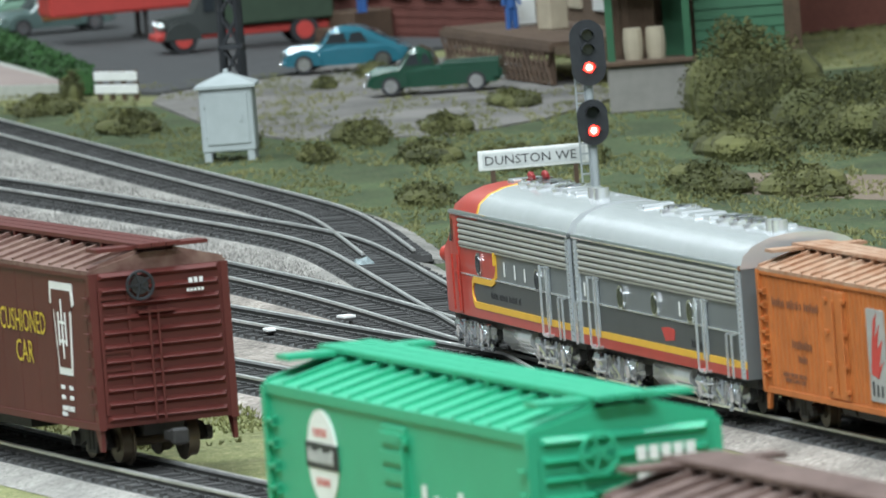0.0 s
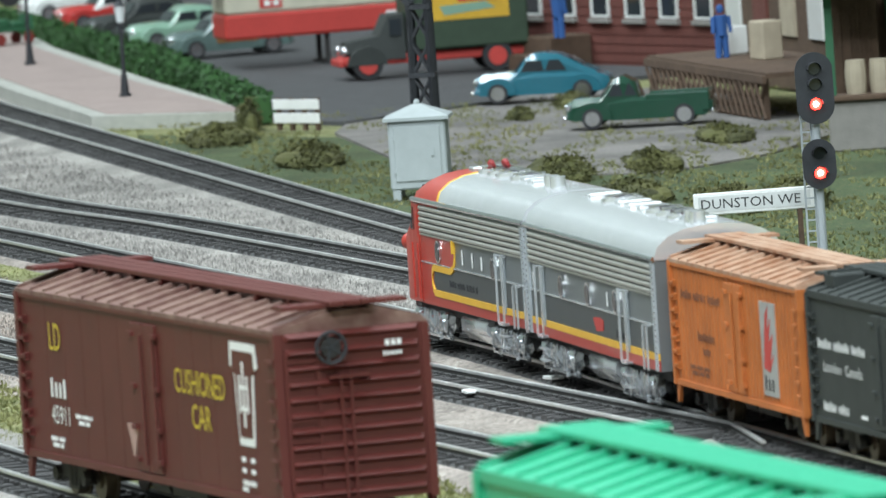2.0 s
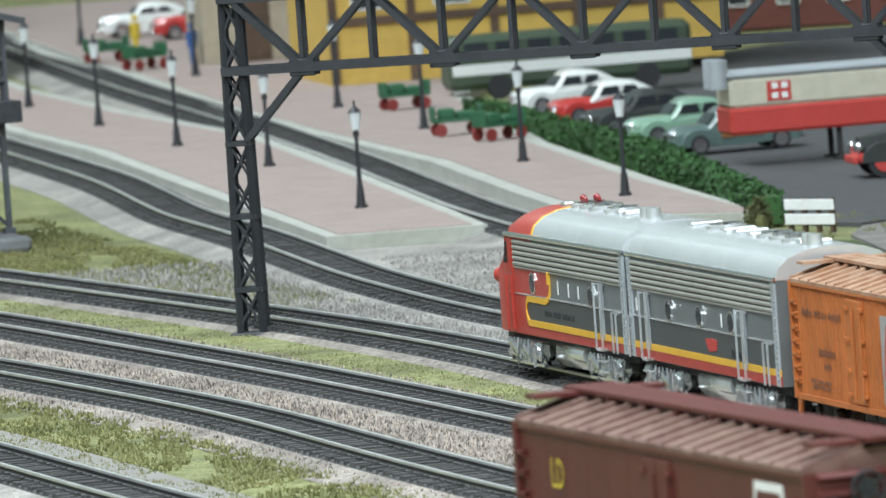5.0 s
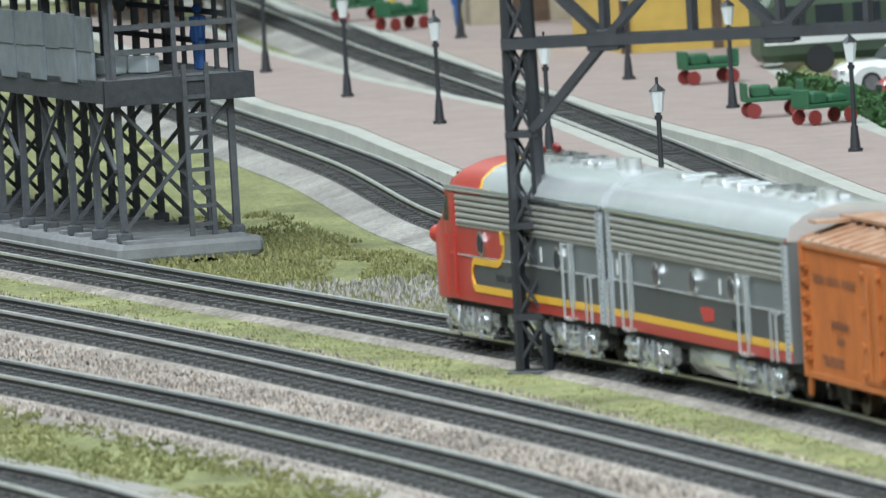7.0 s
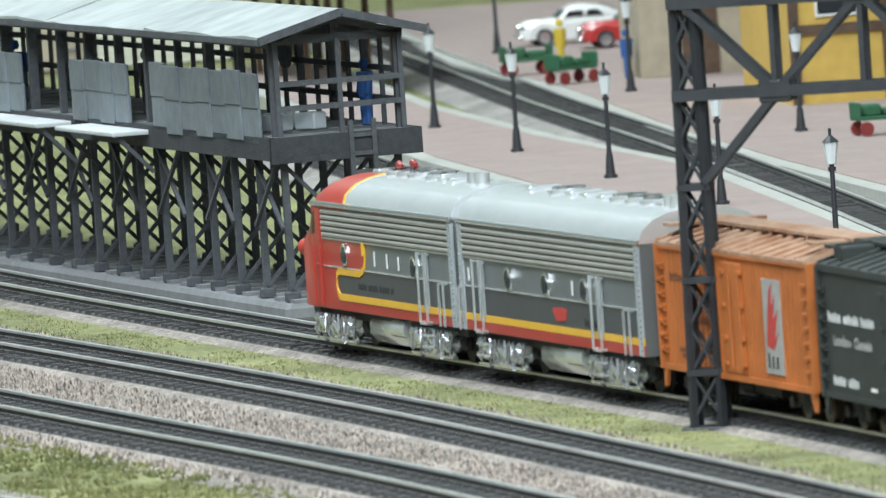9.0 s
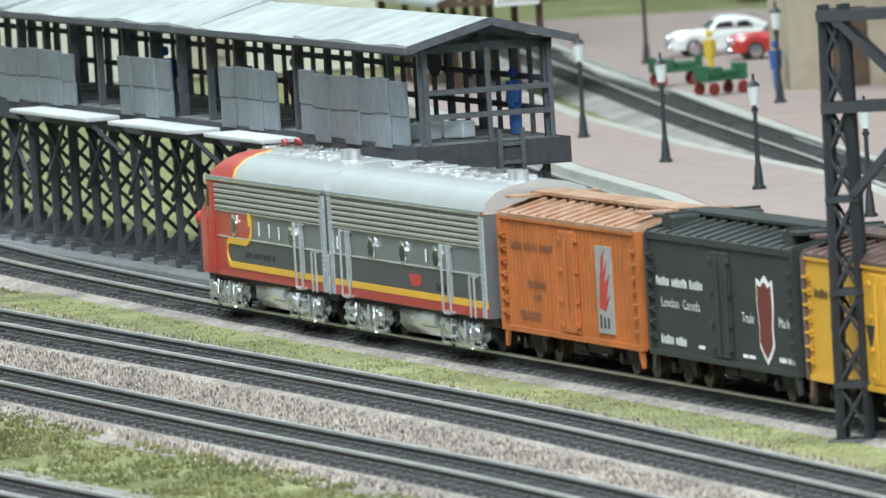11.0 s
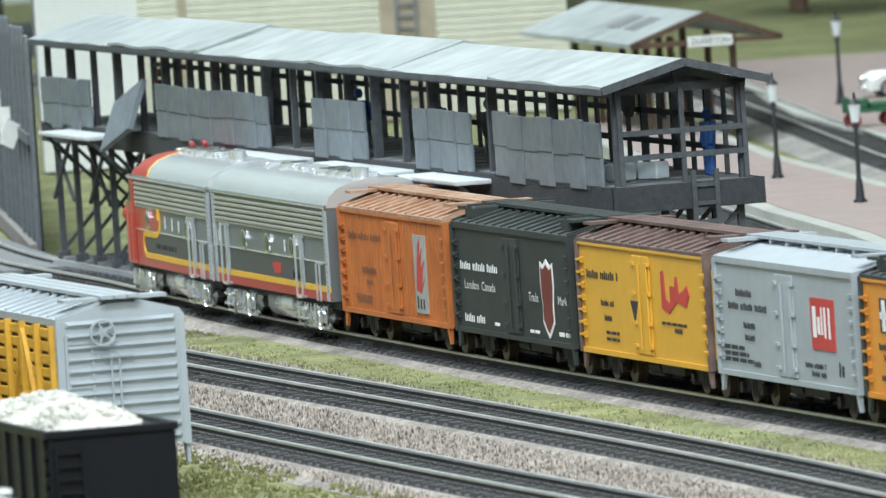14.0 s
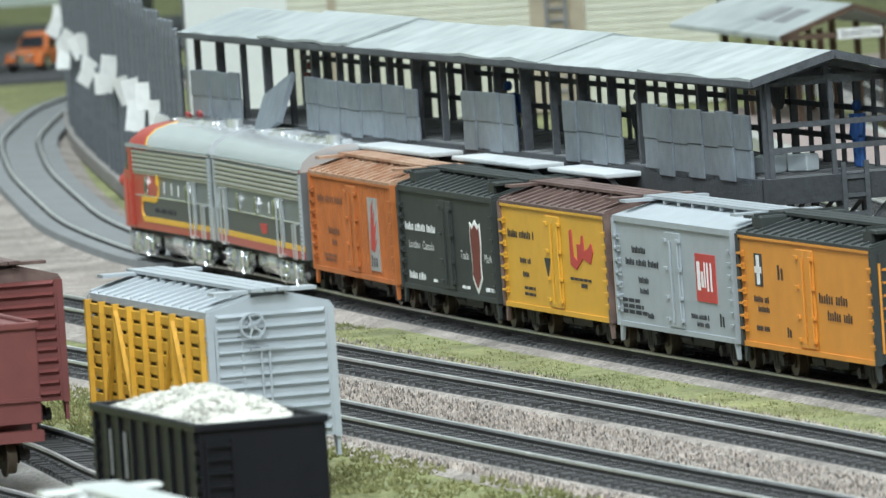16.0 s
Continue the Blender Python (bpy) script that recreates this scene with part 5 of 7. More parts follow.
    bars([(-36, 29, 46, 8), (42, 20, 26, 6)], 16.75, WHITE, car)
    g = G()
    for r, z in enumerate((39.5, 35)):
        for i in range(5):
            g.box(-75.4, -75.0, -12 + i * 2.2, -10.4 + i * 2.2, z, z + 2.4)
    part("end_lettering_bar", g, WHITE, car)
    car.matrix_basis = pose(0.1995, 1.237, RAILTOP, 0, 0, math.degrees(math.atan2(0.97, -0.243))) @ Matrix.Diagonal((1.35, 1.35, 1.35, 1))
    car = house_car("maroon_boxcar", "maroon boxcar with a dark brown roof", 146, MAROON, MAROON, BROWN_R, doors=1)
    car.matrix_basis = pose(0.2525, 0.936, RAILTOP, 0, 0, 104) @ Matrix.Diagonal((1.3, 1.3, 1.3, 1))
    car = house_car("maroon_boxcar", "faded maroon boxcar with plain ends", 146, MAROON, MAROON, BROWN_R, doors=1, corrugated=True)
    car.matrix_basis = pose(-0.369, 3.625, RAILTOP, 0, 0, 107.5) @ Matrix.Diagonal((1.08, 1.08, 1.08, 1))
    # stock car with yellow slatted sides
    car = house_car("stock_car", "silver stock car with yellow slatted sides", 132, CARSILVER, CARSILVER, CARSILVER, corrugated=True, doors=0)
    # black sheet over the closed body, painting the shade between slats
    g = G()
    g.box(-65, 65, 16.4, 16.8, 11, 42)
    back = part("slat_gap_shade", g, HOPBLK, car)
    for i in range(9):
        z = 11 + i * 3.5
        g = G()
        g.cbox(-65.5, 65.5, 16.8, 17.6, z, z + 2.5, 0.2)
        part("slat", g, STOCKY, back)
    for i in range(9):
        x = -64 + i * 16
        g = G()
        g.bar((x, 18, 10.5), (x, 18, 42.5), 1.8)
        part("side_post", g, STOCKY, car)
        if i in (1, 2, 5, 6):
            g = G()
            g.bar((x, 18, 12), (x + 16, 18, 41), 1.4) if i % 2 else g.bar((x, 18, 41), (x + 16, 18, 12), 1.4)
            part("side_brace", g, STOCKY, car)
    car.matrix_basis = pose(-0.271, 3.4, RAILTOP, 0, 0, 108.4) @ Matrix.Diagonal((1.08, 1.08, 1.08, 1))
    hopper(pose(-0.243, 3.02, RAILTOP, 0, 0, 108.4), HOPBLK, "black open hopper car heaped with pale crushed stone", True, 1.0)
    hopper(pose(-0.356, 3.45, RAILTOP, 0, 0, 107.5), MAROON, "brown ribbed open hopper car", False, 1.05)
    car = house_car("pale_boxcar", "pale mint boxcar with a white roof", 179, mat("pale_mint", (0.5, 0.66, 0.6), 0.5), CARSILVER, WHITECAR, doors=1)
    car.matrix_basis = pose(-0.2153, 2.6, RAILTOP, 0, 0, 107.5)


def hopper(at, material, label, load, k):
    car = thing("hopper_car", label, "freight car", "hopper cars")
    h, w, zt = 57, 16.5, 41
    g = G()
    g.loft([[(-h, -w, zt), (h, -w, zt), (h, w, zt), (-h, w, zt)], [(-h, -w, 14), (h, -w, 14), (h, w, 14), (-h, w, 14)], [(-h + 22, -w + 4, 8), (h - 22, -w + 4, 8), (h - 22, w - 4, 8), (-h + 22, w - 4, 8)]])
    part("body", g, material, car)
    g = G()
    for y in (-w, w):
        g.cbox(-h - 0.8, h + 0.8, y - 1, y + 1, zt - 1, zt + 1, 0.3)
    for x in (-h, h):
        g.cbox(x - 1, x + 1, -w, w, zt - 1, zt + 1, 0.3)
    part("rim", g, material, car)
    for i in range(9):
        x = -h + 3 + (2 * h - 6) * i / 8
        for s in (-1, 1):
            g = G()
            g.box(x - 1, x + 1, s * w - 0.8, s * w + 0.9, 14, zt - 1)
            part("side_post", g, material, car)
    for s in (-1, 1):
        g = G()
        for y in (-w + 2, w - 2, 0):
            g.bar((s * (h - 1), y, 10), (s * (h - 1), y, zt - 12), 1.4)
        g.box(s * h - 3, s * h + 3, -w, w, 9, 12).box(s * h - 1, s * h + 1, -w, w, 20, 21)
        part("end_frame", g, material, car)
    grabs(car, h, w, 14, zt - 3, material)
    if load:
        g, rnd = G(), random.Random(9)
        g.loft([[(x, y, zt - 3 + 8 * (1 - abs(x / h) ** 3) * (1 - abs(y / w) ** 2.2)) for y in np.linspace(-w + 1, w - 1, 9)] + [(x, w - 1, zt - 6), (x, -w + 1, zt - 6)] for x in np.linspace(-h + 1, h - 1, 14)])
        for i in range(2600):
            u, v = rnd.uniform(-1, 1), rnd.uniform(-1, 1)
            z = zt - 2 + 7 * (1 - abs(u) ** 3) * (1 - abs(v) ** 2.2) + 1.1 * math.sin(u * 9) + rnd.uniform(-0.6, 0.6)
            r = rnd.uniform(0.5, 1.15)
            g.ball((u * (h - 2), v * (w - 1.6), z), r, r, r * 0.8, 5, 4)
        tagged(part("stone_load", g, random_tint(mat("pale_crushed_stone", (0.55, 0.53, 0.47), 0.9, 0, 0.2, 200), 0.3), car, "heaped pale crushed stone"), kind="stuff")
        bars([(20, 30, 8, 12), (36, 30, 8, 12)], w + 0.4, mat("faded_white_print", (0.18, 0.18, 0.18), 0.7), car)
    for e in (-1, 1):
        freight_truck(car, e * (h - 17))
        coupler(car, e * h, e)
    car.matrix_basis = at @ Matrix.Diagonal((k, k, k, 1))

# ---- lineside: cabinet, signal, sign ----
def build_lineside():
    box = thing("relay_cabinet", "pale grey steel relay cabinet with pitched lid", "cabinet", at=pose(0.2465, 3.1, 0, 0, 0, -8))
    g = G()
    g.cbox(-10.5, 10.5, -9, 9, 4, 29, 0.6)
    body = part("body", g, CABINET, box)
    g = G()
    g.loft([[(-12, -10.5, 29), (12, -10.5, 29), (12, 10.5, 29), (-12, 10.5, 29)], [(-12, -10.5, 30.2), (12, -10.5, 30.2), (12, 10.5, 30.2), (-12, 10.5, 30.2)], [(-1.5, -1.5, 34.5), (1.5, -1.5, 34.5), (1.5, 1.5, 34.5), (-1.5, 1.5, 34.5)]])
    lid = part("lid", g, CABINET, box)
    g = G()
    g.ball((0, 0, 35), 1.2, 1.2, 1.4)
    part("finial", g, CABINET, lid)
    for sx in (-1, 1):
        for sy in (-1, 1):
            g = G()
            g.cbox(sx * 8.5 - 1.5, sx * 8.5 + 1.5, sy * 7 - 1.5, sy * 7 + 1.5, 0, 4.2, 0.3)
            part("foot", g, CABINET, box)
    g = G()
    g.cbox(-8.5, 8.5, -9.6, -9, 7, 27, 0.2).box(5, 6, -10.2, -9.5, 16, 19).box(-8.8, -8, -10, -9.3, 10, 12).box(-8.8, -8, -10, -9.3, 22, 24)
    part("door", g, CABINET, body)
    sig = thing("block_signal", "two-headed block signal showing two red lights", "signal", at=pose(0.3505, 2.65, 0, 0, 0, 4))
    g = G()
    g.cyl((0, 0, 0), (0, 0, 66), 1.4, 12).cbox(-4, 4, -4, 4, 0, 4, 0.5)
    part("mast", g, CARSILVER, sig, smooth=True)
    g = G()
    for s in (-1, 1):
        g.bar((s * 1.6 - 3, 1.5, 2), (s * 1.6 - 3, 1.5, 62), 0.6)
    for i in range(16):
        g.bar((-4.6, 1.5, 5 + i * 3.6), (-1.4, 1.5, 5 + i * 3.6), 0.5)
    part("ladder", g, CARSILVER, sig)
    for zc, hh, ww, lens in ((59, 11.8, 6.3, 53.8), (34.2, 8.2, 5.6, 31.3)):
        g = G()
        ring = lambda y, k: [(k * ww * math.cos(6.28318 * i / 24), y, zc + k * (ww * math.sin(6.28318 * i / 24) + (hh - ww) * (1 if math.sin(6.28318 * i / 24) > 0 else -1))) for i in range(24)]
        g.loft([ring(-1.4, 0.93), ring(-2.4, 1.0), ring(-3.0, 1.0)])
        head = part("signal_head", g, IRON, sig, "black target board")
        for z in (lens, lens + 6.4, lens + 11.5 if hh > 10 else lens + 6.4):
            g = G()
            n = 12
            up = [(2.2 * math.cos(math.pi * i / n), 2.2 * math.sin(math.pi * i / n)) for i in range(n + 1)]
            for (xa, za), (xb, zb) in zip(up, up[1:]):
                g.add([(xa, -3, z + za), (xb, -3, z + zb), (xb, -6, z + zb), (xa, -6, z + za), (xa * 1.12, -3, z + za * 1.12), (xb * 1.12, -3, z + zb * 1.12), (xb * 1.12, -6, z + zb * 1.12), (xa * 1.12, -6, z + za * 1.12)], [(0, 1, 2, 3), (4, 7, 6, 5), (3, 2, 6, 7)])
            part("hood", g, IRON, head)
            g = G()
            g.cyl((0, -3.0, z), (0, -3.5, z), 1.9, 16)
            part("lens", g, SIGRED if z == lens else GLASS, head, "lit red lens" if z == lens else "")
        g = G()
        g.cyl((0, -3.5, lens), (0, -3.8, lens), 1.0, 12)
        part("lamp_core", g, SIGCORE, head)
        g = G()
        g.cbox(-3, 3, -1.4, 3, zc - 4, zc + 4, 0.5)
        part("lamp_housing", g, IRON, head)
    sign = thing("station_board", "white framed station name board on short posts", "sign", at=pose(0.3305, 2.67, 0, 0, 0, 4))
    g = G()
    g.cbox(-20, 20, -0.9, 0.9, 18.4, 25.6, 0.3)
    board = part("board", g, WHITE, sign)
    g = G()
    g.box(-18.6, 18.6, -1.05, -0.8, 19.5, 24.5)
    part("grey_field", g, mat("pale_grey_field", (0.6, 0.61, 0.6), 0.6), board)
    t = letters("DUNSTON WE", 0, 22, 33, 3.2, 0, BLACKP, board)
    t.matrix_basis = pose(-0.0012, -0.00115, 0, 0, 0, 180)
    for x in (-15, 15):
        g = G()
        g.bar((x, 0, 0), (x, 0, 18.6), 1.6)
        part("post", g, WOODBR, sign)
    bag = G()
    rings = []
    for i in range(11):
        u = i / 10
        hgt, wid = 5.6 * math.sin(math.pi * min(1, u * 1.9 + 0.06)) ** 0.6 * (u < 0.5) + (1.6 - 1.2 * (u - 0.5)) * (u >= 0.5), 9 * (1 - 0.6 * u)
        rings.append([(-9 + 19 * u, wid * q, max(0.3, hgt * (1 - q * q) * (1 + 0.25 * math.sin(i * 2.3 + q * 5)))) for q in (-1, -0.66, -0.33, 0, 0.33, 0.66, 1)] + [(-9 + 19 * u, wid, 0), (-9 + 19 * u, -wid, 0)])
    bag.loft(rings)
    for cx, cy, rz in ((0.2332, 2.256, 20), (0.2074, 2.2296, 10)):
        g = G()
        g.cbox(-2.2, 2.2, -3, 3, 0, 0.9, 0.2)
        solo("white_chip", g, WHITE, "small white scrap chip lying on the ties", "scrap", "chips on the track", at=pose(cx, cy, 0.0045, 0, 0, rz))
    solo("scrap_pile", bag, mat("pale_blue_grey_scrap", (0.26, 0.31, 0.32), 0.5, 0, 0.2, 200, 0.5), "pale blue grey heap of scrap beside the track", "scrap", at=pose(0.2595, 2.485, 0))


# ---- road vehicles: x forward, mm ----
def auto(name, label, paint, at, length=56, height=18.5, body=None, pickup=False, group="road vehicles", roofm=None, hub=CHROME, long_roof=False):
    car = thing(name, label, "car", group, at=at)
    w = 10.5
    h = length / 2
    def ring(x, wid, z0, z1, r=1.6):
        return [(x, -wid, z0), (x, wid, z0), (x, wid, z1 - r), (x, wid - r, z1), (x, -wid + r, z1), (x, -wid, z1 - r)]
    g = G()
    g.loft([ring(-h, w * 0.7, 5, 8.5), ring(-h + 3, w * 0.92, 3.2, 10.2), ring(-h + 14, w, 3, 11.4), ring(2, w, 3, 11.8), ring(h - 16, w * 0.86, 3, 12.4, 3), ring(h - 4, w * 0.66, 3.2, 11.8, 3), ring(h - 0.6, w * 0.52, 4, 10, 2.4)])
    part("body", g, paint, car, smooth=True)
    for sx in (-1, 1):
        for sy in (-1, 1):
            g = G()
            cx = sx * length * 0.31
            n = 9
            arc = [(cx + 7.6 * math.cos(math.pi * i / n), 3.4 + 7.0 * math.sin(math.pi * i / n) ** 0.8) for i in range(n + 1)]
            g.plate(arc, sy * (w - 3.5), sy * (w + 0.7))
            part("fender", g, paint, car, smooth=True)
            g = G()
            g.cyl((cx, sy * (w - 2.4), 4.1), (cx, sy * (w + 0.9), 4.1), 4.1, 18)
            tyre = part("wheel", g, TYRE, car, smooth=True)
            g = G()
            g.cyl((cx, sy * (w + 0.8), 4.1), (cx, sy * (w + 1.15), 4.1), 2.9, 16)
            part("hubcap", g, hub, tyre, smooth=True)
    x0, x1 = (0, 11) if pickup else ((-h + 4, 9) if long_roof else (-h + 17, 7))
    top = height + (0 if pickup else 1.2)
    tail = [(x0 - 1, 12, 0.9), (x0 + 1, top - 2.4, 0.88)] if pickup or long_roof else [(x0 - 12, 11.2, 0.7), (x0 - 7, 13.4, 0.78), (x0 - 2, 16.2, 0.84), (x0 + 3, top - 0.9, 0.86)]
    g = G()
    g.loft([ring(x, w * k, 9, z, min(2.6, (z - 9) * 0.45)) for x, z, k in tail + [((x0 + x1) / 2, top, 0.86), (x1 - 4, top - 0.3, 0.86), (x1 - 0.8, top - 2.2, 0.86), (x1 + 3.2, 12.0, 0.88), (x1 + 4.6, 11.0, 0.86)]])
    cabin = part("cabin", g, roofm or paint, car, smooth=True)
    mid = (x0 + x1) / 2
    for sy in (-1, 1):
        for p, q, cut in ((x0 + 0.4, mid - 0.5, 1.6), (mid + 0.5, x1 - 0.2, 0.0)):
            g = G()
            y = sy * w * 0.885
            g.loft([[(p - 0.4, yy, 12.4), (q + 0.8 - cut * 0.4, yy, 12.4), (q - 1.4, yy, top - 2.9), (p + 0.8 + cut, yy, top - 2.9)] for yy in (y, y - sy * 0.4)])
            part("side_window", g, GLASS, cabin)
    g = G()
    g.loft([[(x1 + 3.4 + d, -w * 0.7, 12.6), (x1 + 3.4 + d, w * 0.7, 12.6), (x1 - 0.2 + d, w * 0.62, top - 2.4), (x1 - 0.2 + d, -w * 0.62, top - 2.4)] for d in (0, 0.5)])
    part("windshield", g, GLASS, cabin)
    if not (pickup or long_roof):
        g = G()
        g.loft([[(x0 - 6.2, -w * 0.45, 14.2 + d), (x0 - 6.2, w * 0.45, 14.2 + d), (x0 - 0.6, w * 0.45, 17.4 + d), (x0 - 0.6, -w * 0.45, 17.4 + d)] for d in (0, 0.4)])
        part("rear_window", g, GLASS, cabin)
    for e in (-1, 1):
        g = G()
        g.cbox(e * h - 0.8, e * h + 1.0, -w * 0.8, w * 0.8, 3.6, 5.4, 0.4)
        part("bumper", g, CHROME, car)
    for s in (-1, 1):
        g = G()
        g.ball((h - 1.6, s * 5.2, 8.4), 1.3, 1.5, 1.5)
        part("headlight", g, CHROME, car, smooth=True)
    g = G()
    g.cbox(h - 1.2, h + 0.5, -3, 3, 5, 9.5, 0.4)
    part("radiator_grille", g, CHROME, car)
    if pickup:
        g = G()
        for s in (-1, 1):
            g.cbox(-h + 1, -3, s * (w - 1) - 0.8, s * (w - 1) + 0.8, 5, 12.6, 0.4)
        g.box(-h + 1, -h + 2.2, -w + 1, w - 1, 5, 12.4)
        part("cargo_bed", g, paint, car)
    return car


def build_vehicles():
    auto("coupe", "teal blue rounded coupe with whitewall wheels", TEAL, pose(0.327, 3.6, 0.0008, 0, 0, 168))
    auto("pickup_truck", "dark green vintage pickup truck on gravel", DKGREEN, pose(0.351, 3.405, 0.0008, 0, 0, 170), 58, 20, pickup=True)
    for x, y, m, n, lab, long in ((0.219, 4.07, mat("slate_car_paint", (0.1, 0.15, 0.14), 0.3, coat=0.5), "station_wagon", "slate green station wagon with wooden side panels", True), (0.205, 4.16, PALEGREEN, "sedan", "pale green parked sedan beside the hedge", False), (0.19, 4.25, BLACKC, "sedan", "dark parked sedan beside the hedge", False),
                            (0.178, 4.35, REDCAR, "sedan", "red parked sedan with pale roof", False), (0.165, 4.46, WHITECAR, "sedan", "white parked sedan beside the hedge", False)):
        c = auto(n, lab, m, pose(x, y, 0.0008, 0, 0, 196), 58, 18, long_roof=long, roofm=WHITECAR if m is REDCAR else None)
        if n == "station_wagon":
            g = G()
            for s in (-1, 1):
                g.box(-26, 8, s * 10.6 - 0.4, s * 10.6 + 0.4, 6.5, 10.8)
            part("wood_panel", g, TAILGATE, c)
    for x, y, m, lab in ((-0.028, 5.42, WHITECAR, "white parked car by the station"), (0.0, 5.36, REDCAR, "red convertible parked by the station"), (0.02, 5.28, TEAL, "blue car parked by the station"), (0.045, 5.2, WHITECAR, "white parked car by the station")):
        auto("sedan", lab, m, pose(x, y, 0.005, 0, 0, 190), 56, 17)
    # box truck
    tr = thing("box_truck", "dark green box truck with red wheels and a yellow poster", "truck", "road vehicles", at=pose(0.296, 3.83, 0.0008, 0, 0, 187))
    g = G()
    g.cbox(-40, 12, -13, 13, 11, 37, 0.8)
    box = part("cargo_box", g, mat("dark_olive_paint", (0.035, 0.06, 0.035), 0.5, 0, 0.15), tr)
    g = G()
    g.cbox(-41, 13, -13.6, 13.6, 36.6, 38.2, 0.5)
    part("box_roof", g, CARSILVER, box)
    g = G()
    g.box(-32, 2, 13, 13.3, 23, 34)
    po = part("poster", g, mat("poster_yellow", (0.6, 0.36, 0.03), 0.6), box)
    g = G()
    g.box(-30, -10, 13.25, 13.5, 30.5, 33)
    part("poster_red_bar", g, REDP, po)
    g = G()
    g.plate([(-4, 25), (-2, 29), (-22, 30), (-26, 27)], 13.25, 13.45)
    part("poster_fish_shape", g, PALEGREEN, po)
    g = G()
    g.cbox(-40, 40, -9, 9, 6, 10, 0.8)
    part("frame", g, REDP, tr)
    g = G()
    g.loft([[(13, -10.5, 8), (13, 10.5, 8), (13, 9.5, 27), (13, -9.5, 27)], [(22, -10, 8), (22, 10, 8), (20, 9, 26.5), (20, -9, 26.5)], [(24, -9, 8), (24, 9, 8), (24, 8, 18), (24, -8, 18)], [(39, -6.5, 8), (39, 6.5, 8), (38, 5.5, 16), (38, -5.5, 16)]])
    cab = part("cab", g, BLACKC, tr, smooth=True)
    g = G()
    g.box(14.5, 19.5, 9.6, 10.4, 18, 25)
    part("cab_window", g, GLASS, cab)
    for s in (-1, 1):
        g = G()
        g.ball((39, s * 7.5, 12.5), 2.2, 2.2, 2.2)
        part("headlight", g, CHROME, tr, smooth=True)
        for x in (30, -26):
            g = G()
            g.cyl((x, s * 8.5, 6.4), (x, s * 12.5, 6.4), 6.4, 20)
            ty = part("wheel", g, TYRE, tr, smooth=True)
            g = G()
            g.cyl((x, s * 12.4, 6.4), (x, s * 12.9, 6.4), 4.0, 16)
            part("red_rim", g, REDP, ty, smooth=True)
            g = G()
            n = 9
            g.plate([(x + 8.6 * math.cos(math.pi * i / n), 6.2 + 8 * math.sin(math.pi * i / n)) for i in range(n + 1)], s * 7, s * 13)
            part("fender", g, BLACKC, tr, smooth=True) if x > 0 else None
    g = G()
    g.cbox(40, 42, -11, 11, 6, 9, 0.5)
    part("bumper", g, REDP, tr)
    # semi-trailer, parked on its legs
    tl = thing("semi_trailer", "cream over red semi-trailer with silver roof parked on its legs", "trailer", "road vehicles", at=pose(0.2115, 3.965, 0.0008, 0, 0, 9))
    g = G()
    g.cbox(0, 150, -14, 14, 13, 24, 1.2)
    part("red_lower_body", g, REDP, tl)
    g = G()
    g.cbox(0.4, 150, -13.8, 13.8, 24, 36, 1.2)
    up = part("cream_upper_body", g, mat("cream_paint", (0.55, 0.52, 0.41), 0.5), tl)
    g = G()
    g.cbox(-0.5, 151, -14.4, 14.4, 36, 38.6, 1.0)
    part("roof", g, CARSILVER, tl)
    g = G()
    g.box(16, 26, -14.2, -13.6, 26, 34)
    e = part("red_square_emblem", g, REDP, up)
    g = G()
    for x in (18, 22):
        for z in (27, 31):
            g.box(x, x + 2.6, -14.35, -14.1, z, z + 2.4)
    part("emblem_detail", g, WHITE, e)
    g = G()
    for i in range(4):
        g.box(72 + i * 9, 78 + i * 9, -14.4, -13.9, 16, 21)
    part("lettering_bar", g, WHITE, tl)
    g = G()
    for y in (-9, 9):
        g.bar((46, y, 0), (46, y, 13), 2.0).cbox(43, 49, y - 2.4, y + 2.4, 0, 1, 0.3)
    part("landing_leg", g, DARK, tl)
    g = G()
    for x in (122, 136):
        for s in (-1, 1):
            g.cyl((x, s * 8, 6.2), (x, s * 13.5, 6.2), 6.2, 18)
    part("rear_wheels", g, TYRE, tl, smooth=True)
    g = G()
    g.cyl((-3, -10, 32), (-3, -10, 44), 4, 12).cyl((-3, 2, 32), (-3, 2, 44), 4, 12)
    part("front_tank", g, CARSILVER, tl, smooth=True)
    # baggage carts
    for x, y, a in ((0.09, 4.5, 20), (0.125, 4.2, 35), (0.108, 4.26, 10), (-0.05, 5.15, 15), (-0.03, 5.05, 40)):
        c = thing("baggage_cart", "green baggage cart with red spoked wheels", "cart", "baggage carts", at=pose(x, y, 0.005, 0, 0, a))
        g = G()
        g.cbox(-11, 11, -5, 5, 6, 7.6, 0.4)
        for e in (-1, 1):
            g.cbox(e * 10.5 - 0.6, e * 10.5 + 0.6, -5, 5, 7, 13, 0.3)
        part("deck", g, FOREST, c)
        g = G()
        g.cbox(-8, -1, -3.8, 3.8, 7.4, 12, 0.8).cbox(0, 8, -3.6, 3.6, 7.4, 10.5, 0.8)
        part("load", g, FOREST, c)
        for e in (-1, 1):
            for s in (-1, 1):
                g = G()
                g.cyl((e * 8, s * 4.6, 2.8), (e * 8, s * 5.4, 2.8), 2.8, 14)
                part("wheel", g, mat("dull_red_wheel", (0.22, 0.03, 0.025), 0.6), c)


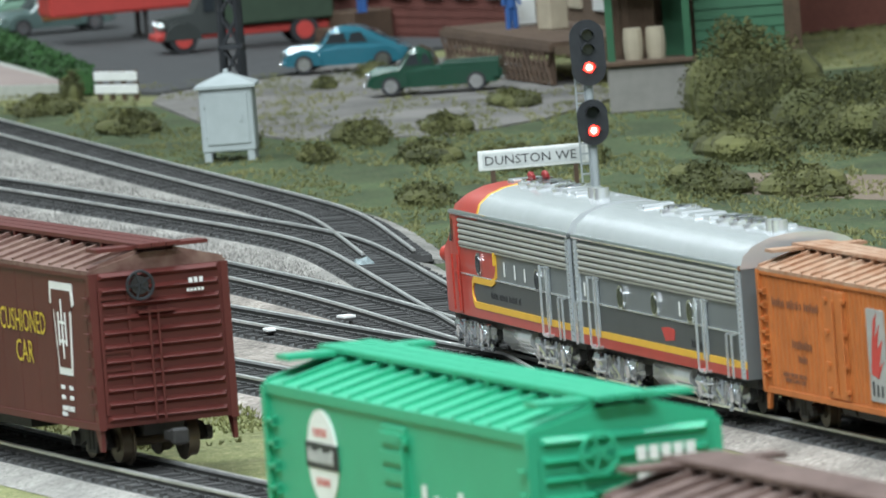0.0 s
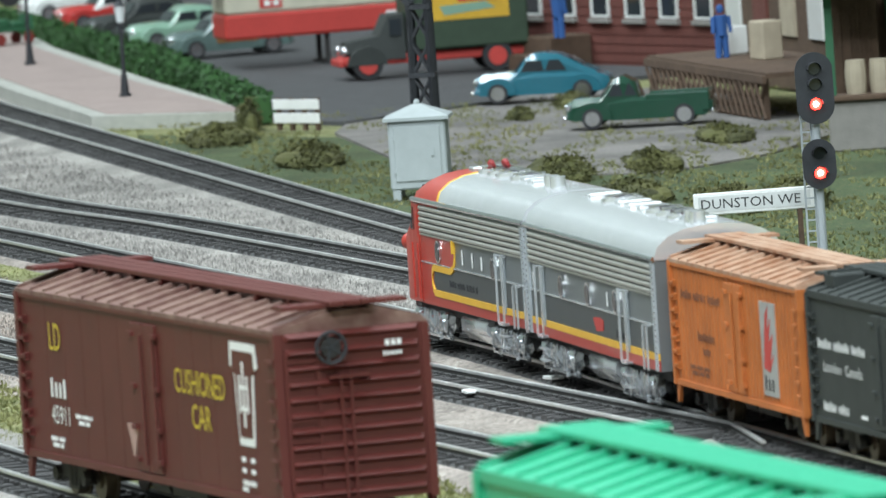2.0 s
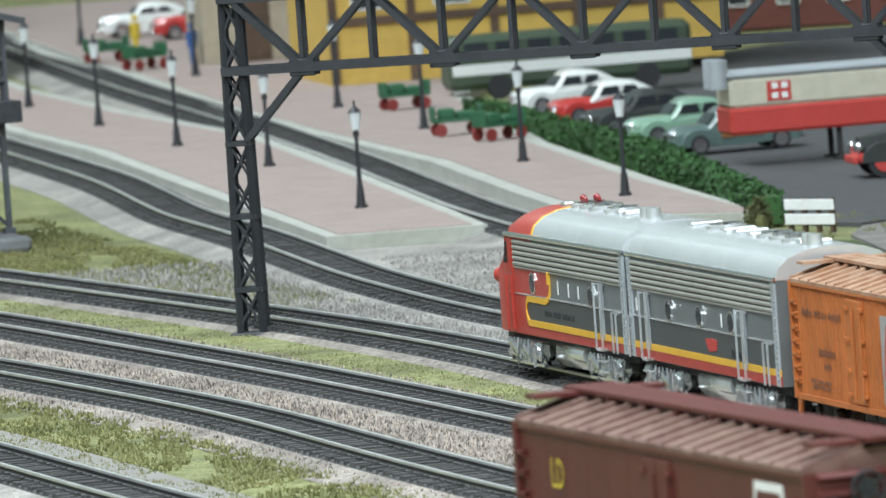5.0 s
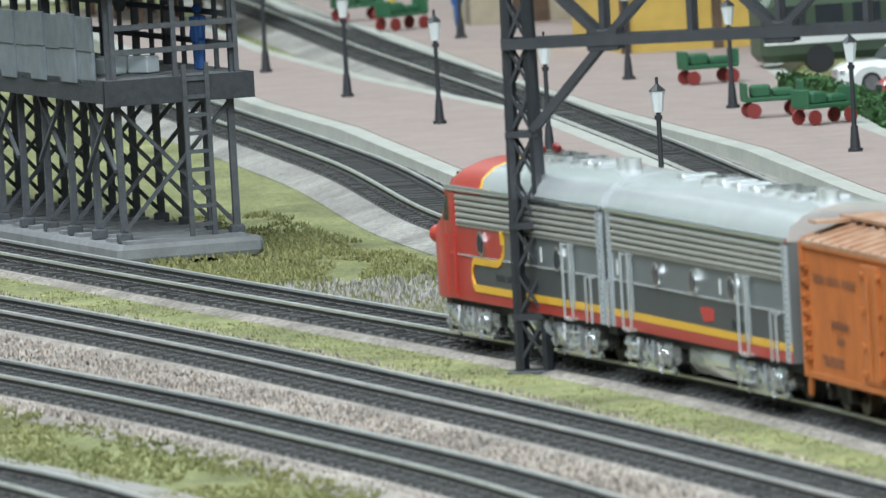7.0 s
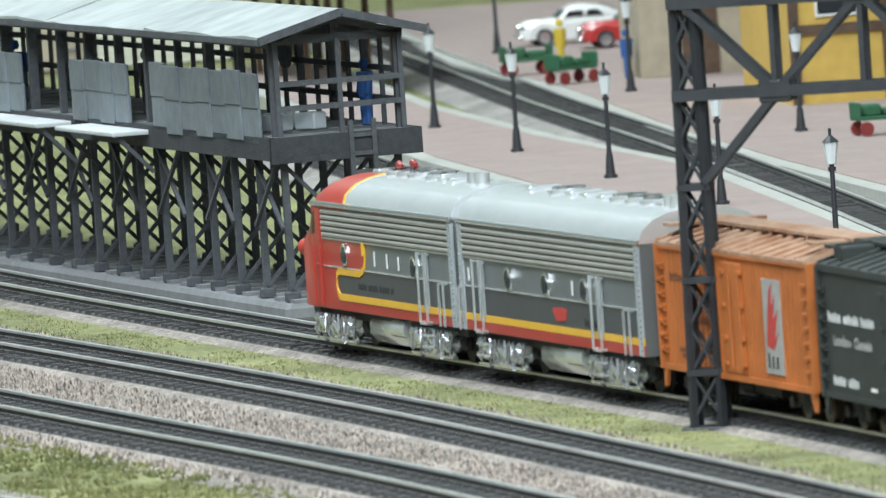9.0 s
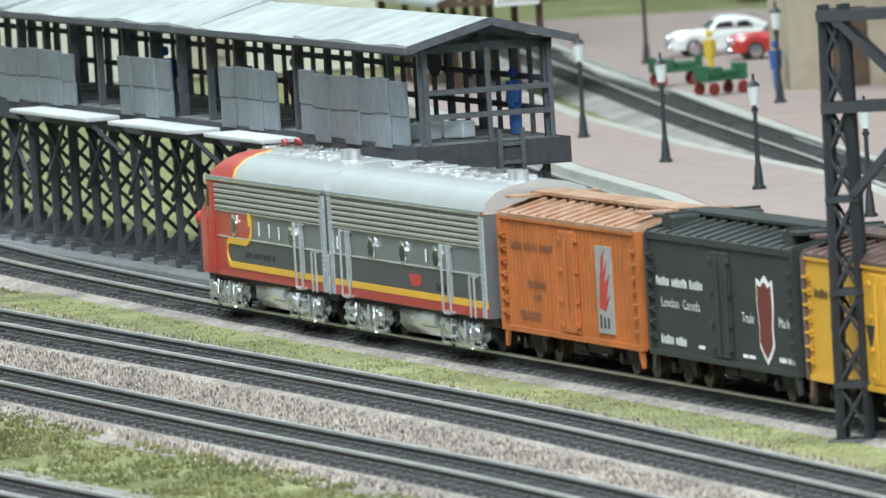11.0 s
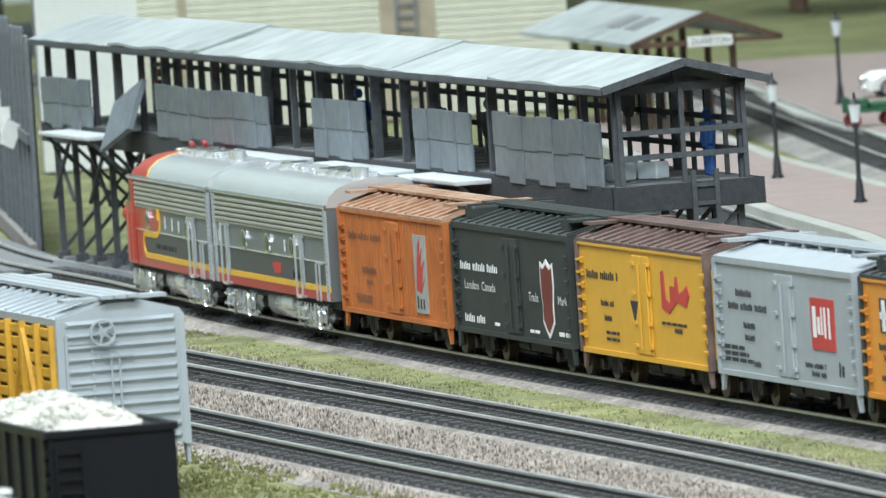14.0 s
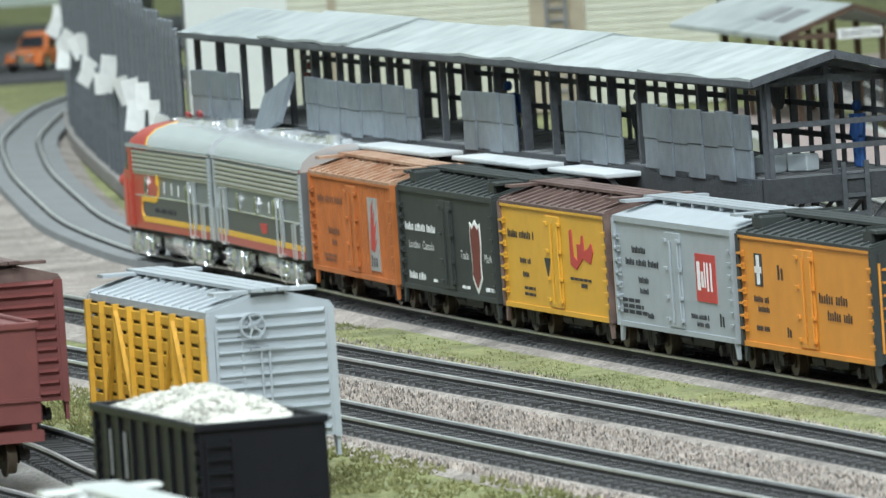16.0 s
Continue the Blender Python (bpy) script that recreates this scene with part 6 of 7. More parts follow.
def leafy(g, rnd, cx, cy, rx, ry, rz, count, size, base=0.0):
    for _ in range(14):
        a, u = rnd.uniform(0, 6.28), rnd.uniform(0.1, 0.62)
        q = rnd.uniform(0.34, 0.52)
        g.ball((cx + rx * u * math.cos(a), cy + ry * u * math.sin(a), base + rz * rnd.uniform(0.1, 0.55) * (1 - u * 0.5)), rx * q, min(ry, rx * 2) * q, rz * q, 9, 6)
    for _ in range(count):
        a, u = rnd.uniform(0, 6.28), rnd.random() ** 0.45
        e = rnd.uniform(0, 1.57)
        lump = 1 + 0.35 * noise.noise((cx * 50 + math.cos(a) * 2, cy * 50 + math.sin(a) * 2, e * 2))
        p = Vector((cx + rx * u * lump * math.cos(a) * math.cos(e), cy + ry * u * lump * math.sin(a) * math.cos(e), base + rz * u * lump * math.sin(e)))
        d1, d2 = Vector((rnd.uniform(-1, 1), rnd.uniform(-1, 1), rnd.uniform(-0.4, 1))).normalized(), Vector((rnd.uniform(-1, 1), rnd.uniform(-1, 1), rnd.uniform(-1, 1))).normalized()
        s = size * rnd.uniform(0.6, 1.3)
        g.add([p - d1 * s, p + d2 * s * 0.7, p + d1 * s, p - d2 * s * 0.7], [(0, 1, 2, 3)])


def build_green():
    rnd = random.Random(11)
    spots = [(0.455, 3.12, 0.027, 0.09, 0.033, 6600), (0.5, 3.0, 0.03, 0.1, 0.02, 4000), (0.425, 3.0, 0.01, 0.05, 0.009, 900), (0.475, 2.95, 0.035, 0.12, 0.022, 4200), (0.43, 2.9, 0.02, 0.08, 0.012, 1600), (0.52, 3.05, 0.03, 0.1, 0.018, 3000),
             (0.302, 3.15, 0.013, 0.05, 0.008, 900), (0.318, 3.02, 0.013, 0.05, 0.007, 800), (0.336, 3.17, 0.011, 0.05, 0.007, 800), (0.278, 3.06, 0.008, 0.04, 0.006, 500), (0.218, 3.33, 0.015, 0.06, 0.008, 900),
             (0.19, 3.49, 0.016, 0.05, 0.007, 900), (0.345, 2.95, 0.014, 0.06, 0.007, 800), (0.37, 2.95, 0.012, 0.06, 0.008, 800), (0.375, 3.3, 0.012, 0.04, 0.006, 500), (0.255, 3.2, 0.01, 0.05, 0.006, 500),
             (0.4, 2.75, 0.016, 0.08, 0.008, 900), (0.43, 2.7, 0.016, 0.08, 0.009, 900), (0.3, 2.8, 0.012, 0.06, 0.006, 600), (0.335, 3.56, 0.008, 0.02, 0.006, 300), (0.31, 3.5, 0.006, 0.02, 0.005, 250), (0.205, 3.57, 0.006, 0.02, 0.011, 500)]
    for n, (x, y, rx, ry, rz, c) in enumerate(spots):
        g = G()
        leafy(g, rnd, x, y, rx, ry, rz, int(c * 3), 0.0009)
        solo("bush", g, BUSHM, "olive lichen bush with ragged outline" if c > 1000 else "low olive scrub bush in the grass", "bush", "bushes", scale=1)
    g = G()
    g.loft([[(x - 0.0045, y, 0), (x + 0.0045, y, 0), (x + 0.004, y, 0.0105), (x - 0.004, y, 0.0105)] for x, y in ((0.119, 4.42), (0.15, 4.2), (0.181, 3.98), (0.196, 3.8), (0.211, 3.59))])
    line = [(0.119, 4.42), (0.15, 4.2), (0.181, 3.98), (0.196, 3.8), (0.211, 3.59)]
    for (xa, ya), (xb, yb) in zip(line, line[1:]):
        for _ in range(2600):
            f = rnd.random()
            x, y = xa + (xb - xa) * f + rnd.uniform(-0.006, 0.006), ya + (yb - ya) * f + rnd.uniform(-0.006, 0.006)
            p = Vector((x, y, rnd.uniform(0.0, 0.0125)))
            d1, d2 = (Vector((rnd.uniform(-1, 1), rnd.uniform(-1, 1), rnd.uniform(-1, 1))).normalized() * 0.0013 for _ in range(2))
            g.add([p - d1, p + d2, p + d1, p - d2], [(0, 1, 2, 3)])
    solo("hedge", g, HEDGEM, "clipped bright green hedge beside the platform", "hedge", scale=1)
    f = thing("board_fence", "short white board fence on dark posts", "fence", at=pose(0.2235, 3.53, 0, 0, 0, -48))
    for i in range(4):
        g = G()
        g.bar((-11 + i * 7.3, 0, 0), (-11 + i * 7.3, 0, 13), 1.6)
        part("post", g, WOODBR, f)
    for z in (5, 10.5):
        g = G()
        g.cbox(-13, 13, -1.6, -0.8, z - 2, z + 2, 0.2)
        part("board", g, WHITE, f)
    # ground covers of the town side
    patch("road_asphalt", [(0.217, 3.6), (0.243, 3.555), (0.262, 3.575), (0.307, 3.62), (0.336, 3.7), (0.46, 3.75), (0.6, 4.3), (0.45, 5.2), (0.16, 4.75), (0.13, 4.45), (0.2, 4.05)], 0.0006, ASPHALT, "grey asphalt yard and street")
    patch("gravel_lot", [(0.236, 3.5), (0.25, 3.3), (0.275, 3.19), (0.338, 3.14), (0.38, 3.2), (0.42, 3.3), (0.4, 3.6), (0.336, 3.69), (0.307, 3.61), (0.262, 3.565), (0.243, 3.545)], 0.0003, GRAVELM, "fine grey gravel lot")
    patch("meadow", [(0.262, 2.45), (0.3, 2.0), (0.9, 1.9), (1.2, 3.4), (0.45, 3.35), (0.38, 3.19), (0.338, 3.135), (0.275, 3.18), (0.25, 3.29), (0.236, 3.47), (0.16, 3.57), (0.19, 3.25), (0.235, 2.95)], 0.0001, GRASSD, "mottled dark green meadow with straw patches")
    patch("dirt_lane", [(0.4, 2.72), (0.46, 2.6), (0.7, 2.75), (0.7, 2.86), (0.47, 2.73), (0.41, 2.82)], 0.0002, mat("brown_dirt", (0.2, 0.15, 0.11), 0.9, 0, 0.25, 300, 0.5), "brown dirt lane through the grass")
    patch("gravel_bank", [(-0.42, 4.36), (-0.36, 4.3), (-0.4, 4.7), (-0.5, 5.4), (-0.56, 5.9), (-0.62, 6.3), (-0.7, 6.3), (-0.62, 5.4), (-0.52, 4.75)], 0.0004, BALLASTM, "pale gravel along the curve")


# ---- buildings: walls with boards, windows and roofs ----
def clapboard(parent, x0, x1, y, z0, z1, step, material, name="wall"):
    g = G()
    n = int((z1 - z0) / step)
    face = [q for i in range(n) for q in ((y - 1.0, z0 + i * step), (y - 0.35, z0 + (i + 1) * step))]
    g.loft([[(x, *q) for q in face + [(y + 6, z0 + n * step), (y + 6, z0)]] for x in (x0, x1)])
    return part(name, g, material, parent)


def window(parent, x, z, w, h, y):
    g = G()
    g.box(x - w / 2 - 1, x + w / 2 + 1, y - 1.0, y + 0.4, z - h / 2 - 1, z - h / 2).box(x - w / 2 - 1, x + w / 2 + 1, y - 1.0, y + 0.4, z + h / 2, z + h / 2 + 1).box(x - w / 2 - 1, x - w / 2, y - 1, y + 0.4, z - h / 2, z + h / 2).box(x + w / 2, x + w / 2 + 1, y - 1, y + 0.4, z - h / 2, z + h / 2).box(x - w / 2, x + w / 2, y - 0.6, y + 0.2, z - 0.4, z + 0.4)
    f = part("window", g, WHITECAR, parent)
    g = G()
    g.box(x - w / 2, x + w / 2, y - 0.2, y + 0.2, z - h / 2, z + h / 2)
    part("pane", g, GLASS, f)


def build_town():
    # ice house behind the dock
    ih = thing("ice_house", "large cream clapboard ice house with a ladder", "building", at=pose(-0.35, 5.6, 0, 0, 0, 2))
    clapboard(ih, -62, 155, 0, 0, 190, 3.4, CREAM)
    g = G()
    g.box(-62, 155, 5, 160, 0, 190)
    part("body", g, CREAM, ih)
    g = G()
    for x in (74, 83):
        g.bar((x, -3, 0), (x, -3, 190), 1.6)
    for i in range(34):
        g.bar((74, -3, 4 + i * 5.6), (83, -3, 4 + i * 5.6), 1.2)
    part("ladder", g, SLAB, ih)
    g = G()
    g.box(66, 92, -1.8, 0, 0, 190).box(-62, -58, -2, 0, 0, 190).box(-30, -26, -2, 0, 0, 190)
    part("trim_board", g, TAN, ih)
    t = letters("HOUSE", 0, 0, 31, 6, 0, BLACKP, ih)
    t.matrix_basis = pose(0.055, -0.0022, 0.0245, 0, 0, 180)
    shed = thing("shed", "low white shed with a dark roof by the fence", "building", at=pose(-0.4, 5.3, 0, 0, 0, 6))
    g = G()
    g.box(-24, 22, 0, 50, 0, 118)
    part("wall", g, WHITECAR, shed)
    g = G()
    g.loft([[(-28, -6, 96), (26, -6, 96), (26, -6, 106), (-28, -6, 106)], [(-28, 56, 122), (26, 56, 122), (26, 56, 126), (-28, 56, 126)]])
    part("roof", g, mat("brown_felt_roof", (0.12, 0.09, 0.07), 0.85), shed)
    # station canopy with skylights
    can = thing("platform_canopy", "pale grey platform canopy on timber posts with skylights", "canopy", at=pose(-0.125, 5.2, -0.008, 0, 0, 104))
    g = G()
    g.loft([[(x, -34, 54), (x, 0, 66), (x, 34, 54), (x, 34, 52), (x, 0, 63.5), (x, -34, 52)] for x in (-20, 215)])
    roof = part("roof", g, ROOFPAPER, can)
    for x in (25, 60):
        g = G()
        g.add([(x, 10, 63.0), (x + 22, 10, 63.0), (x + 22, 22, 58.8), (x, 22, 58.8), (x, 10, 62.2), (x + 22, 10, 62.2), (x + 22, 22, 58), (x, 22, 58)], [(0, 1, 2, 3), (7, 6, 5, 4), (0, 4, 5, 1), (1, 5, 6, 2), (2, 6, 7, 3), (3, 7, 4, 0)])
        part("skylight", g, SLAB, roof)
    g = G()
    for y in (-34, 34):
        g.bar((-20.5, y, 53), (-20.5, 0, 65), 2.4)
    g.bar((-20.5, -34, 53), (-20.5, 34, 53), 2.4)
    part("gable_frame", g, WOODBR, can)
    for i in range(5):
        for y in (-14, 14):
            g = G()
            g.bar((-10 + i * 50, y, 0), (-10 + i * 50, y, 56), 2.6)
            part("post", g, WOODBR, can)
    g = G()
    g.cbox(-25, -23, -11, 9, 51, 55.6, 0.3)
    nb = part("name_board", g, WHITE, can)
    t = letters("DUNSTON", 0, 0, 17, 2.7, 0, BLACKP, nb)
    t.matrix_basis = pose(-0.0252, -0.001, 0.0535, 0, 0, 90)
    # ochre station house
    st = thing("station_house", "ochre boarded station house with brown trim", "building", at=pose(0.06, 4.75, 0.005, 0, 0, 8))
    g = G()
    g.box(0, 190, 0, 130, 0, 95)
    part("wall", g, OCHRE, st)
    g = G()
    for x in (2, 40, 80, 120, 160):
        g.box(x - 2, x + 2, -1.6, 0, 0, 95)
    g.box(0, 190, -1.8, 0, 28, 32)
    part("trim_board", g, WOODBR, st)
    for x in (20, 60, 100, 140):
        window(st, x, 48, 16, 24, -0.4)
    g = G()
    g.loft([[(-14, -26, 92), (204, -26, 92), (204, -26, 95), (-14, -26, 95)], [(-14, 60, 120), (204, 60, 120), (204, 60, 123), (-14, 60, 123)], [(-14, 150, 92), (204, 150, 92), (204, 150, 95), (-14, 150, 95)]])
    part("roof", g, BROWN_R, st)
    bay = thing("freight_house", "tan plastered freight house by the platform", "building", at=pose(-0.0, 5.05, 0.005, 0, 0, 8))
    g = G()
    g.box(0, 60, 0, 60, 0, 80)
    part("wall", g, TAN, bay)
    g = G()
    g.loft([[(-10, -14, 68), (70, -14, 68), (70, -14, 71), (-10, -14, 71)], [(-10, 40, 96), (70, 40, 96), (70, 40, 99), (-10, 40, 99)]])
    part("roof", g, BROWN_R, bay)
    g = G()
    g.box(18, 34, -0.8, 0.5, 0, 34)
    part("door", g, WOODBR, bay)
    bus = thing("motor_coach", "olive motor coach with a pale waistband by the platform", "bus", at=pose(0.165, 4.6, 0.002, 0, 0, 10))
    g = G()
    g.cbox(-55, 60, -13, 13, 5, 30, 3)
    part("body", g, mat("olive_paint", (0.05, 0.075, 0.045), 0.45), bus)
    g = G()
    g.box(-54, 59, -13.5, -12.8, 12, 17)
    part("waistband", g, WHITECAR, bus)
    for i in range(7):
        g = G()
        g.box(-48 + i * 15, -37 + i * 15, -13.4, -12.8, 19, 27)
        part("window", g, GLASS, bus)
    for x in (-32, 38):
        g = G()
        g.cyl((x, -13.6, 5.8), (x, -9, 5.8), 5.8, 16)
        part("wheel", g, TYRE, bus, smooth=True)
    # brick mill behind the box truck
    ml = thing("brick_building", "red brick building with tall windows and a stoop", "building", at=pose(0.336, 3.87, 0, 0, 0, -62))
    g = G()
    g.box(0, 320, 0, 120, 0, 150)
    wall = part("wall", g, BRICK, ml)
    for i in range(11):
        x = 14 + i * 27
        window(ml, x, 34, 12, 24, -0.4)
        g = G()
        g.cbox(x - 8, x + 8, -2.6, 0, 18.5, 20.5, 0.3)
        part("window_sill", g, CONC, ml)
    g = G()
    for i in range(38):
        g.box(0, 320, -0.35, 0, 2 + i * 3.9, 4.6 + i * 3.9)
    part("brick_course", g, BRICK, wall)
    g = G()
    g.cbox(34, 60, -22, -1, 0, 14, 0.6).cbox(38, 56, -30, -22, 0, 7, 0.5)
    part("stoop", g, WOODBR, ml)
    doll(pose(0.348, 3.79, 0.0145, 0, 0, 40), BLUE, "painted miniature figure in blue standing on a stoop")
    # feed store with raised dock
    fs = thing("feed_store", "dark green and brown feed store on a concrete base", "building", at=pose(0.404, 3.185, 0, 0, 0, -6))
    g = G()
    g.cbox(0, 34, 0, 130, 0, 19, 0.8)
    part("foundation", g, CONC, fs)
    g = G()
    g.box(2, 20, 30, 125, 19, 120).box(20, 36, 44, 125, 19, 120)
    part("boarded_wall", g, WOODBR, fs)
    g = G()
    for i in range(9):
        g.bar((2 + i * 3.6, 29.6 if i < 5 else 43.6, 19), (2 + i * 3.6, 29.6 if i < 5 else 43.6, 110), 0.9)
    part("wall_batten", g, WOODBR, fs)
    clapboard(fs, 36, 72, 30, 0, 120, 4.2, FOREST, "green_wall")
    for x in (2, 33):
        g = G()
        g.bar((x, 4, 19), (x, 4, 110), 3)
        part("porch_post", g, FOREST, fs)
    g = G()
    g.box(23, 33, 42.6, 44, 19, 60)
    part("door", g, FOREST, fs)
    g = G()
    g.cbox(-1, 35, -2, 14, 19, 21, 0.4)
    part("porch_deck", g, WOODBR, fs)
    g = G()
    g.loft([[(-4, -10, 60), (36, -10, 60), (36, -10, 62), (-4, -10, 62)], [(-4, 30, 68), (36, 30, 68), (36, 30, 70), (-4, 30, 70)]])
    part("porch_roof", g, CARSILVER, fs)
    for x in (11, 20):
        g = G()
        for k in range(6):
            z = 21 + k * 2.1
            g.cyl((x, 7, z), (x, 7, z + 2.1), 3.6 + 0.5 * math.sin((k + 0) / 6 * 3.14), 12, 3.6 + 0.5 * math.sin((k + 1) / 6 * 3.14))
        b = solo("barrel", g, TAN, "small wooden barrel on the porch deck", "barrel", "porch barrels", at=fs.matrix_basis.copy())
    dk = thing("loading_dock", "weathered timber loading dock with lattice skirt", "dock", at=pose(0.366, 3.55, 0, 0, 0, -79))
    g = G()
    for i in range(24):
        g.box(i * 7.2, i * 7.2 + 6.8, 0, 46, 17, 19)
    part("deck", g, WOODBR, dk)
    g = G()
    for i in range(22):
        g.bar((i * 7.5, -0.4, 1), (i * 7.5 + 14, -0.4, 17), 1.0).bar((i * 7.5 + 14, -1.2, 1), (i * 7.5, -1.2, 17), 1.0)
    g.box(0, 172, -1.6, 0, 15, 18)
    part("lattice_skirt", g, WOODBR, dk)
    g = G()
    for i in range(5):
        g.bar((4 + i * 40, 1.5, 0), (4 + i * 40, 1.5, 17), 2.4)
    part("post", g, WOODBR, dk)
    for u in (30, 80):
        g = G()
        g.cbox(0, 12, 0, 9, 0, 9 + u * 0.08, 0.6)
        solo("crate", g, TAN if u > 50 else WHITECAR, "pale crate stacked on the loading dock", "crate", "dock crates", at=dk.matrix_basis @ pose(u * MM, 0.02, 0.019, 0, 0, 12))
    doll(dk.matrix_basis @ pose(0.055, 0.016, 0.019), BLUE, "painted miniature figure in blue on the loading dock")
    wh = thing("warehouse", "brown timber warehouse behind the loading dock", "building", at=pose(0.415, 3.62, 0, 0, 0, -79))
    g = G()
    g.box(-40, 190, 0, 60, 0, 140)
    part("wall", g, WOODBR, wh)
    for i, c in enumerate((WHITECAR, BRICK, TAN, WHITECAR)):
        g = G()
        g.box(-34 + i * 40, -14 + i * 40, -1.2, 0, 22, 58)
        part("door", g, c, wh)
    # far street front on the right, in pale tones
    for i, (x, y, w, h, c) in enumerate(((0.56, 3.9, 90, 150, TAN), (0.68, 4.3, 120, 170, WHITECAR), (0.6, 4.9, 160, 190, CONC), (0.33, 5.1, 200, 150, BRICK))):
        b = thing("street_building", "pale town building beside the street" if c is not BRICK else "dull red brick town building", "building", "town buildings", at=pose(x, y, 0, 0, 0, -12))
        g = G()
        g.box(-w / 2, w / 2, 0, 90, 0, h)
        part("wall", g, c, b)
        for k in range(int(w / 26)):
            for f in range(int(h / 40)):
                window(b, -w / 2 + 14 + k * 26, 22 + f * 38, 10, 18, -0.4)
    # tall board fence along the curve with papers on it
    fence = thing("tall_board_fence", "tall dark board fence following the curve", "fence", at=None)
    line = smooth_line([(-0.372, 4.6), (-0.4, 4.82), (-0.436, 5.08), (-0.47, 5.33), (-0.497, 5.54), (-0.52, 5.75), (-0.535, 6.0), (-0.53, 6.4)], 0.05, 0.0062)
    t = np.gradient(line, axis=0)
    board = G()
    board.cbox(-7.5, 7.5, -0.6, 1.0, 0, 88, 0.4)
    first = None
    for i in range(0, len(line), 5):
        m = pose(line[i][0], line[i][1], 0, 0, 0, math.degrees(math.atan2(t[i][1], t[i][0])))
        if first is None:
            first = part("board", board, FENCEGREY, fence, at=m)
        else:
            o = first.copy()
            scene.collection.objects.link(o)
            o.parent, o.matrix_basis = fence, m @ pose(0, 0.0003 * (i % 4), 0.0008 * ((i * 7) % 4))
    g = ribbon(line, [(-0.004, 0.0), (-0.001, 0.0), (-0.001, 0.006), (-0.004, 0.006)], 1)
    part("foot_beam", g, CONC, fence, scale=1)
    g = ribbon(line, [(-0.0024, 0.045), (-0.0008, 0.045), (-0.0008, 0.049), (-0.0024, 0.049)], 1)
    part("rail", g, FENCEGREY, fence, scale=1)
    g = ribbon(line, [(0.0005, 0.0), (0.0017, 0.0), (0.0017, 0.084), (0.0005, 0.084)], 1)
    part("backing", g, TIMBER, fence, scale=1)
    rnd = random.Random(8)
    for i in range(20):
        j = 14 + i * (len(line) - 90) // 20 + rnd.randint(-3, 3)
        g = G()
        g.box(0, rnd.uniform(5, 9), 0, 0.3, -rnd.uniform(6, 13), 2)
        m = pose(line[j][0], line[j][1], rnd.uniform(0.045, 0.06), 0, 0, math.degrees(math.atan2(t[j][1], t[j][0]))) @ pose(0, 0.0012, 0, rnd.uniform(-15, 15), rnd.uniform(-35, 35), rnd.uniform(45, 85))
        solo("paper_notice", g, PAPER, "curling white paper notice tacked to the fence", "paper", "fence papers", at=m)
    patch("street_far", [(-0.62, 6.35), (-0.56, 6.35), (-0.5, 7.2), (-0.9, 7.2), (-0.8, 6.4)], 0.0006, ASPHALT, "grey street behind the fence")
    auto("pickup_truck", "orange and white pickup truck on the far street", mat("orange_truck_paint", (0.6, 0.16, 0.04), 0.35, coat=0.4), pose(-0.6, 6.5, 0.0008, 0, 0, 250), 60, 21, pickup=True)
    lone = thing("brown_house", "small brown timber house beside the far street", "building", at=pose(-0.665, 6.45, 0, 0, 0, 5))
    g = G()
    g.box(-40, 36, 0, 60, 0, 70)
    part("wall", g, WOODBR, lone)
    g = G()
    g.loft([[(-46, -8, 66), (42, -8, 66), (42, -8, 70), (-46, -8, 70)], [(-46, 30, 92), (42, 30, 92), (42, 30, 96), (-46, 30, 96)], [(-46, 68, 66), (42, 68, 66), (42, 68, 70), (-46, 68, 70)]])
    part("roof", g, BROWN_R, lone)
    doll(pose(0.068, 4.9, 0.005), BLUE, "painted miniature figure in a blue coat on the platform")
    doll(pose(-0.006, 5.06, 0.005), BLUE, "painted miniature figure in a blue coat on the platform")
    doll(pose(-0.035, 5.2, 0.005), YELP, "painted miniature figure in yellow on the platform")
    # back wall of the layout with a hazy painted distance
    g = G()
    g.box(-4, 4, 7.6, 7.7, -0.1, 2.2)
    solo("backdrop", g, mat("painted_distance", (0.33, 0.42, 0.4), 0.9, 0, 0.25, 7, second=(0.5, 0.55, 0.5)), "hazy painted distance on the back wall", "backdrop", kind="structure", scale=1)
    rnd = random.Random(21)
    for x, y, r in ((-0.1, 6.6, 0.12), (0.05, 6.4, 0.1), (-0.25, 6.9, 0.12), (-0.02, 6.1, 0.06), (0.2, 6.2, 0.1), (-0.62, 6.9, 0.12)):
        tree = thing("tree", "rounded model tree with mottled green crown", "tree", "trees", at=pose(x, y, 0))
        g = G()
        g.cyl((0, 0, 0), (2, 1, 60), 6, 8, 3).cyl((1, 0, 35), (22, 6, 80), 2.4, 6, 1).cyl((1, 0, 40), (-20, -5, 85), 2.2, 6, 1)
        part("trunk", g, WOODBR, tree)
        g = G()
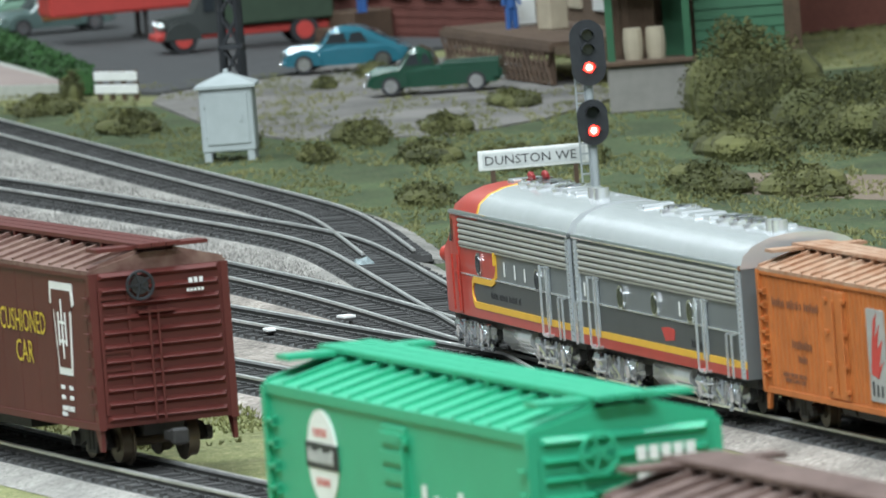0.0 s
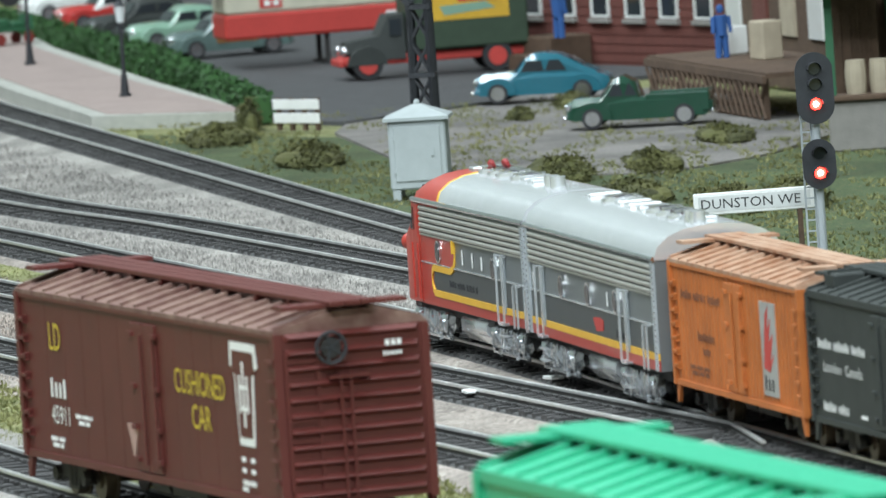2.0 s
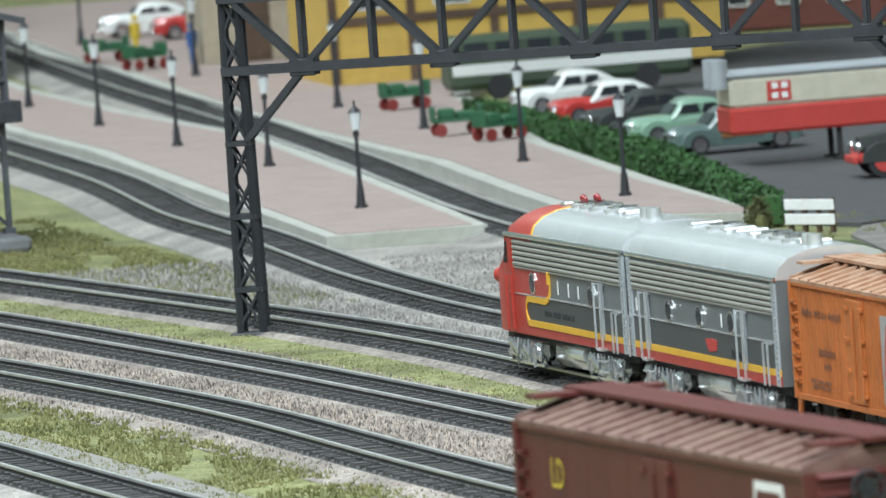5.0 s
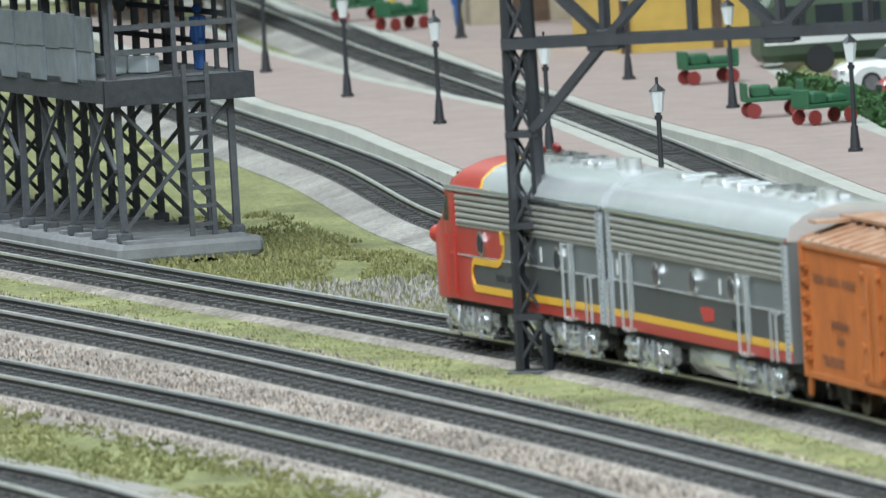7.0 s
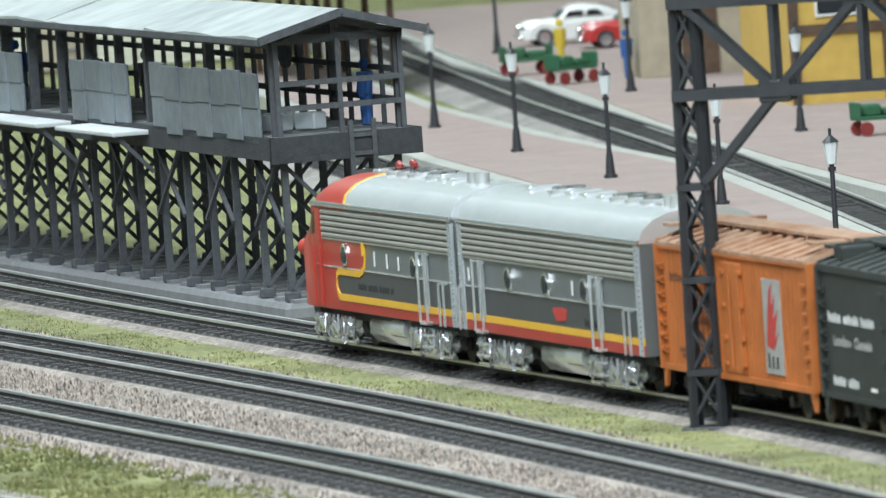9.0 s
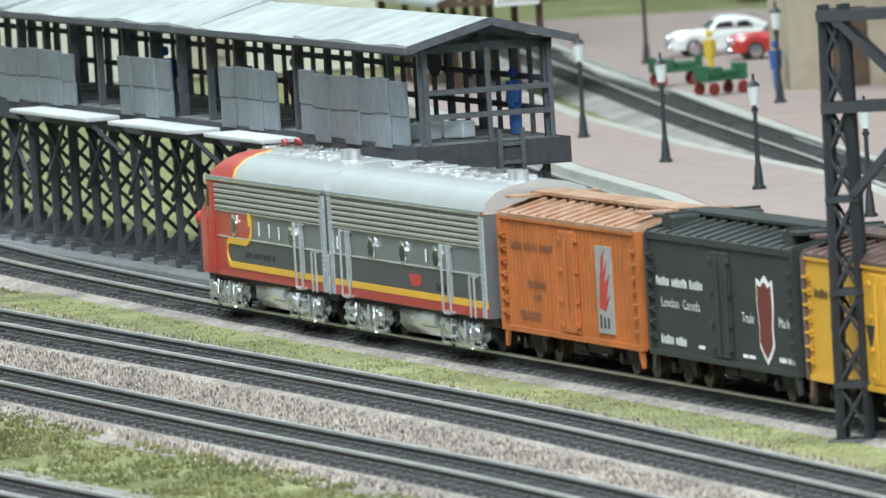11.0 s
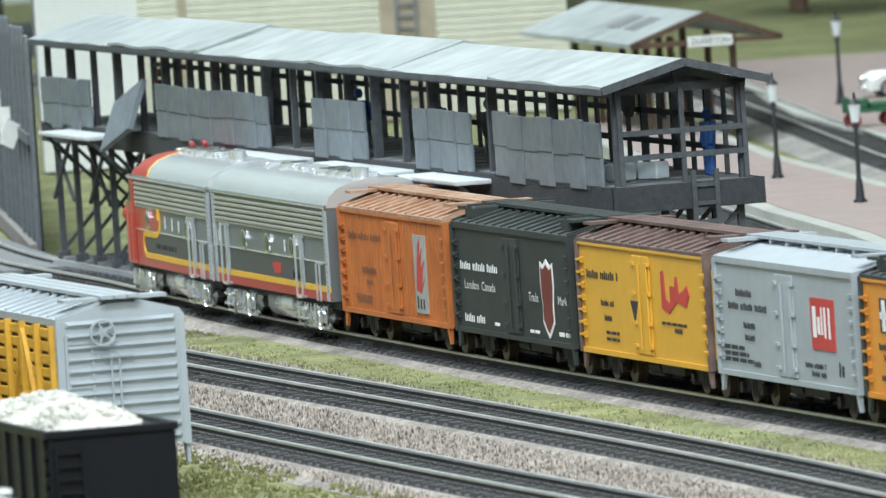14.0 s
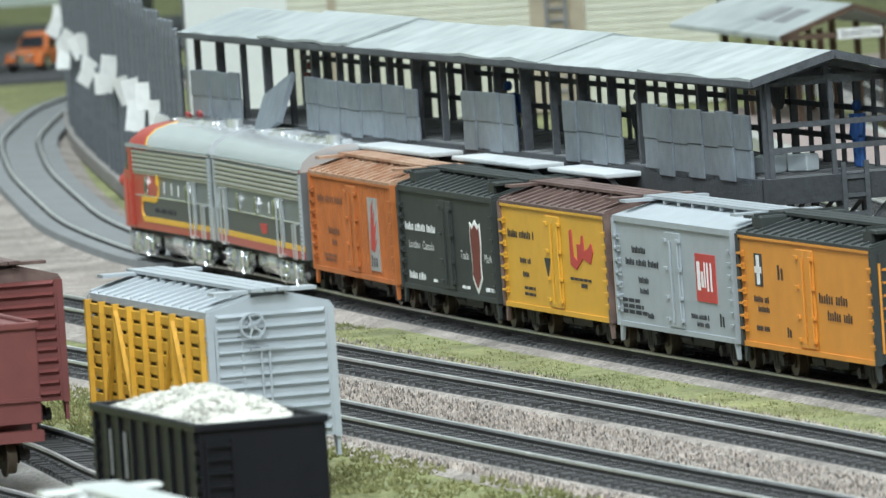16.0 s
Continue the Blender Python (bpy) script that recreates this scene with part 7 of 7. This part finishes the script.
        for k in range(7):
            leafy(g, rnd, rnd.uniform(-0.5, 0.5) * r, rnd.uniform(-0.5, 0.5) * r, r * 0.5, r * 0.5, r * 0.45, 700, 0.004, 0.05 + rnd.random() * r * 0.5)
        part("crown", g, HEDGEM, tree, scale=1)


# ---- build ----
build_ground()
build_tracks()
build_platforms()
A_UNIT, B_UNIT = loco_a(), loco_b()
A_UNIT.scale, B_UNIT.scale = (0.89, 1, 1), (0.965, 1, 1)
REEFERS = reefers()
standing_cars()
build_dock()
build_gantry()
build_lamps()
build_lineside()
build_vehicles()
build_green()
build_town()

# ---- the moving train ----
ARC = np.r_[0, np.cumsum(np.hypot(*np.diff(MAIN, axis=0).T))]
ARC0 = float(np.interp(3.0, MAIN[:, 1], ARC))
# seconds and the nose's way along the main track, in metres
NOSE = [(0.0, -0.8966), (0.5, -0.8143), (1.0, -0.7315), (1.5, -0.6507), (2.0, -0.563), (2.5, -0.4776), (3.0, -0.3982), (3.5, -0.3185), (4.0, -0.2387), (4.5, -0.1579), (5.75, 0.0843), (7.0, 0.3265), (7.5, 0.4035), (8.0, 0.4757), (8.5, 0.5478), (9.75, 0.7293), (11.0, 0.9109), (11.5, 0.9812), (12.0, 1.0505), (12.5, 1.1193), (13.0, 1.1891), (13.5, 1.2568), (14.0, 1.3231), (14.5, 1.3902), (15.0, 1.4596), (15.5, 1.528), (16.0, 1.5978)]


def on_main(s):
    return Vector((float(np.interp(s + ARC0, ARC, MAIN[:, 0])), float(np.interp(s + ARC0, ARC, MAIN[:, 1])), RAILTOP))


def riding(s, wheelbase):
    a, b = on_main(s + wheelbase / 2), on_main(s - wheelbase / 2)
    return pose(*((a + b) / 2), 0, 0, math.degrees(math.atan2(a.y - b.y, a.x - b.x)))


def motions():
    consist = [(A_UNIT, 0.0975, 0.096), (B_UNIT, 0.178 + 0.0875, 0.104)]
    tail = 0.178 + 0.178
    for car in REEFERS:
        consist.append((car, tail + 0.072, 0.095))
        tail += 0.1445
    for car, behind, wb in consist:
        walk(car, [(t, riding(s - behind, wb)) for t, s in NOSE])


motions()
